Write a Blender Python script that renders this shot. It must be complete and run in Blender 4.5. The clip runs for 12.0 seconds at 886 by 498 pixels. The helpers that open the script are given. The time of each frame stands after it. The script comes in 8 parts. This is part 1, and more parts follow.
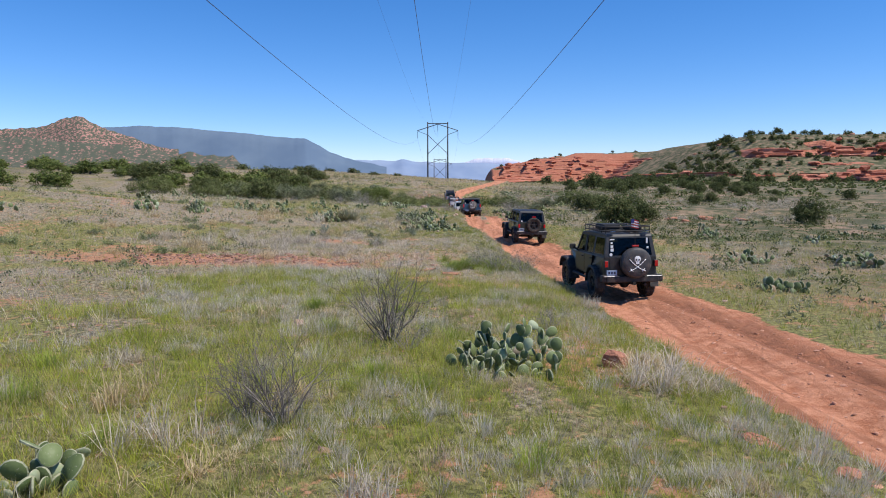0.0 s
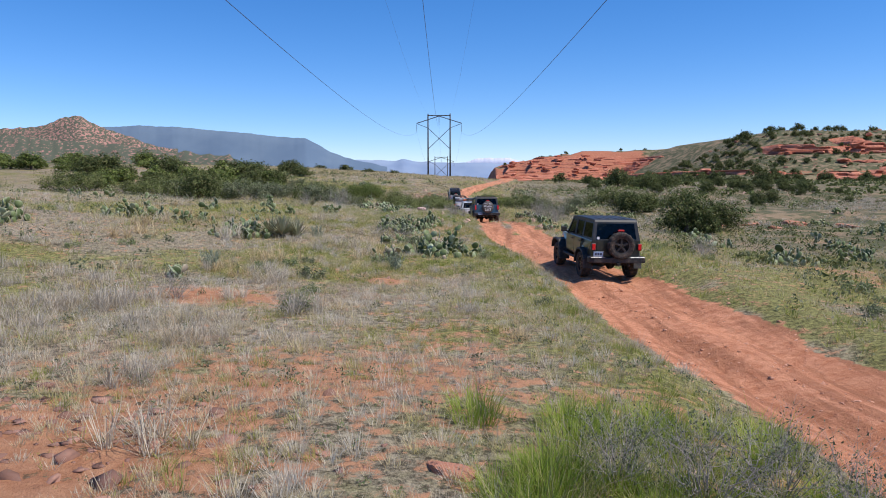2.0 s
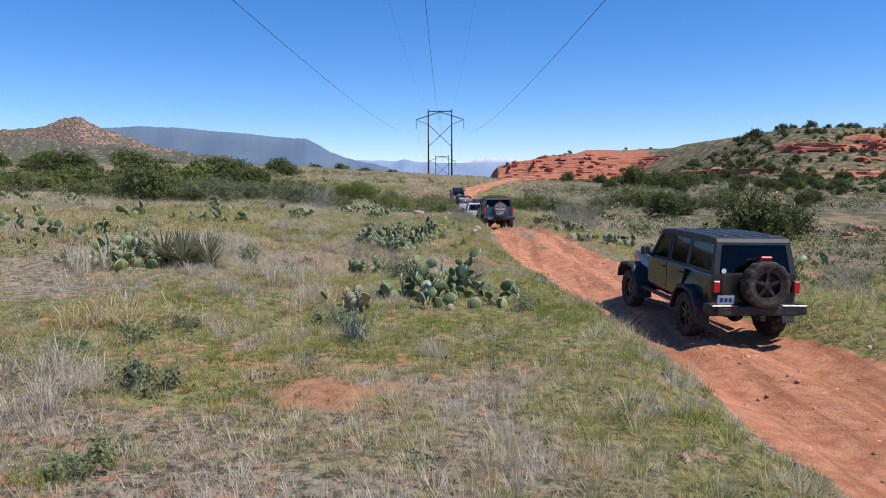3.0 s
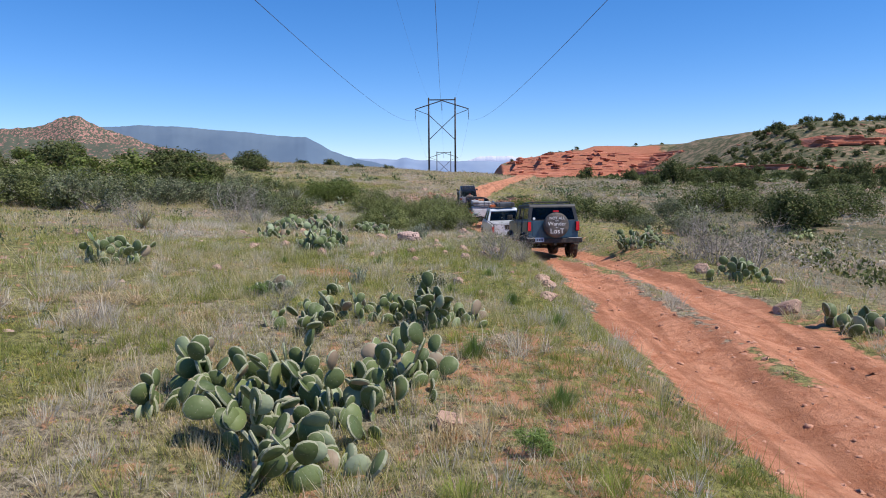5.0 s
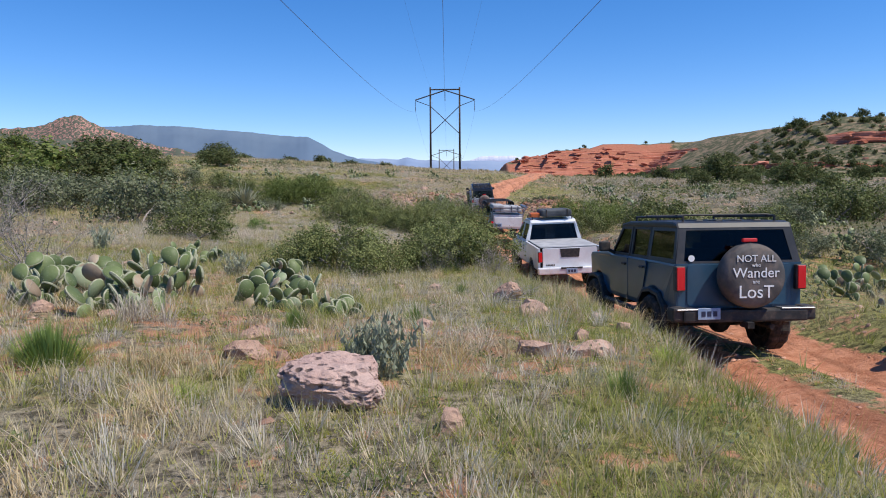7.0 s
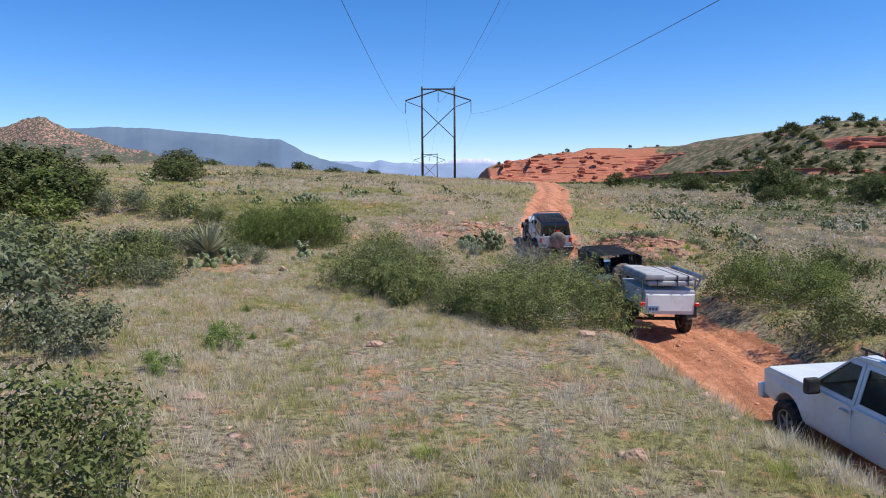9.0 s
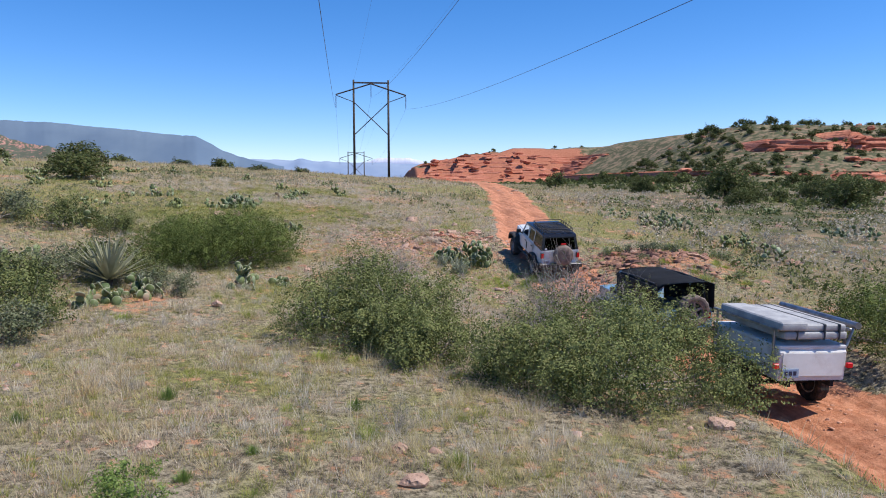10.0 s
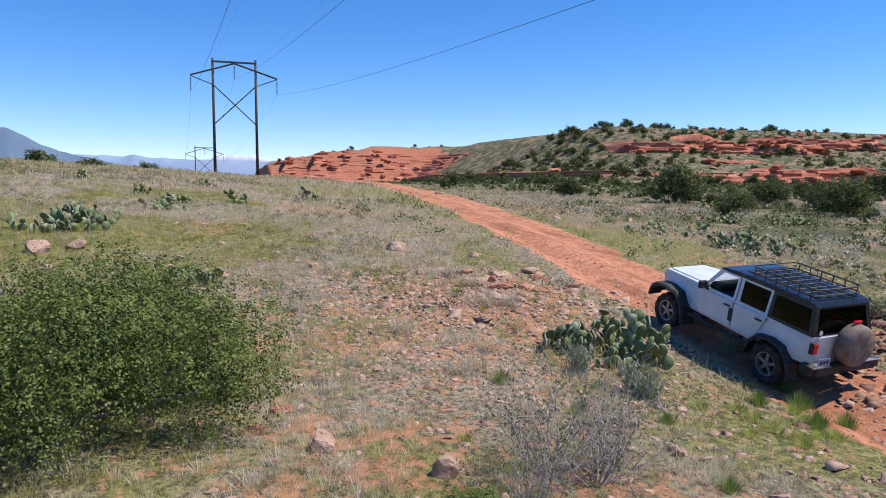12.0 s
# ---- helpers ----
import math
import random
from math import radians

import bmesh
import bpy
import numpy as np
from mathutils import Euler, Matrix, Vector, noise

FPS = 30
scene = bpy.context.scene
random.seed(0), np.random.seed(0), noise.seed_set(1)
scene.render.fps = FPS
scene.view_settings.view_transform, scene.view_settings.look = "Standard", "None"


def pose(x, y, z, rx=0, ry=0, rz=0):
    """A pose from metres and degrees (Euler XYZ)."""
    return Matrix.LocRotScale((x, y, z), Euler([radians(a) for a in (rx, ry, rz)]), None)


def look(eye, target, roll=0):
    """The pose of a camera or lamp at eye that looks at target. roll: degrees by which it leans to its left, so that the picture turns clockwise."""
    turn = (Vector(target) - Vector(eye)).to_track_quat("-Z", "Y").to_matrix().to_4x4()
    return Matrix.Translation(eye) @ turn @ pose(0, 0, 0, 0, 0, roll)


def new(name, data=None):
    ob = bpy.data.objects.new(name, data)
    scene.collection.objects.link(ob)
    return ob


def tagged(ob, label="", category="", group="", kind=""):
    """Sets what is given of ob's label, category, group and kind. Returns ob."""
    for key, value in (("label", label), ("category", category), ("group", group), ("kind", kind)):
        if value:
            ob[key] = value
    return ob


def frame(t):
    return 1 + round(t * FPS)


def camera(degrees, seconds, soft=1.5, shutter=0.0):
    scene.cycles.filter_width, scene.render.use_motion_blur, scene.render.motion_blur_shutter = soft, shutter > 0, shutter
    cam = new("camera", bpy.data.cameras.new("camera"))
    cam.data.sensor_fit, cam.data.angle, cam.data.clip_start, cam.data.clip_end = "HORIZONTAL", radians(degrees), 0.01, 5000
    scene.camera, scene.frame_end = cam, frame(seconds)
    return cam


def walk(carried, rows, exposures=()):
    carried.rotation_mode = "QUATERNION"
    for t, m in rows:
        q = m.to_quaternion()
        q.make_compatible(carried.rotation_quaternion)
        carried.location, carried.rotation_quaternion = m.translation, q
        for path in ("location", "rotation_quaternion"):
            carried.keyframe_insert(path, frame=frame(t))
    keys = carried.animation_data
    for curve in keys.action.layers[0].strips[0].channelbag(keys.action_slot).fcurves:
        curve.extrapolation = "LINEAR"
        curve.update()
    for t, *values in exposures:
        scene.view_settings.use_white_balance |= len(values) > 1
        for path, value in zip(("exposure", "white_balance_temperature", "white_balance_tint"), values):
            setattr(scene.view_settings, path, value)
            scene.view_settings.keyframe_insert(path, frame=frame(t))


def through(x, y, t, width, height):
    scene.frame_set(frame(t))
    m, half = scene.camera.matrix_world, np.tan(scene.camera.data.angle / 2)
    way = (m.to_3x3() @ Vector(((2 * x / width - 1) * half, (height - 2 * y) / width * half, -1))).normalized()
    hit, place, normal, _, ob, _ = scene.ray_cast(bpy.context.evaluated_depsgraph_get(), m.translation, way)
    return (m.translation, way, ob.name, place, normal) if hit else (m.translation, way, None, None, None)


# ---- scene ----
cam = camera(65.0, 12.0, soft=1.0)
PATH = [
    (0, (3.713, -11.29, 3.658), (3.675, -9.299, 3.474), -0.1),
    (0.5, (3.55, -6.996, 3.583), (3.511, -5.005, 3.398), -0.2),
    (1, (3.373, -2.402, 3.448), (3.334, -0.411, 3.264), -0.2),
    (1.5, (3.206, 2.309, 3.347), (3.166, 4.3, 3.162), -0.2),
    (2, (3.069, 7.04, 3.231), (3.029, 9.031, 3.047), -0.1),
    (2.5, (2.967, 11.676, 3.14), (2.924, 13.668, 2.957), -0.3),
    (3, (2.806, 16.554, 3.087), (2.763, 18.545, 2.904), -0.2),
    (3.2, (2.72, 18.57, 3.039), (2.679, 20.562, 2.865), -0.2),
    (4.8, (2.066, 33.924, 3.052), (2.018, 35.914, 2.862), -0.2),
    (5, (2.041, 35.372, 3.026), (1.995, 37.363, 2.838), -0.4),
    (5.5, (2.144, 39.364, 2.986), (2.096, 41.355, 2.798), -0.4),
    (6, (2.376, 43.088, 2.914), (2.326, 45.078, 2.726), -0.4),
    (6.5, (2.260, 46.629, 2.855), (2.210, 48.619, 2.667), -0.4),
    (7, (1.508, 50.010, 2.830), (1.456, 52.000, 2.642), -0.4),
    (7.5, (0.551, 53.610, 3.047), (0.497, 55.600, 2.858), -0.4),
    (7.7, (0.134, 55.127, 3.185), (0.081, 57.117, 3.000), -0.6),
    (9.3, (-2.773, 64.893, 4.155), (-2.707, 66.883, 3.974), -0.2),
    (9.5, (-3.11, 66.021, 4.168), (-3.006, 68.009, 3.984), -0.1),
    (10, (-4.069, 69.568, 4.164), (-3.823, 71.544, 3.98), -0.1),
    (10.5, (-4.945, 73.224, 4.182), (-4.585, 75.182, 3.997), 0.0),
    (11, (-5.697, 76.966, 4.201), (-5.22, 78.899, 4.016), 0.1),
    (11.5, (-6.352, 80.742, 4.222), (-5.78, 82.65, 4.036), 0.2),
    (12, (-6.86, 84.51, 4.283), (-6.194, 86.387, 4.097), 0.2),
]
walk(cam, [(t, look(eye, target, roll)) for t, eye, target, roll in PATH], [(0.0, -0.02), (7.5, 0.0), (9.3, 0.06), (12.0, 0.12)])

# ---- light ----
SUN_EL, SUN_AZ = 59.0, 110.0          # degrees; azimuth clockwise from +y
world = bpy.data.worlds.new("sky")
scene.world = world
world.use_nodes = True
wn, wl = world.node_tree.nodes, world.node_tree.links
sky = wn.new("ShaderNodeTexSky")
sky.sky_type, sky.sun_disc = "NISHITA", False
sky.sun_elevation, sky.sun_rotation = radians(SUN_EL), radians(SUN_AZ)
sky.altitude, sky.air_density, sky.dust_density, sky.ozone_density = 1500, 1.0, 0.0, 6.0
tone = wn.new("ShaderNodeHueSaturation")
tone.inputs["Saturation"].default_value = 1.25
wl.new(sky.outputs[0], tone.inputs["Color"])
tint = wn.new("ShaderNodeMix")
tint.data_type, tint.blend_type = "RGBA", "MULTIPLY"
tint.inputs[0].default_value = 1.0
tint.inputs[7].default_value = (1.06, 0.96, 1.06, 1.0)
wl.new(tone.outputs[0], tint.inputs[6])
wl.new(tint.outputs[2], wn["Background"].inputs["Color"])
wn["Background"].inputs["Strength"].default_value = 0.152

sun = new("sun", bpy.data.lights.new("sun", "SUN"))
sun.data.energy, sun.data.angle, sun.data.color = 5.0, radians(0.53), (1.0, 0.94, 0.85)
_d = Vector((math.sin(radians(SUN_AZ)) * math.cos(radians(SUN_EL)), math.cos(radians(SUN_AZ)) * math.cos(radians(SUN_EL)), math.sin(radians(SUN_EL))))
sun.rotation_euler = _d.to_track_quat("Z", "Y").to_euler()
scene.view_settings.exposure = 0.1

# ---- the lie of the land ----
PROFILE_Y = [-60, 0, 12, 20, 28, 44, 50, 55, 62, 70, 77, 85, 92, 95, 98, 104, 118, 150, 185, 225, 300, 420, 700, 1500, 5000]
PROFILE_Z = [0.9, 0.9, 0.85, 0.75, 0.95, 1.6, 1.85, 2.05, 1.75, 1.1, 0.72, 0.68, 0.8, 1.0, 1.7, 2.2, 3.2, 4.5, 5.4, 5.2, 1, -12, -30, -40, -40]
RIGHT_Y = [-60, 0, 30, 46, 68, 95, 108, 150, 200, 250, 300, 460, 700, 1500, 5000]
RIGHT_Z = [0.0, 0.1, 0.1, 0.2, 0.6, 1.1, 2.0, 3.1, 4.0, 4.4, 4.6, 4.0, 0, -30, -40]
ROAD_Y = [-60, -10, 0, 10, 20, 28, 36, 43.5, 50, 55, 60, 65, 70, 75, 81, 86, 90, 91.5, 93, 95, 97, 100, 105, 112, 120, 136, 170, 210, 260]
ROAD_X = [13, 10.85, 10.15, 9.1, 8.1, 7.6, 6.9, 6.2, 6.05, 6.0, 5.65, 5.2, 4.75, 4.45, 4.05, 3.6, 3.2, 3.05, 2.95, 2.9, 3.0, 3.5, 4.5, 5.7, 7.2, 10.2, 14.8, 18, 20]
ROAD_Z = [0.3, 0.3, 0.3, 0.25, 0.15, 0.2, 0.35, 0.53, 0.77, 0.64, 0.38, 0.06, -0.2, 0.0, 0.2, 0.27, 0.45, 0.65, 0.95, 1.35, 1.65, 1.95, 2.3, 2.65, 3.05, 3.5, 4.4, 4.9, 3.0]


def smooth(a, b, v):
    u = np.clip((v - a) / (b - a), 0, 1)
    return u * u * (3 - 2 * u)


def eased(v, ys, zs, w=2.5):
    """Piecewise line with its corners rounded over about w metres."""
    return sum(np.interp(v + d * w, ys, zs) for d in (-1, -0.5, 0, 0.5, 1)) / 5


def hashed(ix, iy, seed):
    h = (ix.astype(np.int64) * 374761393 + iy.astype(np.int64) * 668265263 + seed * 974634) & 0xFFFFFFFF
    h = ((h ^ (h >> 13)) * 1274126177) & 0xFFFFFFFF
    return ((h ^ (h >> 16)) & 0xFFFF) / 65535.0


def grain(x, y, scale, seed):
    """Smooth value noise from 0 to 1."""
    x, y = np.asarray(x, float) / scale, np.asarray(y, float) / scale
    ix, iy = np.floor(x), np.floor(y)
    u, v = x - ix, y - iy
    u, v = u * u * (3 - 2 * u), v * v * (3 - 2 * v)
    a, b = hashed(ix, iy, seed), hashed(ix + 1, iy, seed)
    c, d = hashed(ix, iy + 1, seed), hashed(ix + 1, iy + 1, seed)
    return (a * (1 - u) + b * u) * (1 - v) + (c * (1 - u) + d * u) * v


def road_x(y):
    return eased(y, ROAD_Y, ROAD_X, 4)


def road_half(y):
    return np.interp(y, [-10, 4, 14, 30, 45, 55, 62, 75, 82, 95, 125, 200], [1.8, 1.75, 1.5, 1.35, 1.55, 1.2, 1.15, 1.35, 1.15, 1.2, 1.45, 1.6])


def hill(x, y):
    """The terraced hill to the east and the rock bench at the end of the valley."""
    wob = 14 * (grain(x, y, 60, 3) - 0.5) + 6 * (grain(x, y, 22, 4) - 0.5)
    lean = smooth(80, 144, x + wob)
    foot = 238 - 0.12 * np.clip(x - 130, 0, 200) + wob
    rise = np.clip((y - foot) / 85, 0, 1)
    h = 21.4 * rise ** 0.85 * lean
    h = h + 1.2 * np.abs(((h / 4.2) % 1) - 0.5) * lean * (h > 0.5)
    back = 1 - smooth(420, 700, y)
    bench = (9.0 + 0.19 * np.clip(x - 24, 0, 45) + 0.05 * np.clip(x - 69, 0, 60)) * smooth(396, 440, y) * smooth(20, 27, x) * (0.92 + 0.16 * grain(x, y, 8, 15))
    return np.maximum(h, bench) * back


def height(x, y, road=True):
    x, y = np.asarray(x, float), np.asarray(y, float)
    mid = eased(y, PROFILE_Y, PROFILE_Z)
    u = np.maximum(-x, 0)
    left = mid + 0.068 * 45 * np.tanh(u / 45) * (0.7 + 0.9 * smooth(12, 28, y) * (1 - smooth(36, 60, y)) + 0.4 * smooth(50, 90, y)) * (1 - smooth(160, 400, y))
    right = eased(y, RIGHT_Y, RIGHT_Z, 4)
    s = np.where(y < 240, smooth(1, 22, x), smooth(17, 27, x + 6 * (grain(x, y, 15, 9) - 0.5)))
    k = smooth(200, 280, y)
    s = smooth(1, 22, x) * (1 - k) + smooth(17, 27, x + 6 * (grain(x, y, 15, 9) - 0.5)) * k
    z = left * (1 - s) + right * s + hill(x, y)
    near = 1 - smooth(150, 400, y)
    z = z + 0.30 * (grain(x, y, 9, 1) - 0.5) * near + 0.11 * (grain(x, y, 2.3, 2) - 0.5) * near + 0.05 * (grain(x, y, 0.8, 5) - 0.5) * near
    z = z + 2.0 * (grain(x, y, 70, 6) - 0.5) * smooth(190, 420, y)
    z = z - 0.62 * smooth(31, 38, y) * (1 - smooth(63, 72, y)) * (1 - smooth(35, 70, np.abs(x)))
    z = z + 0.38 * np.exp(-((x + 0.3) / 1.7) ** 2 - ((y - 98) / 2.3) ** 2) + 0.85 * np.exp(-((x - 7.2) / 2.6) ** 2 - ((y - 93.2) / 2.6) ** 2)
    if road:
        d = np.abs(x - road_x(y))
        half = road_half(y)
        w = 1 - smooth(half * 0.9, half + 1.5, d + 0.5 * (grain(x, y, 1.7, 12) - 0.5))
        w = w * (1 - smooth(205, 250, y))
        ruts = -0.12 * np.exp(-((d - 0.82) / 0.26) ** 2) + 0.05 * np.exp(-(d / 0.3) ** 2)
        rz = eased(y, ROAD_Y, ROAD_Z) + ruts + 0.06 * (grain(x, y, 0.7, 13) - 0.5) + 0.08 * (grain(x, y, 2.2, 14) - 0.5)
        z = z * (1 - w) + rz * w
    return z


def height1(x, y):
    return float(height(np.array([x]), np.array([y]))[0])

# ---- materials ----
def blank(name, rough=0.8, metal=0.0, spec=0.5):
    m = bpy.data.materials.new(name)
    m.use_nodes = True
    b = m.node_tree.nodes["Principled BSDF"]
    b.inputs["Roughness"].default_value, b.inputs["Metallic"].default_value = rough, metal
    b.inputs["Specular IOR Level"].default_value = spec
    return m, m.node_tree.nodes, m.node_tree.links, b


def link_value(ns, ls, value, socket):
    if isinstance(value, bpy.types.NodeSocket):
        ls.new(value, socket)
    else:
        socket.default_value = (*value, 1.0) if isinstance(value, tuple) and len(value) == 3 else value


def fractal(ns, ls, coord, scale, detail=6.0, rough=0.6, warp=0.0):
    n = ns.new("ShaderNodeTexNoise")
    n.inputs["Scale"].default_value, n.inputs["Detail"].default_value = scale, detail
    n.inputs["Roughness"].default_value, n.inputs["Distortion"].default_value = rough, warp
    ls.new(coord, n.inputs["Vector"])
    return n.outputs["Fac"]


def ramped(ns, ls, fac, lo, hi):
    r = ns.new("ShaderNodeMapRange")
    r.interpolation_type = "SMOOTHSTEP"
    r.inputs["From Min"].default_value, r.inputs["From Max"].default_value = lo, hi
    ls.new(fac, r.inputs["Value"])
    return r.outputs["Result"]


def mixed(ns, ls, fac, a, b, blend="MIX"):
    n = ns.new("ShaderNodeMix")
    n.data_type, n.blend_type = "RGBA", blend
    link_value(ns, ls, fac, n.inputs[0])
    link_value(ns, ls, a, n.inputs[6])
    link_value(ns, ls, b, n.inputs[7])
    return n.outputs[2]


def maths(ns, ls, op, a, b=0.0):
    n = ns.new("ShaderNodeMath")
    n.operation = op
    link_value(ns, ls, a, n.inputs[0])
    link_value(ns, ls, b, n.inputs[1])
    return n.outputs[0]


def bumped(ns, ls, bsdf, h, strength=0.4, dist=0.02):
    n = ns.new("ShaderNodeBump")
    n.inputs["Strength"].default_value, n.inputs["Distance"].default_value = strength, dist
    ls.new(h, n.inputs["Height"])
    ls.new(n.outputs[0], bsdf.inputs["Normal"])


def surface(name, dark, light, scale=4.0, rough=0.8, metal=0.0, fine=12.0, bump=0.3, dist=0.01, spec=0.5, dirt=None, dirt_amount=0.5, coat=0.0, jitter=0.0):
    """A worn solid surface: two tones over two scales of noise, fine relief, and where wanted a film of dust in patches."""
    m, ns, ls, b = blank(name, rough, metal, spec)
    co = ns.new("ShaderNodeTexCoord").outputs["Object"]
    big, small = fractal(ns, ls, co, scale, 4), fractal(ns, ls, co, scale * fine, 5, 0.7)
    c = mixed(ns, ls, ramped(ns, ls, big, 0.35, 0.65), dark, light)
    c = mixed(ns, ls, maths(ns, ls, "MULTIPLY", ramped(ns, ls, small, 0.3, 0.7), 0.35), c, dark)
    if dirt:
        k = ramped(ns, ls, fractal(ns, ls, co, scale * 1.7, 8, 0.7), 0.42, 0.75)
        k = maths(ns, ls, "MULTIPLY", k, dirt_amount)
        c = mixed(ns, ls, k, c, dirt)
        ls.new(maths(ns, ls, "ADD", maths(ns, ls, "MULTIPLY", k, 0.5), rough), b.inputs["Roughness"])
    if jitter:
        info = ns.new("ShaderNodeObjectInfo").outputs["Random"]
        hs = ns.new("ShaderNodeHueSaturation")
        ls.new(c, hs.inputs["Color"])
        ls.new(maths(ns, ls, "ADD", maths(ns, ls, "MULTIPLY", info, jitter), 1 - jitter / 2), hs.inputs["Value"])
        c = hs.outputs[0]
    ls.new(c, b.inputs["Base Color"])
    b.inputs["Coat Weight"].default_value = coat
    if bump:
        bumped(ns, ls, b, small, bump, dist)
    return m


def foliage(name, dark, light, odd=None, rough=0.55, through=0.25, scale=0.6, spec=0.3, vary=0.5):
    """Leaves and blades: each island has its own tone, patches drift over metres, and light passes through."""
    m, ns, ls, b = blank(name, rough, 0.0, spec)
    geo = ns.new("ShaderNodeNewGeometry")
    r = geo.outputs["Random Per Island"]
    patch = fractal(ns, ls, geo.outputs["Position"], scale, 3)
    k = maths(ns, ls, "ADD", maths(ns, ls, "MULTIPLY", r, vary), maths(ns, ls, "MULTIPLY", ramped(ns, ls, patch, 0.36, 0.64), 1 - vary))
    tone_ = ns.new("ShaderNodeAttribute")                      # per-vertex tone: varies by sprig, paints shade inside crowns
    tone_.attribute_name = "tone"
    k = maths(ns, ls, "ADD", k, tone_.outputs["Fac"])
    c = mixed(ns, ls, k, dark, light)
    if odd:
        c = mixed(ns, ls, maths(ns, ls, "GREATER_THAN", maths(ns, ls, "FRACT", maths(ns, ls, "MULTIPLY", r, 7.31)), 0.8), c, odd)
    ls.new(c, b.inputs["Base Color"])
    if through:
        t = ns.new("ShaderNodeBsdfTranslucent")
        ls.new(c, t.inputs["Color"])
        mix = ns.new("ShaderNodeMixShader")
        mix.inputs[0].default_value = through
        ls.new(b.outputs[0], mix.inputs[1])
        ls.new(t.outputs[0], mix.inputs[2])
        ls.new(mix.outputs[0], ns["Material Output"].inputs["Surface"])
    return m


def ground_material():
    m, ns, ls, b = blank("meadow_soil", 0.92, 0.0, 0.2)
    geo = ns.new("ShaderNodeNewGeometry")
    pos = geo.outputs["Position"]
    flat = ns.new("ShaderNodeVectorMath")
    flat.operation = "MULTIPLY"
    flat.inputs[1].default_value = (1, 1, 0.3)
    ls.new(pos, flat.inputs[0])
    pos = flat.outputs[0]
    road = ns.new("ShaderNodeAttribute")
    road.attribute_name = "road"
    bare = ns.new("ShaderNodeAttribute")
    bare.attribute_name = "bare"
    far = ns.new("ShaderNodeAttribute")
    far.attribute_name = "far"
    n_big, n_mid = fractal(ns, ls, pos, 0.09, 5), fractal(ns, ls, pos, 0.55, 6, 0.65)
    n_small, n_grain = fractal(ns, ls, pos, 3.2, 8, 0.7), fractal(ns, ls, pos, 30, 6, 0.75)
    n_tuft = fractal(ns, ls, pos, 8.5, 6, 0.7)
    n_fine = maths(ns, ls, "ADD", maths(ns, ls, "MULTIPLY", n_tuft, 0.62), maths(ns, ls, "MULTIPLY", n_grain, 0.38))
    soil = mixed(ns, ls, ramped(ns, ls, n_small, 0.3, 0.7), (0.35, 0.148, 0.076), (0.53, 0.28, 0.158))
    # Dark ends of straw, green and grey: litter, plus shade painted between tufts.
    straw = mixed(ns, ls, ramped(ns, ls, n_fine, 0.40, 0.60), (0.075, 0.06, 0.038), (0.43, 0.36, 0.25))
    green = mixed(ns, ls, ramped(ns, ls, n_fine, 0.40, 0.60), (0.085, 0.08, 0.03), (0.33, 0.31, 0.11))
    lush = ns.new("ShaderNodeAttribute")
    lush.attribute_name = "green"
    wilt = maths(ns, ls, "ADD", maths(ns, ls, "SUBTRACT", n_mid, maths(ns, ls, "MULTIPLY", lush.outputs["Fac"], 0.45)), maths(ns, ls, "MULTIPLY", n_small, 0.25))
    cover = mixed(ns, ls, ramped(ns, ls, wilt, 0.36, 0.62), green, straw)
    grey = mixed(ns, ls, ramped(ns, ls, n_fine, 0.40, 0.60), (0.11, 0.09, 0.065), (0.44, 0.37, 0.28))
    cover = mixed(ns, ls, ramped(ns, ls, maths(ns, ls, "SUBTRACT", n_big, maths(ns, ls, "MULTIPLY", lush.outputs["Fac"], 0.35)), 0.48, 0.66), cover, grey)
    k = maths(ns, ls, "ADD", maths(ns, ls, "ADD", n_small, maths(ns, ls, "MULTIPLY", maths(ns, ls, "SUBTRACT", n_fine, 0.5), 0.3)), maths(ns, ls, "MULTIPLY", bare.outputs["Fac"], 0.28))
    c = mixed(ns, ls, ramped(ns, ls, k, 0.55, 0.65), cover, soil)
    n_far = fractal(ns, ls, pos, 0.33, 6, 0.75)
    open_ = mixed(ns, ls, ramped(ns, ls, n_big, 0.35, 0.65), (0.22, 0.18, 0.105), (0.30, 0.20, 0.13))
    scrub = mixed(ns, ls, ramped(ns, ls, n_far, 0.43, 0.53), open_, (0.08, 0.085, 0.042))
    c = mixed(ns, ls, maths(ns, ls, "MULTIPLY", far.outputs["Fac"], ramped(ns, ls, n_mid, 0.05, 0.3)), c, scrub)
    dust = mixed(ns, ls, ramped(ns, ls, n_small, 0.28, 0.7), (0.40, 0.138, 0.064), (0.68, 0.315, 0.18))
    along = ns.new("ShaderNodeVectorMath")
    along.operation = "MULTIPLY"
    along.inputs[1].default_value = (2.6, 0.22, 1.0)
    ls.new(pos, along.inputs[0])
    streak = fractal(ns, ls, along.outputs[0], 1.0, 5, 0.6)
    dust = mixed(ns, ls, maths(ns, ls, "MULTIPLY", ramped(ns, ls, streak, 0.47, 0.6), 0.65), dust, (0.27, 0.10, 0.048))
    dust = mixed(ns, ls, maths(ns, ls, "MULTIPLY", ramped(ns, ls, n_fine, 0.35, 0.75), 0.3), dust, (0.70, 0.36, 0.21))
    damp = ns.new("ShaderNodeAttribute")                       # damp soil in the rut
    damp.attribute_name = "damp"
    dust = mixed(ns, ls, maths(ns, ls, "MULTIPLY", damp.outputs["Fac"], ramped(ns, ls, n_small, 0.25, 0.6)), dust, (0.185, 0.07, 0.034))
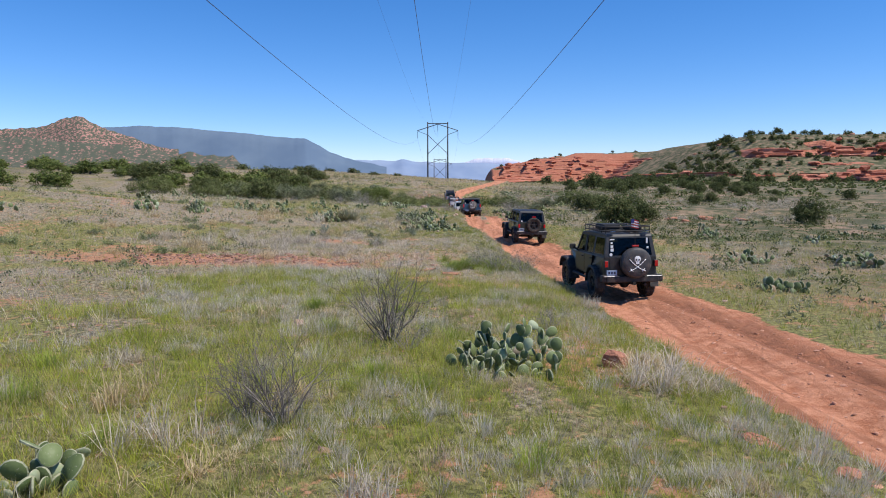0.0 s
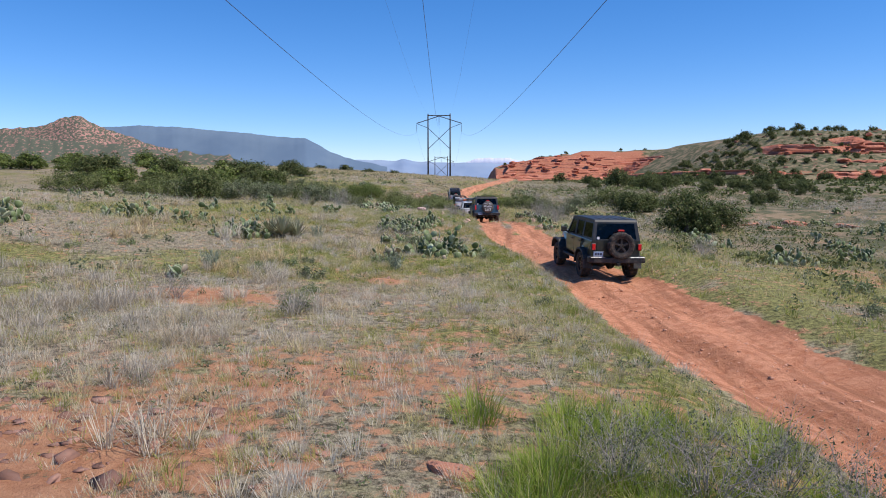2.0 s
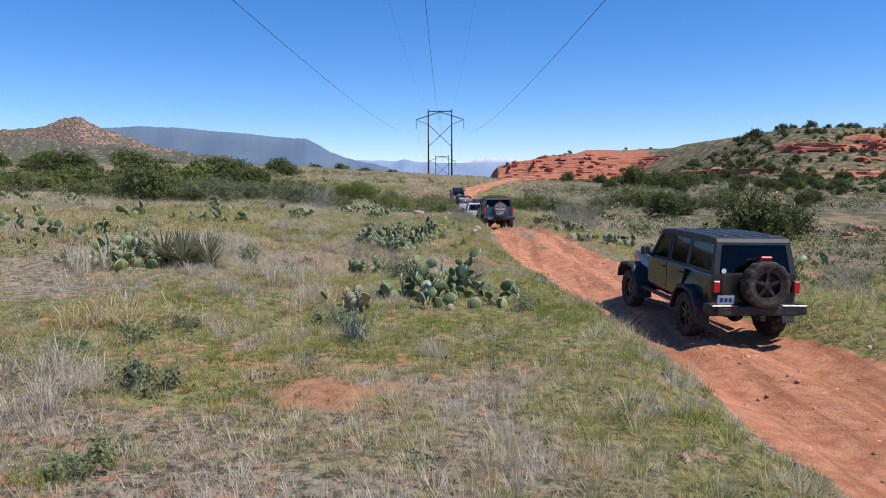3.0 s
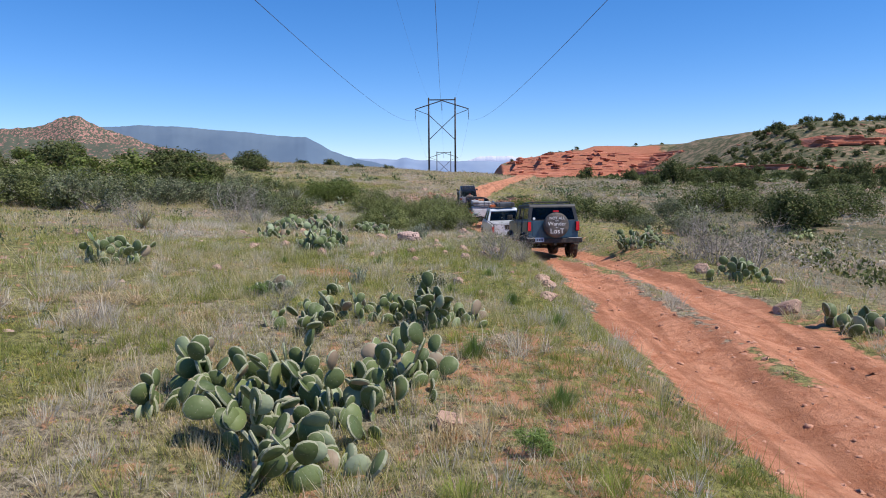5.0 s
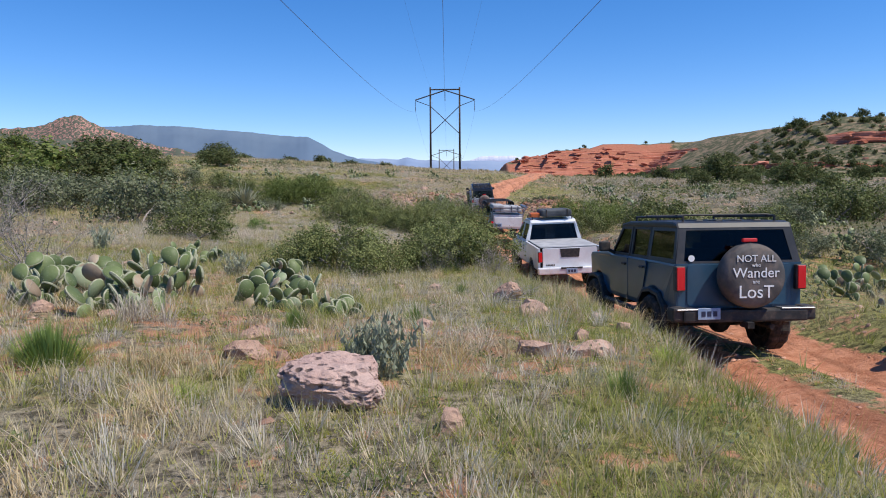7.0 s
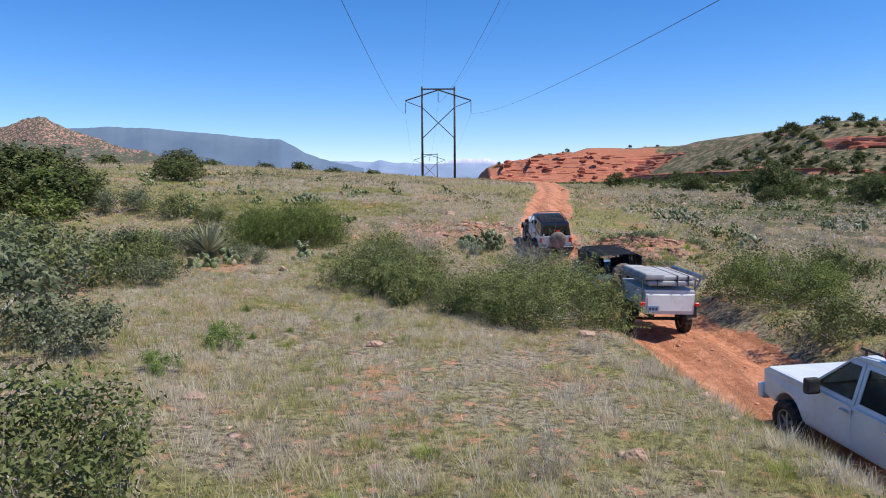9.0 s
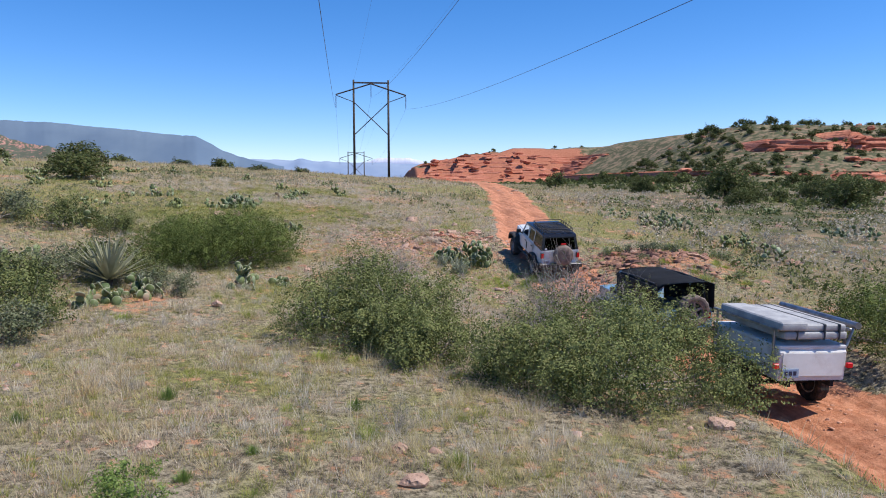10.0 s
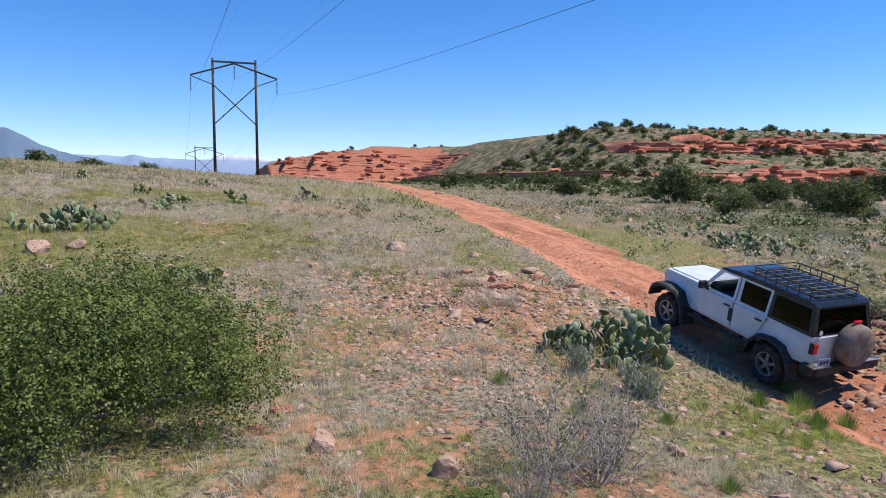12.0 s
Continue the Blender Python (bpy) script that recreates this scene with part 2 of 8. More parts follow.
    edge = maths(ns, ls, "ADD", road.outputs["Fac"], maths(ns, ls, "MULTIPLY", maths(ns, ls, "SUBTRACT", n_small, 0.5), 1.3))
    c = mixed(ns, ls, ramped(ns, ls, edge, 0.42, 0.6), c, dust)
    rock = mixed(ns, ls, ramped(ns, ls, n_small, 0.3, 0.7), (0.28, 0.085, 0.045), (0.50, 0.215, 0.13))
    cliff = ns.new("ShaderNodeAttribute")
    cliff.attribute_name = "cliff"
    c = mixed(ns, ls, ramped(ns, ls, maths(ns, ls, "ADD", cliff.outputs["Fac"], maths(ns, ls, "SUBTRACT", n_mid, 0.5)), 0.4, 0.6), c, rock)
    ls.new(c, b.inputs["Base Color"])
    relief = maths(ns, ls, "ADD", n_small, maths(ns, ls, "MULTIPLY", n_fine, 0.9))
    bumped(ns, ls, b, relief, 0.9, 0.09)
    return m


M = {}
M["ground"] = ground_material()
M["pole"] = surface("weathered_pole", (0.035, 0.025, 0.02), (0.085, 0.06, 0.045), 2.0, 0.85, bump=0.4)
M["wire"] = surface("aluminium_wire", (0.04, 0.035, 0.045), (0.07, 0.06, 0.07), 1.0, 0.5, bump=0)
M["insulator"] = surface("glazed_insulator", (0.05, 0.045, 0.05), (0.10, 0.09, 0.10), 6.0, 0.3, bump=0)

# ---- building helpers ----
def obj_from(name, bm, material=None, parent=None, label="", soft=False):
    me = bpy.data.meshes.new(name)
    bm.to_mesh(me)
    bm.free()
    if soft:
        for p in me.polygons:
            p.use_smooth = True
    if material:
        me.materials.append(material)
    ob = new(name, me)
    if parent:
        ob.parent = parent
    if label:
        ob["label"] = label
    return ob


def part(name, bm, material, parent, label="", soft=False):
    return obj_from(name, bm, material, parent, label, soft)


def mesh_np(name, verts, faces, material, soft=False):
    """A mesh from numpy arrays: verts (n, 3), faces (m, 3 or 4)."""
    me = bpy.data.meshes.new(name)
    k = faces.shape[1]
    me.vertices.add(len(verts))
    me.vertices.foreach_set("co", np.ascontiguousarray(verts, np.float32).ravel())
    me.loops.add(faces.size)
    me.loops.foreach_set("vertex_index", np.ascontiguousarray(faces, np.int32).ravel())
    me.polygons.add(len(faces))
    me.polygons.foreach_set("loop_start", np.arange(0, faces.size, k, dtype=np.int32))
    me.polygons.foreach_set("loop_total", np.full(len(faces), k, np.int32))
    if soft:
        me.polygons.foreach_set("use_smooth", np.ones(len(faces), bool))
    me.update(calc_edges=True)
    if material:
        me.materials.append(material)
    return me


def toned(me, values):
    """Gives each vertex of a mesh its own tone."""
    a = me.attributes.new("tone", "FLOAT", "POINT")
    a.data.foreach_set("value", np.ascontiguousarray(values, np.float32))
    return me


def grid_faces(ny, nx):
    i = np.arange(ny - 1)[:, None] * nx + np.arange(nx - 1)[None]
    return np.stack([i, i + 1, i + nx + 1, i + nx], -1).reshape(-1, 4)


def box(bm, cx, cy, cz, sx, sy, sz, m=None, bevel=0.0, seg=1):
    """A box of full size sx, sy, sz about its centre, with its edges rounded where wanted."""
    r = bmesh.ops.create_cube(bm, size=1.0)
    vs = r["verts"]
    for v in vs:
        v.co = Vector((v.co.x * sx + cx, v.co.y * sy + cy, v.co.z * sz + cz))
    if bevel:
        es = {e for v in vs for e in v.link_edges}
        out = bmesh.ops.bevel(bm, geom=list(es), offset=bevel, segments=seg, affect="EDGES", profile=0.6)
        vs = list({v for f in out["faces"] for v in f.verts} | {v for v in vs if v.is_valid})
    if m is not None:
        bmesh.ops.transform(bm, matrix=m, verts=vs)
    return vs


def bar(bm, a, b, r, n=8, r2=None):
    """A round bar from a to b, tapering to r2."""
    a, b = Vector(a), Vector(b)
    d = b - a
    m = Matrix.Translation((a + b) / 2) @ d.to_track_quat("Z", "Y").to_matrix().to_4x4()
    return bmesh.ops.create_cone(bm, cap_ends=True, segments=n, radius1=r, radius2=r if r2 is None else r2, depth=d.length, matrix=m)["verts"]


def thing(name, m, label, category, group=""):
    e = new(name)
    e.empty_display_size = 0.2
    e.matrix_world = m
    return tagged(e, label, category, group)


# ---- the ground, one sheet to the horizon ----
def steps(*spans):
    out = []
    for a, b, d in spans:
        out += list(np.arange(a, b, d))
    return np.array(out)


gy = np.concatenate([steps((-150, -12, 6), (-12, 126, 0.42), (126, 200, 1.0), (200, 480, 2.5), (480, 900, 25)), np.geomspace(900, 4900, 14)])
gx_r = np.concatenate([steps((0, 13, 0.25), (13, 27, 0.5), (27, 60, 1.5), (60, 260, 4), (260, 600, 30)), np.geomspace(600, 4500, 10)])
gx_l = np.concatenate([steps((0.25, 13, 0.25), (13, 27, 0.5), (27, 60, 3), (60, 260, 16), (260, 600, 60)), np.geomspace(600, 4500, 10)])
gx = np.concatenate([-gx_l[::-1], gx_r])
GX, GY = np.meshgrid(gx, gy)
GZ = height(GX, GY)
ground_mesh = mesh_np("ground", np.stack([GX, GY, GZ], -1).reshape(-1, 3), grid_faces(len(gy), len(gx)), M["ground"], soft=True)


def ground_mask(name, values):
    a = ground_mesh.attributes.new(name, "FLOAT", "POINT")
    a.data.foreach_set("value", np.ascontiguousarray(values, np.float32).ravel())


def road_mask(x, y):
    d = np.abs(x - road_x(y))
    half = road_half(y)
    w = 1 - smooth(half * 0.85, half + 0.55, d + 0.5 * (grain(x, y, 1.1, 21) - 0.5))
    strip = np.exp(-(d / 0.34) ** 2) * smooth(40, 46, y) * (1 - smooth(62, 70, y)) * (0.4 + grain(x, y, 1.3, 22))
    return np.clip(w - 0.75 * strip, 0, 1) * (1 - smooth(215, 240, y))


def bare_mask(x, y):
    """Where the red soil shows through the grass."""
    b = smooth(0.7, 0.9, grain(x, y, 3.1, 31)) * 0.35
    for cx, cy, rx, ry, k in ((-4.6, 12.7, 3.1, 1.0, 1.7), (0.6, 12.2, 3.0, 1.2, 0.3), (-1.7, 20.6, 1.3, 0.75, 1.2), (-2.2, 97.5, 2.8, 3.0, 0.42), (-5.0, 91.5, 1.8, 1.8, 0.4), (-0.4, 48.95, 0.75, 0.38, 1.2), (2.0, 15.0, 2.5, 1.6, 0.32), (1.35, 23.7, 0.7, 0.5, 1.0), (7.0, 93.4, 1.8, 1.9, 0.9), (2.6, 8.8, 0.5, 0.5, 1.0), (3.5, 9.5, 0.4, 0.5, 1.0), (5.1, 8.9, 0.6, 0.5, 0.8), (3.5, 7.8, 0.6, 0.35, 0.9), (-3.2, 12.8, 1.6, 0.8, 0.9), (5.1, 14.4, 0.7, 0.6, 0.7)):
        b = b + k * np.exp(-((x - cx) / rx) ** 2 - ((y - cy) / ry) ** 2)
    return np.clip(b, 0, 1.2)


def greenness(x, y):
    """Where fresh grass outgrows the straw."""
    g = smooth(0.40, 0.62, grain(x, y, 7, 41) * 0.6 + grain(x, y, 2.2, 42) * 0.4)
    g = np.maximum(g, 0.9 * np.exp(-((x - 0.5) / 6.5) ** 2 - ((y - 1.0) / 7.5) ** 2) * (0.1 + 1.1 * smooth(0.34, 0.62, 0.6 * grain(x, y, 1.3, 43) + 0.4 * grain(x, y, 3.6, 44))))
    g = np.maximum(g, 0.45 * np.exp(-((x - 2.5) / 2.2) ** 2 - ((y - 58) / 6.0) ** 2))
    g = np.maximum(g, 0.5 * np.exp(-((x - 0.5) / 5.0) ** 2 - ((y - 45) / 6.0) ** 2) * (0.1 + 1.2 * grain(x, y, 1.5, 79)))
    g = g * (1 - 0.25 * smooth(40, 44, y) * (1 - smooth(66, 74, y)) - (0.78 - 0.4 * smooth(97, 101, y)) * smooth(66, 74, y) * (1 - smooth(160, 200, y))) * (1 - 0.3 * smooth(3, 14, y) * (1 - smooth(34, 40, y)))
    g = np.maximum(g, 0.75 * np.exp(-((x + 0.5) / 3.2) ** 2 - ((y - 61.5) / 3.4) ** 2) * (0.3 + 1.0 * grain(x, y, 1.3, 45)))
    g = np.maximum(g, 0.85 * np.exp(-((x - 0.5) / 1.9) ** 2 - ((y - 91.2) / 1.5) ** 2))
    g = np.maximum(g, 0.7 * np.exp(-((x + 5) / 2.5) ** 2 - ((y - 89) / 3.0) ** 2))
    edge = np.minimum(np.abs(x - road_x(y) + 3.0), np.abs(x - road_x(y) - 2.9))
    return np.clip(np.maximum(g, 0.95 * np.exp(-(edge / 1.3) ** 2) * (1 - 0.6 * smooth(66, 74, y)) * (0.5 + 0.6 * grain(x, y, 2.5, 47))), 0, 1)


slope = np.hypot(np.gradient(GZ, axis=1) / np.gradient(gx)[None], np.gradient(GZ, axis=0) / np.gradient(gy)[:, None])
ground_mask("road", road_mask(GX, GY))
ground_mask("damp", 0.95 * np.exp(-((GX - road_x(GY) - 0.75) / 0.5) ** 2) * smooth(-14, -10, GY) * (1 - smooth(9, 22, GY)) * smooth(0.25, 0.55, grain(GX, GY, 2.6, 35) + 0.2))
ground_mask("bare", bare_mask(GX, GY))
ground_mask("far", np.maximum(np.maximum(smooth(110, 260, GY), smooth(30, 90, -GX) * 0.6), 0.9 * smooth(4, 18, GX - road_x(GY) + 10 * (grain(GX, GY, 13, 34) - 0.5)) * smooth(-25, 25, GY)))
ground_mask("cliff", smooth(0.15, 0.3, slope) * smooth(385, 400, GY) * (GX > 18) * (1 - smooth(100, 130, GX))
            + 0.62 * (np.exp(-((GZ - 7.5) / 1.6) ** 2) * smooth(112, 126, GX) + 0.9 * np.exp(-((GZ - 18.0) / 2.4) ** 2) * smooth(126, 138, GX)) * (0.35 + 0.9 * grain(GX, GY, 22, 33)) * smooth(200, 240, GY) * (GY < 385))
ground_mask("green", greenness(GX, GY))
ground = tagged(new("ground", ground_mesh), "grassy desert meadow with red soil and a dirt track", "ground", kind="structure")


# ---- distance: mesas, butte ----
def skyline(name, label, mat, bearings, dist, depth, base, rough, seed, tiers=10):
    """A range of hills whose crest runs through (sideways, up) steps at a distance: a sloping face of gullies and benches, and a flat top behind."""
    xs = np.array([p[0] for p in bearings])
    zs = np.array([p[1] for p in bearings])
    n = 260
    u = np.linspace(xs[0], xs[-1], n)
    crest = np.interp(u, xs, zs)
    jag = rough * (grain(u, u * 0, (xs[-1] - xs[0]) / 40, seed) - 0.5) + rough * 0.6 * (grain(u, u * 0, (xs[-1] - xs[0]) / 110, seed + 1) - 0.5)
    rows = []
    for k in range(tiers + 3):
        f = min(k / tiers, 1.0)
        prof = f ** 1.5 if f < 0.72 else 0.61 + (f - 0.72) / 0.28 * 0.39
        gul = (grain(u, u * 0 + k * 0.6, (xs[-1] - xs[0]) / 14, seed + 5) - 0.5) * depth * 0.25 * (1 - f)
        yy = dist - depth * (1 - f) ** 1.1 + gul + (depth * 2.0 * (k - tiers) if k > tiers else 0)
        zz = base + (crest - base) * prof + jag * f ** 6 - (20 * (k - tiers) if k > tiers else 0)
        rows.append(np.stack([u * yy / dist, yy + 0 * u, zz], -1))
    me = mesh_np(name, np.concatenate(rows), grid_faces(tiers + 3, n), mat, soft=True)
    return tagged(new(name, me), label, "backdrop", kind="structure")


# Aerial haze is painted into these blue-grey base colours; no volume scatters light.
M["mesa"] = surface("haze_tinted_mesa", (0.115, 0.165, 0.235), (0.145, 0.198, 0.262), 0.004, 0.95, fine=8, bump=0, spec=0.1)
M["blue_range"] = surface("haze_tinted_range", (0.21, 0.28, 0.41), (0.28, 0.345, 0.46), 0.004, 0.95, fine=8, bump=0, spec=0.1)


def butte_material(name, fine, lo, hi):
    m, ns, ls, b = blank(name, 0.95, 0, 0.1)
    pos = ns.new("ShaderNodeNewGeometry").outputs["Position"]
    a, c = fractal(ns, ls, pos, 0.02, 6), fractal(ns, ls, pos, fine, 4, 0.7)
    red = mixed(ns, ls, ramped(ns, ls, a, 0.35, 0.65), (0.34, 0.175, 0.145), (0.47, 0.25, 0.20))
    ls.new(mixed(ns, ls, ramped(ns, ls, c, lo, hi), red, (0.095, 0.105, 0.075)), b.inputs["Base Color"])
    return m


M["butte"] = butte_material("red_butte_scrub", 0.11, 0.44, 0.50)
M["foothill"] = butte_material("scrubby_red_foothill", 0.2, 0.36, 0.46)
FOC, EYE0 = 1230.7, (3.7, -11.3, 3.66)


def bearing(pts, dist):
    """Turns (sideways, up) angles in thousandths of a radian into metres at a distance."""
    return [(EYE0[0] + dist * a / 1000, EYE0[2] + dist * b / 1000) for a, b in pts]


M["cloud"] = surface("pale_cloud", (0.56, 0.58, 0.68), (0.70, 0.68, 0.74), 0.006, 1.0, fine=6, bump=0, spec=0.0)
skyline("backdrop_cloud", "low pale pinkish cloud bank behind the far range", M["cloud"],
        bearing([(-60, 20), (0, 26), (10, 31), (24, 36), (40, 38), (58, 37.5), (74, 38), (90, 34), (104, 29), (130, 20)], 4850), 4850, 60, -60, 5, 45)
skyline("backdrop_blue_range", "mountain range on the horizon with haze painted in blue", M["blue_range"],
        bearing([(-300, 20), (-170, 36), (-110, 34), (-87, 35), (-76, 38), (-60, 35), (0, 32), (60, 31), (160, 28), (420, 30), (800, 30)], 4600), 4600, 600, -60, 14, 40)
skyline("backdrop_grey_mesa", "long flat-topped mesa with haze painted in grey", M["mesa"],
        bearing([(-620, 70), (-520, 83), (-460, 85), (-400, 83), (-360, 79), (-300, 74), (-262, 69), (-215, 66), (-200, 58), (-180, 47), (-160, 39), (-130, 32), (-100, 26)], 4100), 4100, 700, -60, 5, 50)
skyline("backdrop_red_butte", "cone-topped red butte speckled with scrub", M["butte"],
        bearing([(-900, 70), (-740, 82), (-650, 81), (-605, 83), (-585, 89), (-565, 96), (-547, 99), (-535, 97), (-522, 89), (-495, 78), (-465, 67), (-440, 57), (-400, 50)], 2900), 2900, 500, -60, 8, 60, 14)
skyline("backdrop_red_foothills", "low red foothills dotted with juniper", M["foothill"],
        bearing([(-1100, 75), (-900, 70), (-660, 70), (-600, 68), (-560, 60), (-480, 54), (-420, 48), (-370, 46), (-325, 44), (-316, 36), (-300, 20)], 900), 900, 200, -10, 5, 70)


# ---- power line ----
def pylon(x, y, top, label):
    foot = height1(x, y)
    h = top - foot
    w = 2.8                                       # half the spacing of the poles
    t = thing("power_pylon", pose(x, y, foot), label, "pylon", "power line")
    for s in (-1, 1):
        bm = bmesh.new()
        bar(bm, (s * w, 0, -1.2), (s * w, 0, h + 0.25), 0.21, 12, 0.15)
        part("pole", bm, M["pole"], t, soft=True)
    bm = bmesh.new()
    for d in (-0.17, 0.17):
        box(bm, 0, d, h - 0.2, 2 * w + 0.3, 0.09, 0.2)
    part("crossbeam", bm, M["pole"], t)
    for s in (-1, 1):
        bm = bmesh.new()
        for d in (-0.2, 0.2):
            bar(bm, (0, d, h - 0.35), (s * (w + 2.9), d, h - 2.15), 0.085, 6)
        part("arm", bm, M["pole"], t)
        bm = bmesh.new()
        bar(bm, (s * (w + 2.8), 0, h - 2.25), (s * w, 0, h - 3.3), 0.06, 6)
        bar(bm, (s * w, 0.1 * s, h - 3.3), (-s * w, 0.1 * s, h - 8.6), 0.075, 6)
        part("cross_brace", bm, M["pole"], t)
    for ix, iz in ((-(w + 2.85), h - 2.2), (0, h - 0.4), (w + 2.85, h - 2.2)):
        bm = bmesh.new()
        bar(bm, (ix, 0, iz), (ix, 0, iz - 2.15), 0.025, 6)
        for k in range(11):
            bmesh.ops.create_cone(bm, cap_ends=True, segments=10, radius1=0.13, radius2=0.05, depth=0.07, matrix=Matrix.Translation((ix, 0, iz - 0.3 - k * 0.16)))
        part("insulator_string", bm, M["insulator"], t)
    return t, [(x + ix, y, foot + iz - 2.15) for ix, iz in ((-(w + 2.85), h - 2.2), (0, h - 0.4), (w + 2.85, h - 2.2))], [(x - w, y, foot + h + 0.2), (x + w, y, foot + h + 0.2)]


p_back = pylon(4.9, -115, 20.6, "weathered wooden H-frame power pylon on the meadow")
p_main = pylon(-1.45, 185, 20.85, "tall weathered wooden H-frame power pylon on the ridge")
p_far = pylon(-3.9, 318, 15.6, "distant wooden H-frame power pylon beyond the ridge")


def wire(a, b, sag, r=0.011):
    cu = bpy.data.curves.new("power_wire", "CURVE")
    cu.dimensions, cu.bevel_depth, cu.bevel_resolution = "3D", r, 1
    sp = cu.splines.new("POLY")
    n = 48
    sp.points.add(n - 1)
    for i in range(n):
        u = i / (n - 1)
        p = Vector(a).lerp(Vector(b), u)
        sp.points[i].co = (p.x, p.y, p.z - sag * 4 * u * (1 - u), 1)
    cu.materials.append(M["wire"])
    return tagged(new("power_wire", cu), "thin dark power line wire hanging between pylons", "wire", "power line wires")


for k in range(3):
    wire(p_back[1][k], p_main[1][k], 7.7)
    wire(p_main[1][k], p_far[1][k], 1.6)
for k in range(2):
    wire(p_back[2][k], p_main[2][k], 6.2, 0.005)
    wire(p_main[2][k], p_far[2][k], 1.2, 0.005)

# ---- vehicles ----
def glass_material(name, tint, rough=0.03):
    m, ns, ls, b = blank(name, rough, 0.0, 0.5)
    b.inputs["Base Color"].default_value = (*tint, 1)
    b.inputs["Transmission Weight"].default_value = 1.0
    b.inputs["IOR"].default_value = 1.3
    return m


def lamp_material(name, col, glow):
    m, ns, ls, b = blank(name, 0.2, 0.0, 0.5)
    b.inputs["Base Color"].default_value = (*col, 1)
    b.inputs["Emission Color"].default_value = (*col, 1)
    b.inputs["Emission Strength"].default_value = glow
    return m


DUST = (0.36, 0.235, 0.165)
M["paint_black"] = surface("dusty_black_paint", (0.012, 0.012, 0.014), (0.02, 0.02, 0.023), 1.5, 0.42, bump=0.03, dirt=DUST, dirt_amount=0.06, coat=0.12)
M["paint_green"] = surface("dark_green_grey_paint", (0.013, 0.017, 0.017), (0.02, 0.025, 0.024), 1.5, 0.3, bump=0.03, dirt=DUST, dirt_amount=0.06, coat=0.5)
M["paint_blue"] = surface("slate_blue_paint", (0.018, 0.06, 0.105), (0.025, 0.078, 0.132), 1.2, 0.34, bump=0.03, dirt=DUST, dirt_amount=0.05, coat=0.25)
M["paint_white"] = surface("white_car_paint", (0.66, 0.67, 0.69), (0.78, 0.78, 0.79), 1.2, 0.35, bump=0.03, dirt=DUST, dirt_amount=0.25, coat=0.4)
M["paint_sky"] = surface("sky_blue_car_paint", (0.13, 0.28, 0.42), (0.18, 0.34, 0.48), 1.2, 0.35, bump=0.03, dirt=DUST, dirt_amount=0.25, coat=0.4)
M["paint_trailer"] = surface("chalky_grey_white_paint", (0.68, 0.66, 0.63), (0.80, 0.785, 0.76), 1.6, 0.6, bump=0.05, dirt=DUST, dirt_amount=0.35)
M["plastic"] = surface("black_textured_plastic", (0.014, 0.014, 0.015), (0.026, 0.026, 0.027), 5, 0.62, bump=0.2, dist=0.002, dirt=DUST, dirt_amount=0.22)
M["gloss_top"] = surface("glossy_black_hardtop", (0.012, 0.013, 0.017), (0.018, 0.02, 0.026), 4, 0.22, bump=0.1, dist=0.002, dirt=DUST, dirt_amount=0.05)
M["hardtop"] = surface("textured_black_hardtop", (0.014, 0.015, 0.018), (0.022, 0.024, 0.029), 4, 0.5, bump=0.2, dist=0.002, dirt=DUST, dirt_amount=0.1)
M["canvas"] = surface("black_canvas", (0.012, 0.012, 0.014), (0.022, 0.022, 0.025), 3, 0.8, bump=0.4, dist=0.004)
M["tent"] = surface("grey_tent_cover", (0.30, 0.30, 0.31), (0.46, 0.455, 0.45), 3, 0.75, bump=0.6, dist=0.01)
M["tent_dark"] = surface("charcoal_tent_bag", (0.05, 0.055, 0.06), (0.09, 0.095, 0.10), 3, 0.8, bump=0.6, dist=0.01)
M["tyre"] = surface("dusty_tyre_rubber", (0.015, 0.014, 0.014), (0.03, 0.027, 0.025), 5, 0.88, bump=0.3, dist=0.003, dirt=DUST, dirt_amount=0.35)
M["cover_dark"] = surface("faded_black_vinyl_cover", (0.032, 0.033, 0.036), (0.055, 0.056, 0.06), 4, 0.6, bump=0.3, dist=0.004, dirt=DUST, dirt_amount=0.25)
M["cover_grey"] = surface("dusty_grey_vinyl_cover", (0.055, 0.05, 0.048), (0.13, 0.12, 0.115), 3, 0.7, bump=0.4, dist=0.006, dirt=DUST, dirt_amount=0.3)
M["cover_dusty"] = surface("dust_coated_tyre_cover", (0.11, 0.09, 0.078), (0.23, 0.19, 0.165), 5, 0.85, bump=0.3, dist=0.004, dirt=DUST, dirt_amount=0.7)
M["rim_dark"] = surface("dark_alloy", (0.025, 0.025, 0.028), (0.06, 0.06, 0.065), 6, 0.4, 0.6, bump=0.05, dirt=DUST, dirt_amount=0.35)
M["rim_silver"] = surface("dusty_silver_alloy", (0.30, 0.30, 0.31), (0.48, 0.48, 0.48), 6, 0.42, 0.7, bump=0.05, dirt=DUST, dirt_amount=0.4)
M["steel"] = surface("dull_steel", (0.25, 0.25, 0.26), (0.42, 0.42, 0.43), 6, 0.4, 0.9, bump=0.1, dirt=DUST, dirt_amount=0.3)
M["under"] = surface("underbody_black", (0.008, 0.008, 0.008), (0.016, 0.015, 0.014), 4, 0.9, bump=0.2, dirt=DUST, dirt_amount=0.25)
M["glass"] = glass_material("tinted_car_glass", (0.035, 0.04, 0.045))
M["glass_clear"] = glass_material("clear_car_glass", (0.75, 0.8, 0.8))
M["red_lens"] = lamp_material("red_lens", (0.45, 0.012, 0.012), 0.0)
M["red_lit"] = lamp_material("red_lens_lit", (0.55, 0.01, 0.015), 0.12)
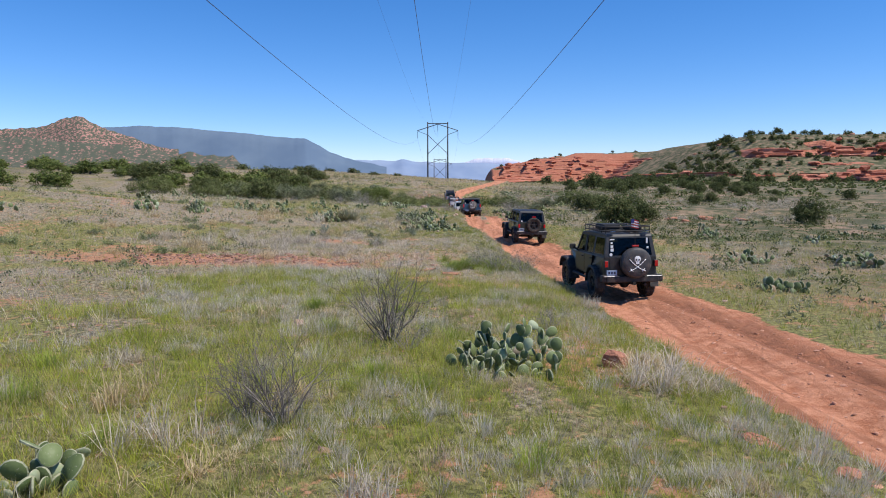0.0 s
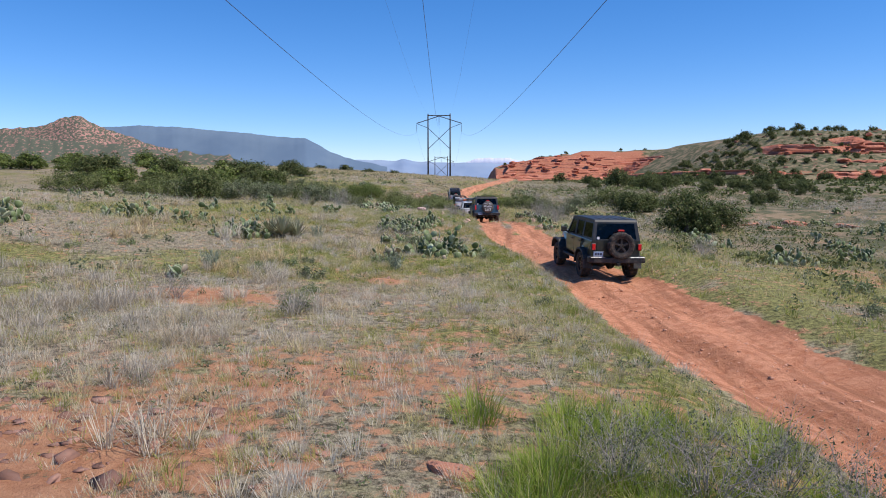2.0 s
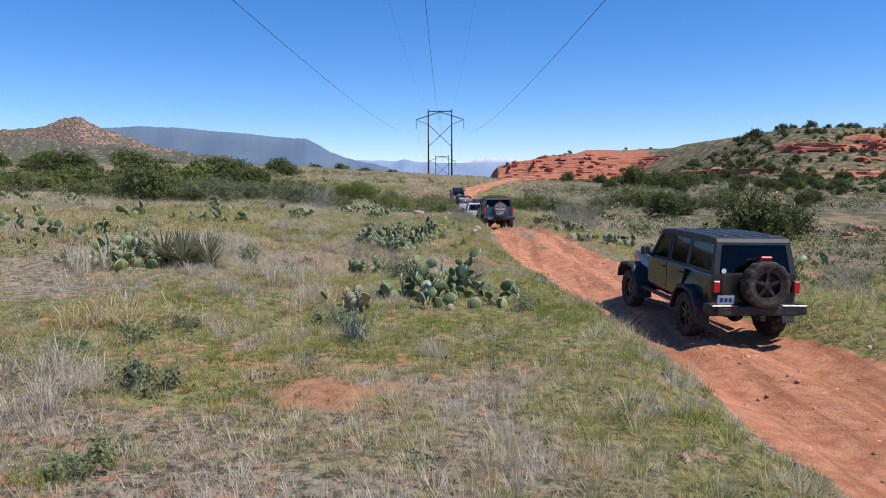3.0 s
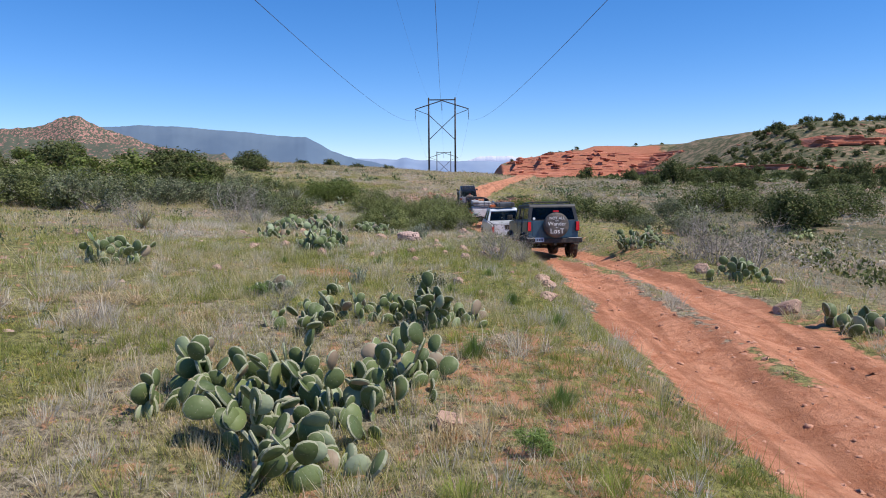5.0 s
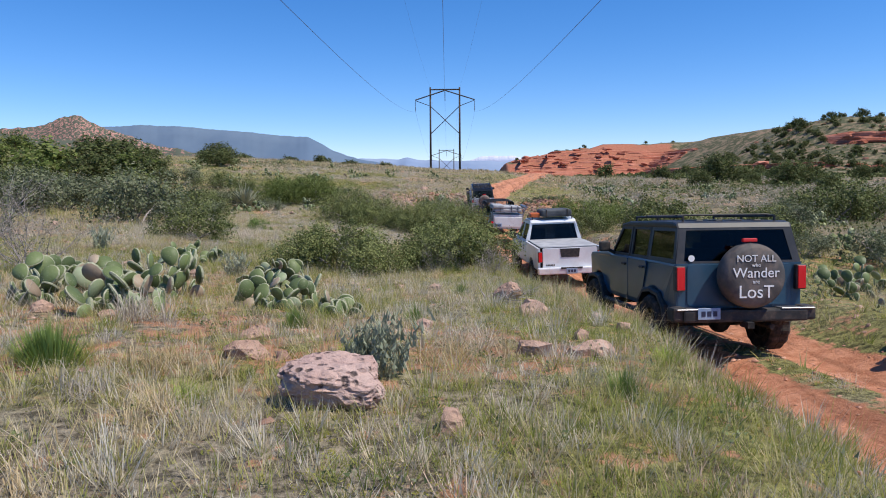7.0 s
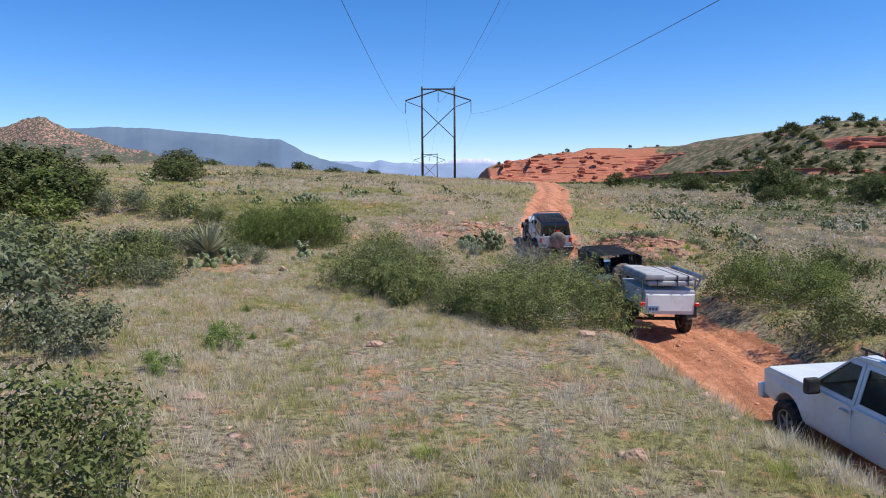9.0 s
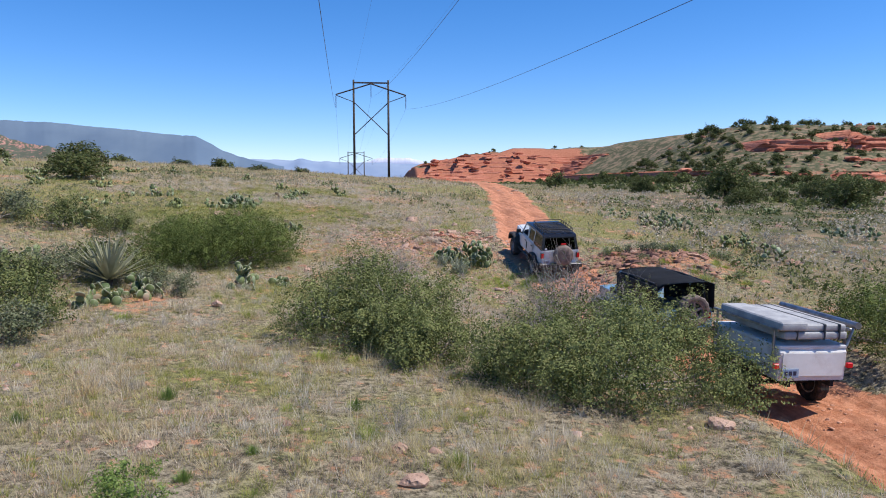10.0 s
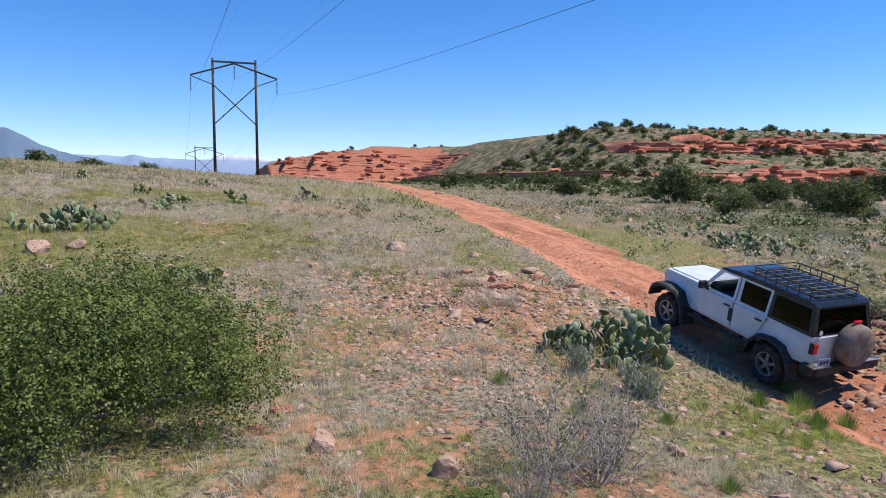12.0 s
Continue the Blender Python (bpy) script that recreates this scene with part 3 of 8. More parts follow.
M["white_mark"] = surface("white_vinyl", (0.78, 0.78, 0.78), (0.86, 0.86, 0.86), 8, 0.6, bump=0.1)
M["plate_blue"] = surface("plate_face", (0.22, 0.31, 0.46), (0.36, 0.43, 0.54), 6, 0.5, bump=0)
M["plate_ink"] = surface("plate_ink", (0.02, 0.025, 0.06), (0.03, 0.035, 0.08), 6, 0.5, bump=0)
M["orange"] = surface("orange_case", (0.5, 0.11, 0.025), (0.6, 0.15, 0.035), 4, 0.55, bump=0.1)
M["flag_red"] = surface("flag_red_cloth", (0.42, 0.02, 0.03), (0.5, 0.03, 0.04), 6, 0.8, bump=0.2)
M["flag_blue"] = surface("flag_blue_cloth", (0.02, 0.03, 0.14), (0.03, 0.04, 0.18), 6, 0.8, bump=0.2)
M["chrome"] = surface("chromed_steel", (0.55, 0.55, 0.56), (0.65, 0.65, 0.66), 3, 0.15, 1.0, bump=0.02)


def prism(bm, prof, w, wide=None, bevel=0.0):
    """A closed (y, z) outline drawn out across x from -w to w; wide(y, z) scales the half width."""
    wide = wide or (lambda y, z: 1.0)
    a = [bm.verts.new((-w * wide(y, z), y, z)) for y, z in prof]
    b = [bm.verts.new((w * wide(y, z), y, z)) for y, z in prof]
    n = len(prof)
    fs = [bm.faces.new(a), bm.faces.new(b[::-1])]
    for i in range(n):
        fs.append(bm.faces.new((a[i], b[i], b[(i + 1) % n], a[(i + 1) % n])))
    bmesh.ops.recalc_face_normals(bm, faces=fs)
    if bevel:
        es = list({e for e in fs[0].edges} | {e for e in fs[1].edges})
        bmesh.ops.bevel(bm, geom=es, offset=bevel, segments=2, affect="EDGES", profile=0.6)
    return a + b


def ring(bm, outer, inner, depth, place):
    """A frame between two loops of 2D points, depth thick; place(u, v, w) puts it in space."""
    n = len(outer)
    o0, i0 = [bm.verts.new(place(u, v, 0)) for u, v in outer], [bm.verts.new(place(u, v, 0)) for u, v in inner]
    o1, i1 = [bm.verts.new(place(u, v, depth)) for u, v in outer], [bm.verts.new(place(u, v, depth)) for u, v in inner]
    fs = []
    for k in range(n):
        j = (k + 1) % n
        fs += [bm.faces.new((o0[k], o0[j], i0[j], i0[k])), bm.faces.new((o1[k], i1[k], i1[j], o1[j])),
               bm.faces.new((o0[k], o1[k], o1[j], o0[j])), bm.faces.new((i0[k], i0[j], i1[j], i1[k]))]
    bmesh.ops.recalc_face_normals(bm, faces=fs)


def slab(bm, pts, depth, place, bevel=0.0):
    """A flat plate with the outline pts, depth thick."""
    a, b = [bm.verts.new(place(u, v, 0)) for u, v in pts], [bm.verts.new(place(u, v, depth)) for u, v in pts]
    n = len(pts)
    fs = [bm.faces.new(a), bm.faces.new(b[::-1])]
    for k in range(n):
        fs.append(bm.faces.new((a[k], b[k], b[(k + 1) % n], a[(k + 1) % n])))
    bmesh.ops.recalc_face_normals(bm, faces=fs)
    if bevel:
        bmesh.ops.bevel(bm, geom=list({e for f in fs[:2] for e in f.edges}), offset=bevel, segments=2, affect="EDGES", profile=0.6)


def rounded(u0, v0, u1, v1, r, n=3):
    out = []
    for cu, cv, a0 in ((u1 - r, v1 - r, 0), (u0 + r, v1 - r, 90), (u0 + r, v0 + r, 180), (u1 - r, v0 + r, 270)):
        for k in range(n + 1):
            a = radians(a0 + 90 * k / n)
            out.append((cu + r * math.cos(a), cv + r * math.sin(a)))
    return out


def shrunk(pts, d):
    cu, cv = sum(p[0] for p in pts) / len(pts), sum(p[1] for p in pts) / len(pts)
    return [(u - d * (1 if u > cu else -1), v - d * (1 if v > cv else -1)) for u, v in pts]


def lathe(bm, prof, n=40, lugs=0.0, limit=9.0, closed=True):
    """Turns (radius, along) points round the x axis; lugs cut every second pair of steps back where the radius is past limit."""
    loops = []
    for r, x in prof:
        loop = []
        for k in range(n):
            a = 2 * math.pi * k / n
            rr = r - (lugs if r > limit and (k // 2) % 2 else 0)
            loop.append(bm.verts.new((x, rr * math.cos(a), rr * math.sin(a))))
        loops.append(loop)
    fs = []
    m = len(prof)
    for i in range(m if closed else m - 1):
        for k in range(n):
            j = (k + 1) % n
            fs.append(bm.faces.new((loops[i][k], loops[i][j], loops[(i + 1) % m][j], loops[(i + 1) % m][k])))
    if not closed:
        for loop in (loops[0], loops[-1]):
            if abs((loop[0].co - loop[n // 2].co).length) > 1e-4:
                fs.append(bm.faces.new(loop))
    bmesh.ops.recalc_face_normals(bm, faces=fs)


def arch(cy, cz, r, z0, n=9):
    a0 = math.asin(min(1, (z0 - cz) / r))
    return [(cy + r * math.cos(a), cz + r * math.sin(a)) for a in np.linspace(math.pi - a0, a0, n)]


_shared = {}


def shared_mesh(key, build, material, soft=True):
    if key not in _shared:
        bm = bmesh.new()
        build(bm)
        me = bpy.data.meshes.new(key)
        bm.to_mesh(me)
        bm.free()
        for p in me.polygons:
            p.use_smooth = soft
        me.materials.append(material)
        _shared[key] = me
    return _shared[key]


def tyre_shape(R, hw):
    def build(bm):
        lathe(bm, [(R * 0.58, -hw * 0.8), (R * 0.78, -hw), (R * 0.93, -hw * 0.98), (R, -hw * 0.72), (R, -hw * 0.1), (R * 0.985, 0), (R, hw * 0.1), (R, hw * 0.72), (R * 0.93, hw * 0.98), (R * 0.78, hw), (R * 0.58, hw * 0.8)], 60, R * 0.035, R * 0.9)
    return build


def rim_shape(R, hw, spokes):
    def build(bm):
        lathe(bm, [(R * 0.60, -hw * 0.8), (R * 0.60, hw * 0.82), (R * 0.55, hw * 0.8), (R * 0.52, hw * 0.45), (R * 0.52, -hw * 0.8)], 30)
        bmesh.ops.create_cone(bm, cap_ends=True, segments=20, radius1=R * 0.2, radius2=R * 0.13, depth=hw * 0.35, matrix=Matrix.Translation((hw * 0.5, 0, 0)) @ pose(0, 0, 0, 0, 90, 0))
        for k in range(spokes):
            a = 360 * k / spokes
            for s in (-1, 1):
                box(bm, hw * 0.45, s * R * 0.055, R * 0.34, hw * 0.28, R * 0.075, R * 0.42, Matrix.Rotation(radians(a + 4 * s), 4, "X"))
    return build


def wheel(parent, x, y, z, side, R=0.42, hw=0.14, rim="rim_dark", spokes=6, turn=0):
    """A wheel on a hub: tyre and rim under it."""
    hub = new("wheel", shared_mesh("hub%.2f" % R, lambda bm: bmesh.ops.create_cone(bm, cap_ends=True, segments=24, radius1=R * 0.5, radius2=R * 0.5, depth=hw * 0.7, matrix=pose(-hw * 0.2, 0, 0, 0, 90, 0)), M["under"], False))
    hub.parent = parent
    hub.matrix_basis = pose(x, y, z, 0, 0, (0 if side > 0 else 180) + turn)
    t = new("tyre", shared_mesh("tyre%.2f_%.2f" % (R, hw), tyre_shape(R, hw), M["tyre"], False))
    t.parent = hub
    r = new("rim", shared_mesh("rim%.2f%s%d" % (R, rim, spokes), rim_shape(R, hw, spokes), M[rim], False))
    r.parent = hub
    return hub


def lettering(text, size, m, parent, material, label=""):
    cu = bpy.data.curves.new("lettering", "FONT")
    cu.body, cu.size, cu.align_x, cu.align_y, cu.extrude = text, size, "CENTER", "CENTER", 0.002
    tmp = new("lettering", cu)
    me = bpy.data.meshes.new_from_object(tmp.evaluated_get(bpy.context.evaluated_depsgraph_get()))
    bpy.data.objects.remove(tmp)
    me.materials.clear()
    me.materials.append(material)
    ob = new("lettering", me)
    ob.parent = parent
    ob.matrix_basis = m
    if label:
        ob["label"] = label
    return ob


def number_plate(parent, x, y, z):
    bm = bmesh.new()
    box(bm, 0, 0, 0, 0.31, 0.008, 0.155, bevel=0.004)
    p = part("number_plate", bm, M["plate_blue"], parent, "pale number plate")
    p.matrix_basis = pose(x, y, z)
    for k in range(3):
        bm = bmesh.new()
        box(bm, -0.08 + 0.08 * k, -0.006, 0, 0.055, 0.004, 0.07)
        part("plate_bar", bm, M["plate_ink"], p)


def spare_wheel(parent, x, y, z, R, style, cover=None):
    """A spare on the tailgate, bare or under a cover; faces -y."""
    if style == "bare":
        w = wheel(parent, x, y, z, 1, R, 0.13, cover or "rim_dark", 5)
        w.name = "spare_wheel"
        w.matrix_basis = pose(x, y, z, 0, 0, -90)
        return w
    bm = bmesh.new()
    lathe(bm, [(0.001, -0.155), (R * 0.5, -0.157), (R * 0.86, -0.15), (R * 0.97, -0.115), (R * 1.01, -0.06), (R * 1.01, 0.07), (R * 0.95, 0.12), (R * 0.7, 0.13)], 40, closed=False)
    c = part("spare_wheel_cover", bm, M[cover], parent, soft=True)
    c.matrix_basis = pose(x, y, z, 0, 0, 90)
    return c


def boxy_car(name, m, label, group, paint, top_mat, o):
    """A boxy four-door off-roader with removable hardtop. y runs forward from the rear axle; o: its options."""
    car = thing(name, m, label, "car", group)
    W, R = o.get("w", 0.79), o.get("R", 0.42)
    rear, front, wb = -0.80, o.get("front", 3.55), o.get("wb", 2.95)
    sill, belt, roof = 0.66, o.get("belt", 1.27), o.get("roof", 1.93)
    cowl, ws_top = 2.10, 1.68
    wc = R
    nose = o.get("nose", 0.70)
    # tub and bonnet
    prof = [(rear, sill + 0.06)] + arch(0, wc, R + 0.11, sill + 0.03) + [(R + 0.2, sill - 0.02), (wb - R - 0.2, sill - 0.02)] + arch(wb, wc + 0.02, R + 0.12, sill + 0.03) + \
           [(front, sill + 0.08), (front, belt - 0.08), (front - 0.08, belt - 0.03), (cowl + 0.1, belt + 0.05), (cowl - 0.02, belt + 0.02), (rear, belt)]
    bm = bmesh.new()
    prism(bm, prof, W, lambda y, z: 1 - (1 - nose) * max(0, (y - 1.95) / (front - 1.95)) - (0.02 if z < 0.75 else 0), bevel=0.035)
    part("body", bm, paint, car)
    bm = bmesh.new()
    slab(bm, rounded(-W * 0.86, cowl + 0.16, W * 0.86, front - 0.12, 0.08), 0.035, lambda u, v, w: (u * (1 - (1 - nose) * (v - 1.95) / (front - 1.95)), v, belt + 0.045 - 0.085 * (v - cowl) / (front - cowl) + w), 0.015)
    part("bonnet", bm, paint, car)
    lean = lambda z: W - 0.015 - 0.16 * (z - belt)
    bm = bmesh.new()
    box(bm, 0, (rear + cowl) / 2 - 0.02, belt + 0.022, 2 * W - 0.13, cowl - rear - 0.2, 0.03, bevel=0.008)
    part("cabin_trim", bm, M["canvas"], car)
    if o.get("open_front"):
        for s in (-1, 1):
            bm = bmesh.new()
            box(bm, s * 0.38, 1.02, belt + 0.22, 0.52, 0.15, 0.46, bevel=0.05)
            seat = part("front_seat", bm, M["canvas"], car, "black front seat")
            bm = bmesh.new()
            box(bm, s * 0.38, 1.0, belt + 0.55, 0.28, 0.10, 0.17, bevel=0.04)
            part("headrest", bm, M["canvas"], seat)
        bm = bmesh.new()
        box(bm, 0, cowl - 0.30, belt + 0.09, 2 * W - 0.2, 0.34, 0.16, bevel=0.05)
        part("dashboard", bm, M["canvas"], car)
    # doors below the belt, and window frames above
    for s in (-1, 1):
        for y0, y1 in ((0.28, 1.10), (1.13, cowl - 0.02)):
            bm = bmesh.new()
            lo = rounded(y0, sill + 0.06, y1, belt - 0.015, 0.06)
            if y0 < 1:
                lo = [(max(u, 0.28 + 0.26 * max(0, (1.0 - v) / 0.3)), v) for u, v in lo]
            slab(bm, lo, 0.018, lambda u, v, w: (s * (W - 0.004 + w), u, v), 0.006)
            d = part("door", bm, paint, car)
            bm = bmesh.new()
            box(bm, s * (W + 0.035), y0 + 0.14, belt - 0.12, 0.035, 0.17, 0.035, bevel=0.01)
            part("door_handle", bm, M["plastic"], d)
            # frame and pane
            slant = 0.40 if y1 > 1.5 else 0.0
            outer = [(y0, belt), (y1 - 0.01, belt), (y1 - 0.01 - slant, roof - 0.07), (y0, roof - 0.07)]
            inner = [(y0 + 0.055, belt + 0.05), (y1 - 0.09, belt + 0.05), (y1 - 0.075 - slant, roof - 0.12), (y0 + 0.055, roof - 0.12)]
            bm = bmesh.new()
            ring(bm, outer, inner, 0.035, lambda u, v, w: (s * (lean(v) - w), u, v))
            part("window_frame", bm, paint if o.get("light_frames") else M["plastic"], d)
            if not (o.get("open_front") and y1 > 1.5 and s < 0):
                bm = bmesh.new()
                slab(bm, inner, 0.006, lambda u, v, w: (s * (lean(v) - 0.016 - w), u, v))
                part("window_pane", bm, M["glass"], d)
        # quarter panel of the hardtop
        outer = [(rear + 0.02, belt), (0.27, belt), (0.27, roof - 0.07), (rear + 0.13, roof - 0.07)]
        inner = [(rear + 0.11, belt + 0.06), (0.19, belt + 0.06), (0.19, roof - 0.13), (rear + 0.19, roof - 0.13)]
        bm = bmesh.new()
        ring(bm, outer, inner, 0.035, lambda u, v, w: (s * (lean(v) - w), u, v))
        q = part("quarter_panel", bm, top_mat, car)
        bm = bmesh.new()
        slab(bm, inner, 0.006, lambda u, v, w: (s * (lean(v) - 0.005 - w), u, v))
        part("quarter_glass", bm, M["glass"], q)
        # flares
        for cy, front_one in ((0, False), (wb, True)):
            bm = bmesh.new()
            if o.get("flare", "wide") == "wide":
                line = [(-0.60, -0.06), (-0.52, 0.25), (-0.30, 0.50), (0.0, 0.555), (0.30, 0.52), (0.50, 0.32), (0.60, 0.02)] if not front_one else [(-0.62, -0.12), (-0.50, 0.30), (-0.28, 0.55), (0.1, 0.60), (0.45, 0.56), (0.62, 0.40), (0.66, 0.22)]
                x0, x1 = W - 0.10 - (0.10 if front_one else 0), o.get("flare_w", 0.95)
            else:
                line = [(-0.60, 0.10), (-0.52, 0.33), (-0.32, 0.50), (0.0, 0.54), (0.32, 0.50), (0.52, 0.33), (0.60, 0.10)]
                x0, x1 = W - 0.12, W + 0.07
            v0 = [[bm.verts.new((s * x, cy + a * k, wc + b * k)) for a, b in line] for x, k in ((x0, 1.0), (x1 - 0.03, 1.0), (x1, 0.96), (x1, 0.88), (x0, 0.92))]
            for i in range(4):
                for j in range(len(line) - 1):
                    bm.faces.new((v0[i][j], v0[i][j + 1], v0[i + 1][j + 1], v0[i + 1][j]))
            for j in range(len(line) - 1):
                bm.faces.new((v0[4][j], v0[4][j + 1], v0[0][j + 1], v0[0][j]))
            for j in (0, -1):
                bm.faces.new([v0[i][j] for i in range(5)])
            bmesh.ops.recalc_face_normals(bm, faces=bm.faces[:])
            part("fender_flare", bm, M["plastic"] if not o.get("paint_flares") else paint, car, soft=False)
        # mirror
        bm = bmesh.new()
        box(bm, s * (W + 0.17), cowl - 0.22, belt + 0.14, 0.19, 0.10, 0.17, bevel=0.03, seg=2)
        bar(bm, (s * (W - 0.02), cowl - 0.2, belt + 0.02), (s * (W + 0.1), cowl - 0.2, belt + 0.09), 0.03)
        part("wing_mirror", bm, M["plastic"], car)
        # tail lamps
        bm = bmesh.new()
        lw, lh = o.get("lamp", (0.13, 0.22))
        box(bm, s * (W - lw / 2 + 0.015), rear - 0.03, belt - 0.2, lw, 0.10, lh, bevel=0.012)
        t = part("tail_lamp", bm, M["plastic"], car)
        bm = bmesh.new()
        box(bm, s * (W - lw / 2 + 0.015), rear - 0.084, belt - 0.2, lw - 0.03, 0.02, lh - 0.03, bevel=0.006)
        part("lamp_lens", bm, M["red_lit"] if o.get("lit") else M["red_lens"], t, "red lamp lens")
        # sill rail
        bm = bmesh.new()
        bar(bm, (s * (W + 0.02), R + 0.2, 0.55), (s * (W + 0.02), wb - R - 0.22, 0.55), 0.045, 10)
        for yy in (0.9, 2.0):
            bar(bm, (s * (W + 0.02), yy, 0.55), (s * 0.45, yy, 0.6), 0.03)
        part("rock_slider", bm, M["plastic"], car)
    # roof
    bm = bmesh.new()
    tip = roof - 0.03
    prism(bm, [(rear + 0.12, roof - 0.085), (rear + 0.16, roof - 0.02), (rear + 0.30, roof + 0.005), (0.4, roof + 0.015), (1.3, roof + 0.005), (ws_top - 0.02, tip), (ws_top + 0.04, roof - 0.085)], lean(roof - 0.07) + 0.015, bevel=0.03)
    rf = part("roof", bm, top_mat, car)
    bm = bmesh.new()
    for k in range(4):
        box(bm, -0.42 + 0.28 * k, 0.35, roof + 0.012, 0.10, 1.7, 0.014, bevel=0.005)
    part("roof_rib", bm, top_mat, rf)
    # windscreen
    bm = bmesh.new()
    up = lambda u, v, w: (u * (1 - 0.10 * v), cowl - 0.02 - (cowl - ws_top - 0.02) * v - w, belt + 0.03 + (roof - 0.07 - belt - 0.03) * v)
    ring(bm, [(-W * 0.97, 0), (W * 0.97, 0), (W * 0.97, 1), (-W * 0.97, 1)], [(-W * 0.9, 0.1), (W * 0.9, 0.1), (W * 0.9, 0.92), (-W * 0.9, 0.92)], 0.05, up)
    wsf = part("windscreen_frame", bm, paint, car)
    bm = bmesh.new()
    slab(bm, [(-W * 0.9, 0.1), (W * 0.9, 0.1), (W * 0.9, 0.92), (-W * 0.9, 0.92)], 0.006, lambda u, v, w: up(u, v, w + 0.02))
    part("windscreen_pane", bm, M["glass_clear"], wsf)
    # tailgate and rear glass
    bm = bmesh.new()
    slab(bm, rounded(-W + 0.17, sill + 0.12, W - 0.17, belt - 0.015, 0.05), 0.02, lambda u, v, w: (u, rear - w + 0.004, v), 0.006)
    tg = part("tailgate", bm, paint, car)
    up = lambda u, v, w: (u * (1 - 0.115 * v), rear + 0.005 + 0.125 * v + w, belt + (roof - 0.07 - belt) * v)
    Wr = W - 0.02
    bm = bmesh.new()
    ring(bm, [(-Wr, 0), (Wr, 0), (Wr, 1), (-Wr, 1)], [(-Wr + 0.11, 0.06), (Wr - 0.11, 0.06), (Wr - 0.11, 0.9), (-Wr + 0.11, 0.9)], 0.04, up)
    rw = part("rear_window_frame", bm, top_mat, car)
    bm = bmesh.new()
    slab(bm, [(-Wr + 0.11, 0.06), (Wr - 0.11, 0.06), (Wr - 0.11, 0.9), (-Wr + 0.11, 0.9)], 0.006, lambda u, v, w: up(u, v, w + 0.008))
    part("rear_window_pane", bm, M["glass"], rw)
    bm = bmesh.new()
    bar(bm, (0.05, rear - 0.005, belt + 0.05), (0.30, rear + 0.02, belt + 0.17), 0.012, 6)
    part("rear_wiper", bm, M["plastic"], rw)
    # bumpers
    bm = bmesh.new()
    bw = o.get("bumper_w", 0.88)
    box(bm, 0, rear - 0.12, 0.66, bw * 2 - 0.2, 0.2, 0.17, bevel=0.03, seg=2)
    for s in (-1, 1):
        box(bm, s * (bw - 0.07), rear - 0.06, 0.68, 0.2, 0.26, 0.2, bevel=0.04, seg=2)
    rb = part("rear_bumper", bm, M["plastic"], car)
    for s in (-1, 1):
        bm = bmesh.new()
        box(bm, s * (bw - 0.24), rear - 0.13, 0.752, 0.46, 0.19, 0.02, bevel=0.006)
        part("bumper_step", bm, M["steel"], rb, "scuffed bright step pad")
    bm = bmesh.new()
    box(bm, 0, front + 0.12, 0.72, 1.5, 0.16, 0.18, bevel=0.04, seg=2)
    box(bm, 0, front + 0.03, 0.8, 0.9, 0.14, 0.1, bevel=0.02)
    part("front_bumper", bm, M["plastic"], car)
    # grille and lamps at the front
    bm = bmesh.new()
    for k in range(7):
        box(bm, -0.27 + 0.09 * k, front + 0.006, belt - 0.22, 0.045, 0.02, 0.25, bevel=0.006)
    part("grille", bm, M["under"], car)
    for s in (-1, 1):
        bm = bmesh.new()
        bmesh.ops.create_uvsphere(bm, u_segments=16, v_segments=8, radius=0.095, matrix=Matrix.Translation((s * 0.47, front - 0.02, belt - 0.2)))
        part("headlamp", bm, M["glass_clear"], car, soft=True)
    # below: frame, axles, tank
    bm = bmesh.new()
    for s in (-1, 1):
        box(bm, s * 0.42, 1.4, 0.56, 0.09, 4.2, 0.14)
    box(bm, 0, -0.35, 0.62, 0.95, 0.6, 0.2, bevel=0.04)
    box(bm, 0, 1.3, 0.60, 0.5, 1.4, 0.16, bevel=0.04)
    part("chassis", bm, M["under"], car)
    for cy in (0, wb):
        bm = bmesh.new()
        bar(bm, (-0.72, cy, wc), (0.72, cy, wc), 0.055, 10)
        bmesh.ops.create_uvsphere(bm, u_segments=12, v_segments=8, radius=0.16, matrix=Matrix.Translation((0.1, cy, wc)))
        part("axle", bm, M["under"], car)
    bm = bmesh.new()
    bar(bm, (0.38, rear - 0.18, 0.5), (0.38, 0.3, 0.52), 0.04, 8)
    box(bm, 0, rear - 0.24, 0.55, 0.09, 0.22, 0.08)
    part("exhaust_and_hitch", bm, M["under"], car)
    # seats
    for s in (-1, 1):
        bm = bmesh.new()
        box(bm, s * 0.37, 1.25, 0.95, 0.5, 0.5, 0.16, bevel=0.05, seg=2)
        box(bm, s * 0.37, 0.98, 1.28, 0.5, 0.14, 0.62, bevel=0.06, seg=2)
        box(bm, s * 0.37, 0.97, 1.66, 0.26, 0.10, 0.17, bevel=0.04, seg=2)
        part("seat", bm, M["canvas"], car)
    bm = bmesh.new()
    box(bm, 0, 0.22, 0.95, 1.2, 0.5, 0.16, bevel=0.05, seg=2)
    box(bm, 0, -0.05, 1.26, 1.2, 0.14, 0.55, bevel=0.06, seg=2)
    part("rear_seat", bm, M["canvas"], car)
    tr = o.get("track", 0.78)
    for cy in (0, wb):
        for s in (-1, 1):
            wheel(car, s * tr, cy, wc, s, R, o.get("tw", 0.145), o.get("rim", "rim_dark"), o.get("spokes", 6), o.get("steer", 0) if cy else 0)
    sx = o.get("spare_x", 0.08)
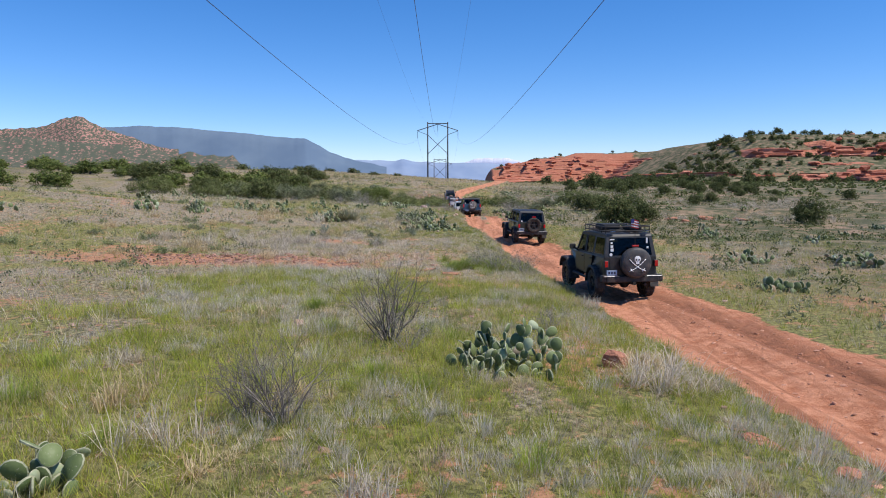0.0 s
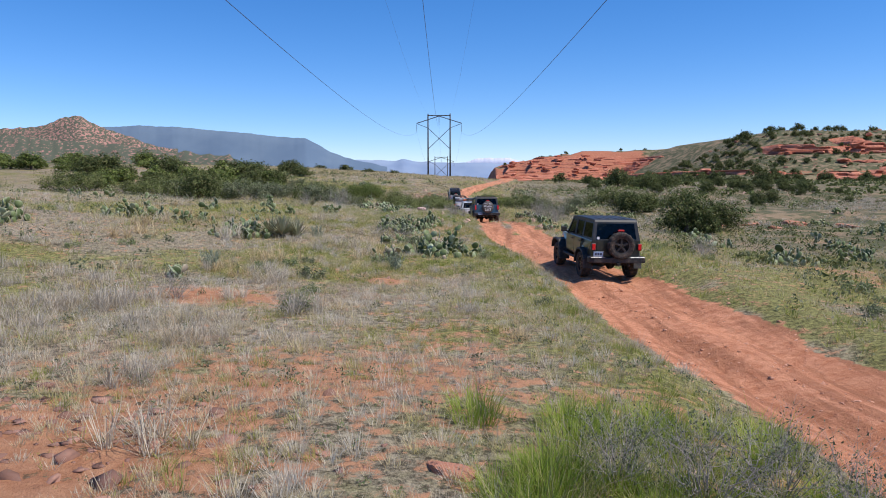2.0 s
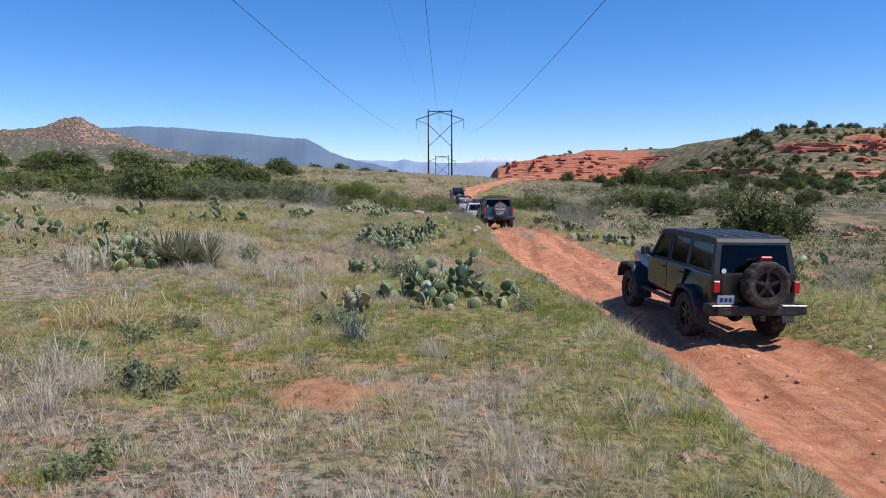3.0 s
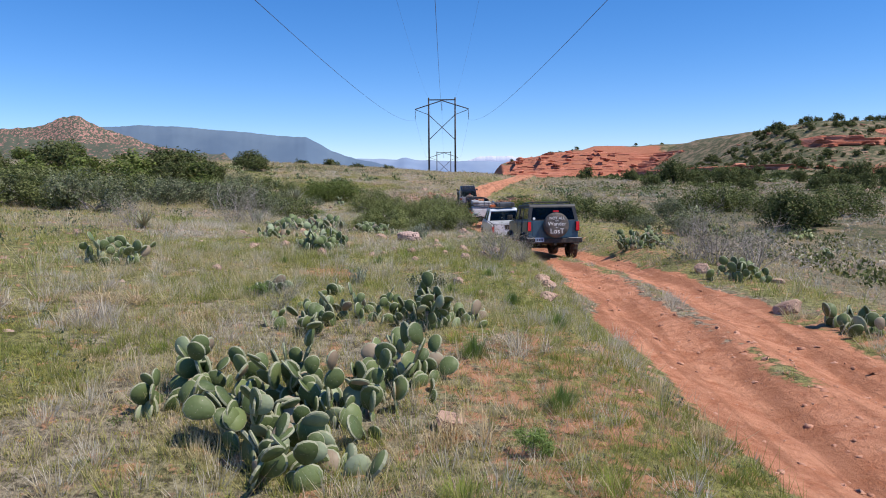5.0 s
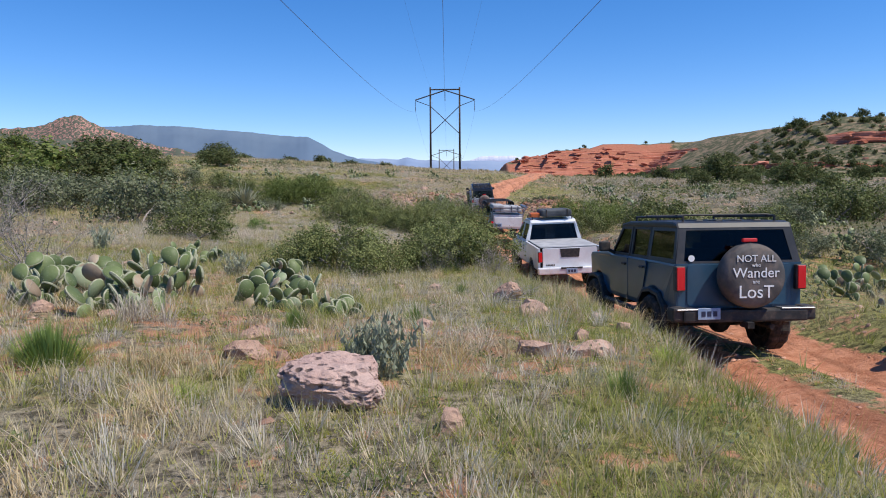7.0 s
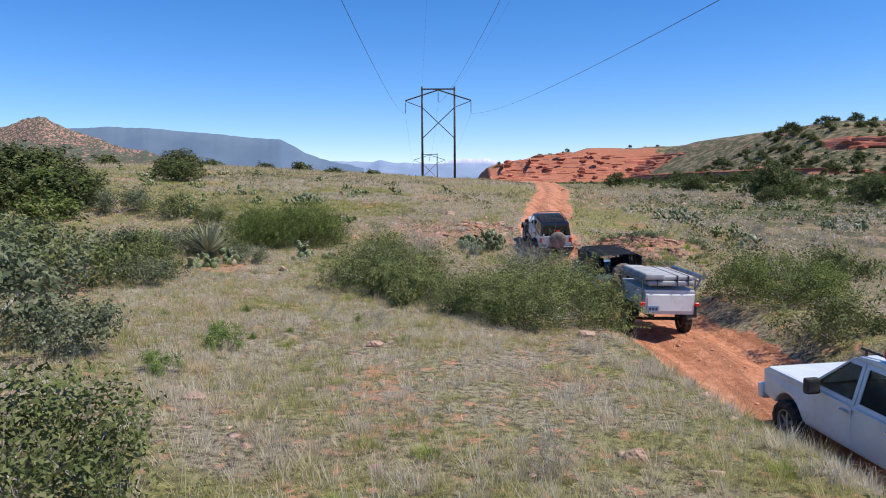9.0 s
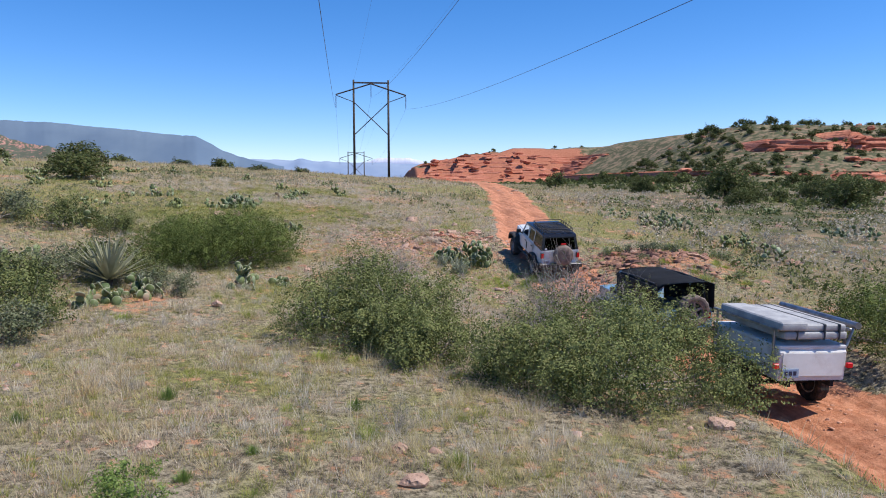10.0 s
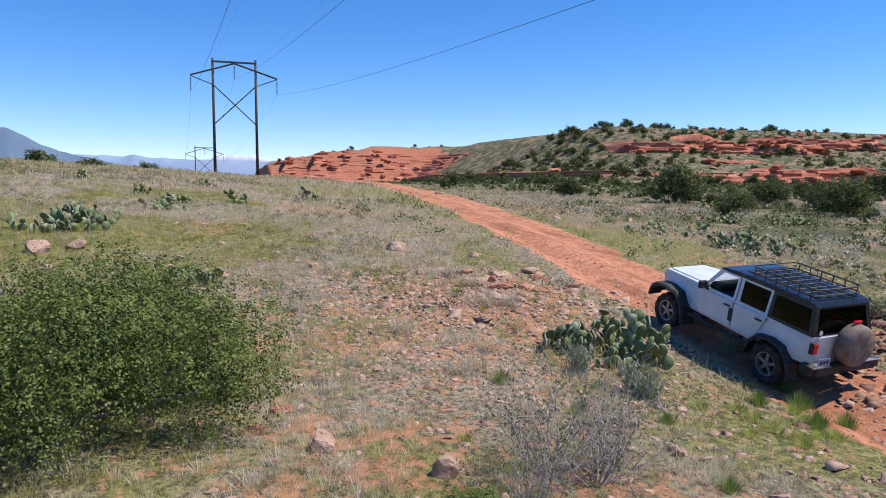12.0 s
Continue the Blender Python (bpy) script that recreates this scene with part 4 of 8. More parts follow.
    sp = spare_wheel(car, sx, rear - 0.2, o.get("spare_z", 1.12), o.get("spare_R", R), o.get("spare", "bare"), o.get("cover"))
    bm = bmesh.new()
    box(bm, sx, rear - 0.05, o.get("spare_z", 1.12), 0.3, 0.1, 0.3)
    bar(bm, (sx, rear - 0.02, 1.25), (sx, rear - 0.18, o.get("spare_z", 1.12) + R + 0.03), 0.02)
    part("spare_carrier", bm, M["under"], car)
    bm = bmesh.new()
    box(bm, sx, rear - 0.17, o.get("spare_z", 1.12) + R + 0.045, 0.2, 0.05, 0.05, bevel=0.01)
    part("high_brake_lamp", bm, M["red_lit"] if o.get("lit") else M["red_lens"], car, "red brake lamp")
    number_plate(car, -W + 0.16 if not o.get("plate_low") else -0.52, rear - (0.235 if o.get("plate_low") else 0.215), 0.70 if o.get("plate_low") else 0.86)
    bm = bmesh.new()
    bmesh.ops.create_cone(bm, cap_ends=True, segments=16, radius1=0.045, radius2=0.045, depth=0.006, matrix=Matrix.Translation((-W * 0.74, rear - 0.002, belt + 0.07)) @ pose(0, 0, 0, 90, 0, 0))
    part("sticker", bm, M["white_mark"], rw, "round white sticker")
    return car, sp, roof, W


def roof_basket(parent, roof, w, y0, y1, rails=2, bars=7):
    """A tubular cargo basket on feet."""
    bm = bmesh.new()
    for z in [roof + 0.07, roof + 0.20][:rails]:
        pts = rounded(-w, y0, w, y1, 0.1)
        for k in range(len(pts)):
            a, b = pts[k], pts[(k + 1) % len(pts)]
            bar(bm, (a[0], a[1], z), (b[0], b[1], z), 0.016, 6)
    rk = part("roof_basket", bm, M["plastic"], parent, "black tubular roof basket")
    bm = bmesh.new()
    for k in range(bars):
        y = y0 + 0.06 + (y1 - y0 - 0.12) * k / (bars - 1)
        bar(bm, (-w, y, roof + 0.06), (w, y, roof + 0.06), 0.013, 6)
    for x in (-w * 0.4, w * 0.4):
        bar(bm, (x, y0, roof + 0.065), (x, y1, roof + 0.065), 0.012, 6)
    part("basket_slat", bm, M["plastic"], rk)
    for x in (-w, w):
        for k in range(6):
            y = y0 + 0.1 + (y1 - y0 - 0.2) * k / 5
            bm = bmesh.new()
            bar(bm, (x, y, roof + 0.0), (x, y, roof + 0.20), 0.012, 6)
            part("basket_post", bm, M["plastic"], rk)
    return rk


def stand(x, y, heading, wb, lift=0.0):
    """The pose of a car whose rear axle is at x, y: it leans with the ground under its wheels."""
    h = radians(heading)
    fx, fy = x - math.sin(h) * wb, y + math.cos(h) * wb
    r = lambda px, py: (height1(px - 0.7, py) + height1(px + 0.7, py)) / 2
    z0, z1 = r(x, y), r(fx, fy)
    roll = math.degrees(math.atan2(height1(x + 0.75, y) - height1(x - 0.75, y), 1.5)) * 0.6
    return Matrix.Translation((x, y, z0 + lift)) @ Euler((0, 0, h)).to_matrix().to_4x4() @ Euler((math.atan2(z1 - z0, wb), radians(-roll), 0)).to_matrix().to_4x4()


# the black off-roader with the loaded roof rack
jeep_a, cover_a, roof_a, wa = boxy_car("off_road_car", stand(8.72, 9.75, 6.5, 2.95), "dusty black off-road car with loaded roof rack on dirt track", "convoy",
    M["paint_black"], M["hardtop"], {"R": 0.44, "spare": "cover", "cover": "cover_dark", "spare_z": 1.14, "rim": "rim_dark", "roof": 1.97, "belt": 1.30, "lamp": (0.12, 0.20)})
rk = roof_basket(jeep_a, roof_a, 0.66, -0.65, 1.55)
bm = bmesh.new()
box(bm, -0.25, 0.5, roof_a + 0.17, 0.55, 0.8, 0.16, bevel=0.05, seg=2)
box(bm, 0.3, -0.1, roof_a + 0.15, 0.4, 0.6, 0.13, bevel=0.05, seg=2)
part("cargo_bag", bm, M["canvas"], rk)
bm = bmesh.new()
for k in range(14):
    a, b = radians(k * 51), radians(k * 51 + 40)
    bar(bm, (0.25 + 0.22 * math.cos(a), 0.8 + 0.3 * math.sin(a), roof_a + 0.2), (0.25 + 0.22 * math.cos(b), 0.8 + 0.3 * math.sin(b), roof_a + 0.23), 0.018, 6)
part("coiled_hose", bm, M["plastic"], rk)
for s in (-1, 1):
    bm = bmesh.new()
    box(bm, s * 0.5, -0.70, roof_a + 0.10, 0.16, 0.05, 0.07, bevel=0.01)
    part("rear_work_lamp", bm, M["glass_clear"], rk)
# pirate emblem on its spare cover: plain shapes
bm = bmesh.new()
bmesh.ops.create_uvsphere(bm, u_segments=20, v_segments=10, radius=0.5, matrix=pose(-0.155, 0, 0.115) @ Matrix.Diagonal((0.02, 0.19, 0.19, 1)))
part("emblem_skull", bm, M["white_mark"], cover_a, "white painted skull shape", soft=True)
bm = bmesh.new()
box(bm, -0.158, 0, 0.01, 0.01, 0.10, 0.07, bevel=0.004)
part("emblem_jaw", bm, M["white_mark"], cover_a, "white painted jaw shape")
for s in (-1, 1):
    bm = bmesh.new()
    pts = [(s * (-0.24 + 0.48 * u), 0.11 - 0.34 * u - 0.05 * math.sin(math.pi * u)) for u in np.linspace(0, 1, 8)]
    for a, b in zip(pts, pts[1:]):
        bar(bm, (-0.158, a[0], a[1]), (-0.158, b[0], b[1]), 0.012, 6)
    bar(bm, (-0.158, s * 0.13, -0.24), (-0.158, s * 0.21, -0.16), 0.012, 6)
    part("emblem_sword", bm, M["white_mark"], cover_a, "white painted curved sword", soft=True)
bm = bmesh.new()
for s in (-1, 1):
    bmesh.ops.create_uvsphere(bm, u_segments=10, v_segments=6, radius=0.5, matrix=pose(-0.166, s * 0.04, 0.10) @ Matrix.Diagonal((0.012, 0.05, 0.055, 1)))
box(bm, -0.167, 0, 0.06, 0.006, 0.02, 0.025)
part("emblem_hollow", bm, M["cover_dark"], cover_a)
for k, (sx, sz, sw, sh) in enumerate(((-0.52, 1.80, 0.14, 0.035), (-0.54, 1.70, 0.06, 0.05), (-0.54, 1.60, 0.08, 0.07), (-0.54, 1.50, 0.09, 0.09), (0.52, 1.76, 0.05, 0.16), (0.53, 1.56, 0.06, 0.06))):
    bm = bmesh.new()
    box(bm, sx, -0.80 + 0.125 * (sz - 1.30) / 0.6 - 0.004, sz, sw, 0.006, sh, bevel=0.002)
    part("window_sticker", bm, M["white_mark"], jeep_a, "pale window sticker")
bm = bmesh.new()
bar(bm, (0.08, -0.95, 1.45), (0.08, -0.93, 2.42), 0.008, 6)
ant = part("flag_mast", bm, M["plastic"], jeep_a)
for k in range(7):
    bm = bmesh.new()
    n = 9
    cols = [[bm.verts.new((0.085 - 0.0 + 0.012 * math.sin(4 * u), -0.93 - 0.02 * math.sin(6 * u), 2.40 - 0.035 * k - dz - 0.05 * u)) for dz in (0, 0.034)] for u in np.linspace(0, 1, n)]
    for i, c in enumerate(cols):
        for v in c:
            v.co.x += 0.24 * i / (n - 1) - 0.12
    for i in range(n - 1):
        bm.faces.new((cols[i][0], cols[i + 1][0], cols[i + 1][1], cols[i][1]))
    bmesh.ops.solidify(bm, geom=bm.faces[:], thickness=0.004)
    part("flag_stripe", bm, M["flag_red"] if k % 2 == 0 else M["white_mark"], ant)
bm = bmesh.new()
box(bm, 0.005, -0.945, 2.345, 0.09, 0.012, 0.12)
part("flag_canton", bm, M["flag_blue"], ant)

# the dark green-black off-roader
jeep_b, spare_b, roof_b, wb_ = boxy_car("off_road_car", stand(7.95, 29.7, 6.5, 2.95), "clean dark green-black hardtop off-road car on dirt track", "convoy",
    M["paint_green"], M["hardtop"], {"R": 0.42, "spare": "bare", "cover": "rim_dark", "spare_z": 1.13, "roof": 1.92, "lit": True})

# the slate-blue off-roader
bronco, cover_c, roof_c, wc_ = boxy_car("off_road_car", stand(5.25, 60.3, 5, 2.95), "slate-blue boxy off-road car with dark roof on dirt track", "convoy",
    M["paint_blue"], M["hardtop"], {"w": 0.90, "R": 0.43, "spare": "cover", "cover": "cover_grey", "spare_z": 1.20, "spare_R": 0.43, "roof": 1.93, "belt": 1.36, "flare": "slim", "lamp": (0.14, 0.34),
        "lit": True, "nose": 0.93, "bumper_w": 0.96, "track": 0.83, "tw": 0.15, "front": 3.6, "plate_low": True, "spare_x": 0.06})
for tx, sz, dz in (("NOT ALL", 0.13, 0.235), ("who", 0.07, 0.15), ("Wander", 0.19, 0.045), ("are", 0.07, -0.07), ("LosT", 0.24, -0.21)):
    lettering(tx, sz, Matrix.Translation((-0.16, 0, dz)) @ pose(0, 0, 0, 90, 0, -90), cover_c, M["white_mark"], "white brush-style lettering")
for s in (-1, 1):
    bm = bmesh.new()
    bar(bm, (s * 0.66, -0.5, roof_c + 0.07), (s * 0.66, 1.4, roof_c + 0.07), 0.018, 8)
    for yy in (-0.5, 0.45, 1.4):
        bar(bm, (s * 0.66, yy, roof_c), (s * 0.66, yy, roof_c + 0.07), 0.018, 8)
    part("roof_rail", bm, M["plastic"], bronco)
for yy in (-0.3, 0.9):
    bm = bmesh.new()
    box(bm, 0, yy, roof_c + 0.09, 1.36, 0.06, 0.025, bevel=0.008)
    part("roof_crossbar", bm, M["plastic"], bronco)

# the white off-roader climbing the ledges
jeep_w, cover_w, roof_w, ww = boxy_car("off_road_car", stand(2.85, 93.6, 2.5, 2.55) @ Matrix.Scale(0.86, 4), "white off-road car with black hardtop and roof basket", "convoy",
    M["paint_white"], M["gloss_top"], {"R": 0.40, "spare": "cover", "cover": "cover_dusty", "spare_R": 0.40, "rim": "rim_silver", "spokes": 5, "light_frames": True, "open_front": True, "roof": 1.88, "lit": True, "plate_low": False})
roof_basket(jeep_w, roof_w, 0.60, -0.55, 1.0, 2, 8)
for s in (-1, 1):
    bm = bmesh.new()
    box(bm, s * 0.812, 1.15, 0.98, 0.012, 0.11, 0.28, bevel=0.004)
    part("side_vent", bm, M["plastic"], jeep_w)


# ---- the white pickup ----
def pickup(m):
    car = thing("pickup_truck", m, "white crew-cab pickup truck with roof cargo bag", "truck", "convoy")
    paint, W, R, wb = M["paint_white"], 0.90, 0.38, 3.55
    # cab: shell below the belt
    prof = [(1.02, 0.58), (wb - 0.52, 0.56)] + arch(wb, R, 0.48, 0.6) + [(4.35, 0.62), (4.38, 1.05), (4.2, 1.14), (3.05, 1.2), (2.95, 1.22), (1.02, 1.22)]
    bm = bmesh.new()
    prism(bm, prof, W, lambda y, z: 1 - 0.1 * max(0, (y - 3.2) / 1.2), bevel=0.05)
    part("cab", bm, paint, car)
    lean = lambda z: W - 0.02 - 0.30 * (z - 1.22)
    bm = bmesh.new()
    prism(bm, [(1.10, 1.78), (1.16, 1.86), (1.7, 1.90), (2.1, 1.87), (2.25, 1.80)], lean(1.78), bevel=0.04)
    part("roof", bm, paint, car)
    for s in (-1, 1):
        for y0, y1, sl in ((1.05, 1.95, 0.0), (1.97, 2.98, 0.72)):
            outer = [(y0, 1.21), (y1, 1.21), (y1 - sl, 1.80), (y0 + (0.06 if sl == 0 else 0), 1.80)]
            bm = bmesh.new()
            ring(bm, outer, shrunk(outer, 0.06), 0.04, lambda u, v, w: (s * (lean(v) - w), u, v))
            fr = part("window_frame", bm, paint, car)
            bm = bmesh.new()
            slab(bm, shrunk(outer, 0.06), 0.006, lambda u, v, w: (s * (lean(v) - 0.015 - w), u, v))
            part("window_pane", bm, M["glass"], fr)
            bm = bmesh.new()
            slab(bm, rounded(y0 + 0.02, 0.62, y1 - 0.02, 1.2, 0.05), 0.012, lambda u, v, w: (s * (W - 0.004 + w), u, v), 0.005)
            d = part("door", bm, paint, car)
            bm = bmesh.new()
            box(bm, s * (W + 0.03), y0 + 0.15, 1.1, 0.03, 0.18, 0.035, bevel=0.01)
            part("door_handle", bm, M["chrome"], d)
        bm = bmesh.new()
        box(bm, s * (W + 0.15), 2.65, 1.30, 0.22, 0.12, 0.24, bevel=0.04, seg=2)
        part("wing_mirror", bm, M["plastic"], car)
        # bed side with arch
        prof = [(-1.12, 0.62)] + arch(0, R, 0.48, 0.62) + [(0.98, 0.60), (0.98, 1.24), (-1.12, 1.24)]
        bm = bmesh.new()
        slab(bm, prof, 0.07, lambda u, v, w: (s * (W - w), u, v), 0.012)
        part("bed_side", bm, paint, car)
        bm = bmesh.new()
        box(bm, s * (W - 0.06), -1.15, 1.0, 0.12, 0.08, 0.30, bevel=0.015)
        t = part("tail_lamp", bm, M["plastic"], car)
        bm = bmesh.new()
        box(bm, s * (W - 0.06), -1.192, 1.0, 0.10, 0.02, 0.27, bevel=0.008)
        part("lamp_lens", bm, M["red_lit"], t, "red lamp lens, lit")
        bm = bmesh.new()
        bmesh.ops.create_uvsphere(bm, u_segments=12, v_segments=8, radius=0.09, matrix=pose(s * 0.66, 4.34, 0.92))
        part("headlamp", bm, M["glass_clear"], car, soft=True)
    bm = bmesh.new()
    slab(bm, rounded(-W + 0.13, 0.68, W - 0.13, 1.24, 0.03), 0.06, lambda u, v, w: (u, -1.16 + w, v), 0.01)
    tg = part("tailgate", bm, paint, car)
    bm = bmesh.new()
    slab(bm, [(-0.28, 1.22), (0.28, 1.22), (0.25, 0.98), (-0.25, 0.98)], 0.008, lambda u, v, w: (u, -1.162 - w, v))
    part("tailgate_panel", bm, M["plastic"], tg, "black tailgate panel")
    bm = bmesh.new()
    for k in range(6):
        box(bm, -0.66 + 0.042 * k, -1.165, 0.77, 0.028, 0.008, 0.045)
    part("badge_bars", bm, M["plastic"], tg)
    bm = bmesh.new()
    box(bm, 0, 0, 0.72, 1.66, 2.1, 0.05)
    box(bm, 0, 1.0, 1.0, 1.66, 0.05, 0.5)
    part("bed_floor", bm, M["plastic"], car)
    bm = bmesh.new()
    slab(bm, rounded(-W + 0.09, -1.08, W - 0.09, 0.96, 0.03), 0.03, lambda u, v, w: (u, v, 1.245 + w), 0.01)
    part("bed_cover", bm, M["tent"], car, "dusty grey bed cover")
    bm = bmesh.new()
    box(bm, 0, -1.26, 0.62, 1.86, 0.2, 0.18, bevel=0.03, seg=2)
    rb = part("rear_bumper", bm, paint, car)
    bm = bmesh.new()
    box(bm, 0, -1.36, 0.70, 0.6, 0.03, 0.05)
    part("bumper_step", bm, M["plastic"], rb)
    number_plate(car, 0, -1.375, 0.62)
    up = lambda u, v, w: (u * (1 - 0.16 * v), 1.04 + 0.10 * v + w, 1.21 + 0.58 * v)
    bm = bmesh.new()
    ring(bm, [(-W + 0.04, 0), (W - 0.04, 0), (W - 0.04, 1), (-W + 0.04, 1)], [(-W + 0.14, 0.1), (W - 0.14, 0.1), (W - 0.14, 0.9), (-W + 0.14, 0.9)], 0.04, up)
    rf = part("rear_window_frame", bm, paint, car)
    bm = bmesh.new()
    slab(bm, [(-W + 0.14, 0.1), (W - 0.14, 0.1), (W - 0.14, 0.9), (-W + 0.14, 0.9)], 0.006, lambda u, v, w: up(u, v, w + 0.01))
    part("rear_window_pane", bm, M["glass"], rf)
    up = lambda u, v, w: (u * (1 - 0.16 * v), 2.98 - 0.74 * v - w, 1.21 + 0.60 * v)
    bm = bmesh.new()
    ring(bm, [(-W + 0.04, 0), (W - 0.04, 0), (W - 0.04, 1), (-W + 0.04, 1)], [(-W + 0.12, 0.08), (W - 0.12, 0.08), (W - 0.12, 0.93), (-W + 0.12, 0.93)], 0.04, up)
    wf = part("windscreen_frame", bm, paint, car)
    bm = bmesh.new()
    slab(bm, [(-W + 0.12, 0.08), (W - 0.12, 0.08), (W - 0.12, 0.93), (-W + 0.12, 0.93)], 0.006, lambda u, v, w: up(u, v, w + 0.02))
    part("windscreen_pane", bm, M["glass_clear"], wf)
    bm = bmesh.new()
    box(bm, 0, 4.42, 0.66, 1.7, 0.18, 0.26, bevel=0.05, seg=2)
    part("front_bumper", bm, paint, car)
    bm = bmesh.new()
    for s in (-1, 1):
        box(bm, s * 0.45, 1.6, 0.52, 0.1, 5.3, 0.15)
    for cy in (0, wb):
        bar(bm, (-0.75, cy, R), (0.75, cy, R), 0.06, 10)
    bar(bm, (0.5, -1.3, 0.42), (0.5, 0.3, 0.45), 0.045, 8)
    part("chassis", bm, M["under"], car)
    for s in (-1, 1):
        bm = bmesh.new()
        box(bm, s * 0.4, 1.6, 1.2, 0.5, 0.15, 0.75, bevel=0.06, seg=2)
        part("seat", bm, M["canvas"], car)
        bm = bmesh.new()
        bar(bm, (s * 0.62, 1.2, 1.95), (s * 0.62, 2.2, 1.95), 0.018, 8)
        for yy in (1.25, 2.1):
            bar(bm, (s * 0.62, yy, 1.85), (s * 0.62, yy, 1.95), 0.018, 8)
        part("roof_rail", bm, M["plastic"], car)
        for cy in (0, wb):
            wheel(car, s * 0.80, cy, R, s, R, 0.125, "rim_silver", 6)
    bm = bmesh.new()
    box(bm, 0.12, 1.55, 2.06, 0.95, 0.9, 0.22, bevel=0.08, seg=3)
    bag = part("cargo_bag", bm, M["tent_dark"], car, "dark soft roof cargo bag")
    for k in (-0.2, 0.45):
        bm = bmesh.new()
        box(bm, k, 1.55, 2.06, 0.04, 0.92, 0.235, bevel=0.01)
        part("strap", bm, M["plastic"], bag)
    bm = bmesh.new()
    box(bm, -0.52, 1.5, 2.0, 0.3, 0.42, 0.14, bevel=0.03, seg=2)
    part("orange_case", bm, M["orange"], car, "bright orange plastic case")
    return car


pickup(stand(4.5, 70.6, 4, 3.55))


# ---- the camping trailer ----
def trailer(m):
    t = thing("camping_trailer", m, "small grey-white trailer carrying a folded tent", "trailer", "convoy")
    W, R = 0.62, 0.37
    bm = bmesh.new()
    prism(bm, [(-0.95, 0.66), (1.05, 0.66), (1.10, 0.72), (1.10, 1.20), (-0.95, 1.20), (-0.98, 1.15)], W, bevel=0.025)
    part("tub", bm, M["paint_trailer"], t)
    bm = bmesh.new()
    slab(bm, rounded(-W - 0.02, -0.97, W + 0.02, 1.12, 0.04), 0.06, lambda u, v, w: (u, v, 1.205 + w), 0.015)
    part("lid", bm, M["paint_trailer"], t)
    bm = bmesh.new()
    slab(bm, rounded(-W + 0.06, 0.74, W - 0.06, 1.14, 0.03), 0.015, lambda u, v, w: (u, -0.975 - w, v), 0.006)
    part("tail_panel", bm, M["paint_trailer"], t)
    for s in (-1, 1):
        bm = bmesh.new()
        line = [(-0.52, 0.50), (-0.46, 0.80), (0.46, 0.80), (0.52, 0.50)]
        a = [[bm.verts.new((s * x, y, z)) for y, z in line] for x in (W - 0.02, W + 0.26)]
        for j in range(3):
            bm.faces.new((a[0][j], a[0][j + 1], a[1][j + 1], a[1][j]))
        bmesh.ops.solidify(bm, geom=bm.faces[:], thickness=0.02)
        part("mudguard", bm, M["plastic"], t)
        wheel(t, s * (W + 0.12), 0, R, s, R, 0.11, "rim_silver", 5)
        bm = bmesh.new()
        box(bm, s * (W + 0.06), -0.98, 0.92, 0.11, 0.06, 0.09, bevel=0.012)
        part("tail_lamp", bm, M["red_lit"], t, "lit red tail lamp")
        for yy in (-0.85, 0.95):
            bm = bmesh.new()
            bar(bm, (s * (W + 0.04), yy, 1.0), (s * (W + 0.04), yy, 1.52), 0.022, 8)
            part("rack_post", bm, M["steel"], t)
        bm = bmesh.new()
        box(bm, s * (W + 0.04), 0.05, 1.53, 0.05, 2.05, 0.05, bevel=0.008)
        part("rack_rail", bm, M["steel"], t)
    bm = bmesh.new()
    box(bm, 0, -0.02, 1.44, 1.16, 2.0, 0.13, bevel=0.05, seg=3)
    box(bm, 0, -0.02, 1.57, 1.12, 1.96, 0.12, bevel=0.05, seg=3)
    tn = part("folded_tent", bm, M["tent"], t, "grey folded rooftop tent")
    bm = bmesh.new()
    for k in (-0.35, 0.15, 0.42):
        box(bm, k, -0.02, 1.505, 0.03, 2.03, 0.27, bevel=0.01)
    part("strap", bm, M["tent_dark"], tn)
    bm = bmesh.new()
    box(bm, -0.42, -0.1, 1.60, 0.5, 1.9, 0.16, bevel=0.06, seg=3)
    part("awning_bag", bm, M["tent"], t, "dusty grey awning bag")
    bm = bmesh.new()
    bar(bm, (W + 0.16, -1.0, 1.60), (W + 0.16, 1.1, 1.60), 0.06, 10)
    bar(bm, (W + 0.16, -0.9, 1.58), (W + 0.0, -0.95, 1.25), 0.025, 8)
    part("awning_tube", bm, M["steel"], t)
    bm = bmesh.new()
    bar(bm, (-W, 0, R), (W, 0, R), 0.045, 8)
    for s in (-1, 1):
        box(bm, s * 0.4, 0.1, 0.6, 0.07, 2.1, 0.1)
        bar(bm, (s * 0.4, 1.1, 0.6), (0, 2.15, 0.58), 0.04, 8)
    part("drawbar", bm, M["under"], t)
    bm = bmesh.new()
    box(bm, -0.35, 1.3, 0.8, 0.22, 0.3, 0.4, bevel=0.03)
    box(bm, 0.35, 1.3, 0.8, 0.22, 0.3, 0.4, bevel=0.03)
    part("fuel_can", bm, M["plastic"], t)
    number_plate(t, -0.42, -1.005, 0.80)
    return t


trailer(stand(3.5, 81.2, 1, 2.6))


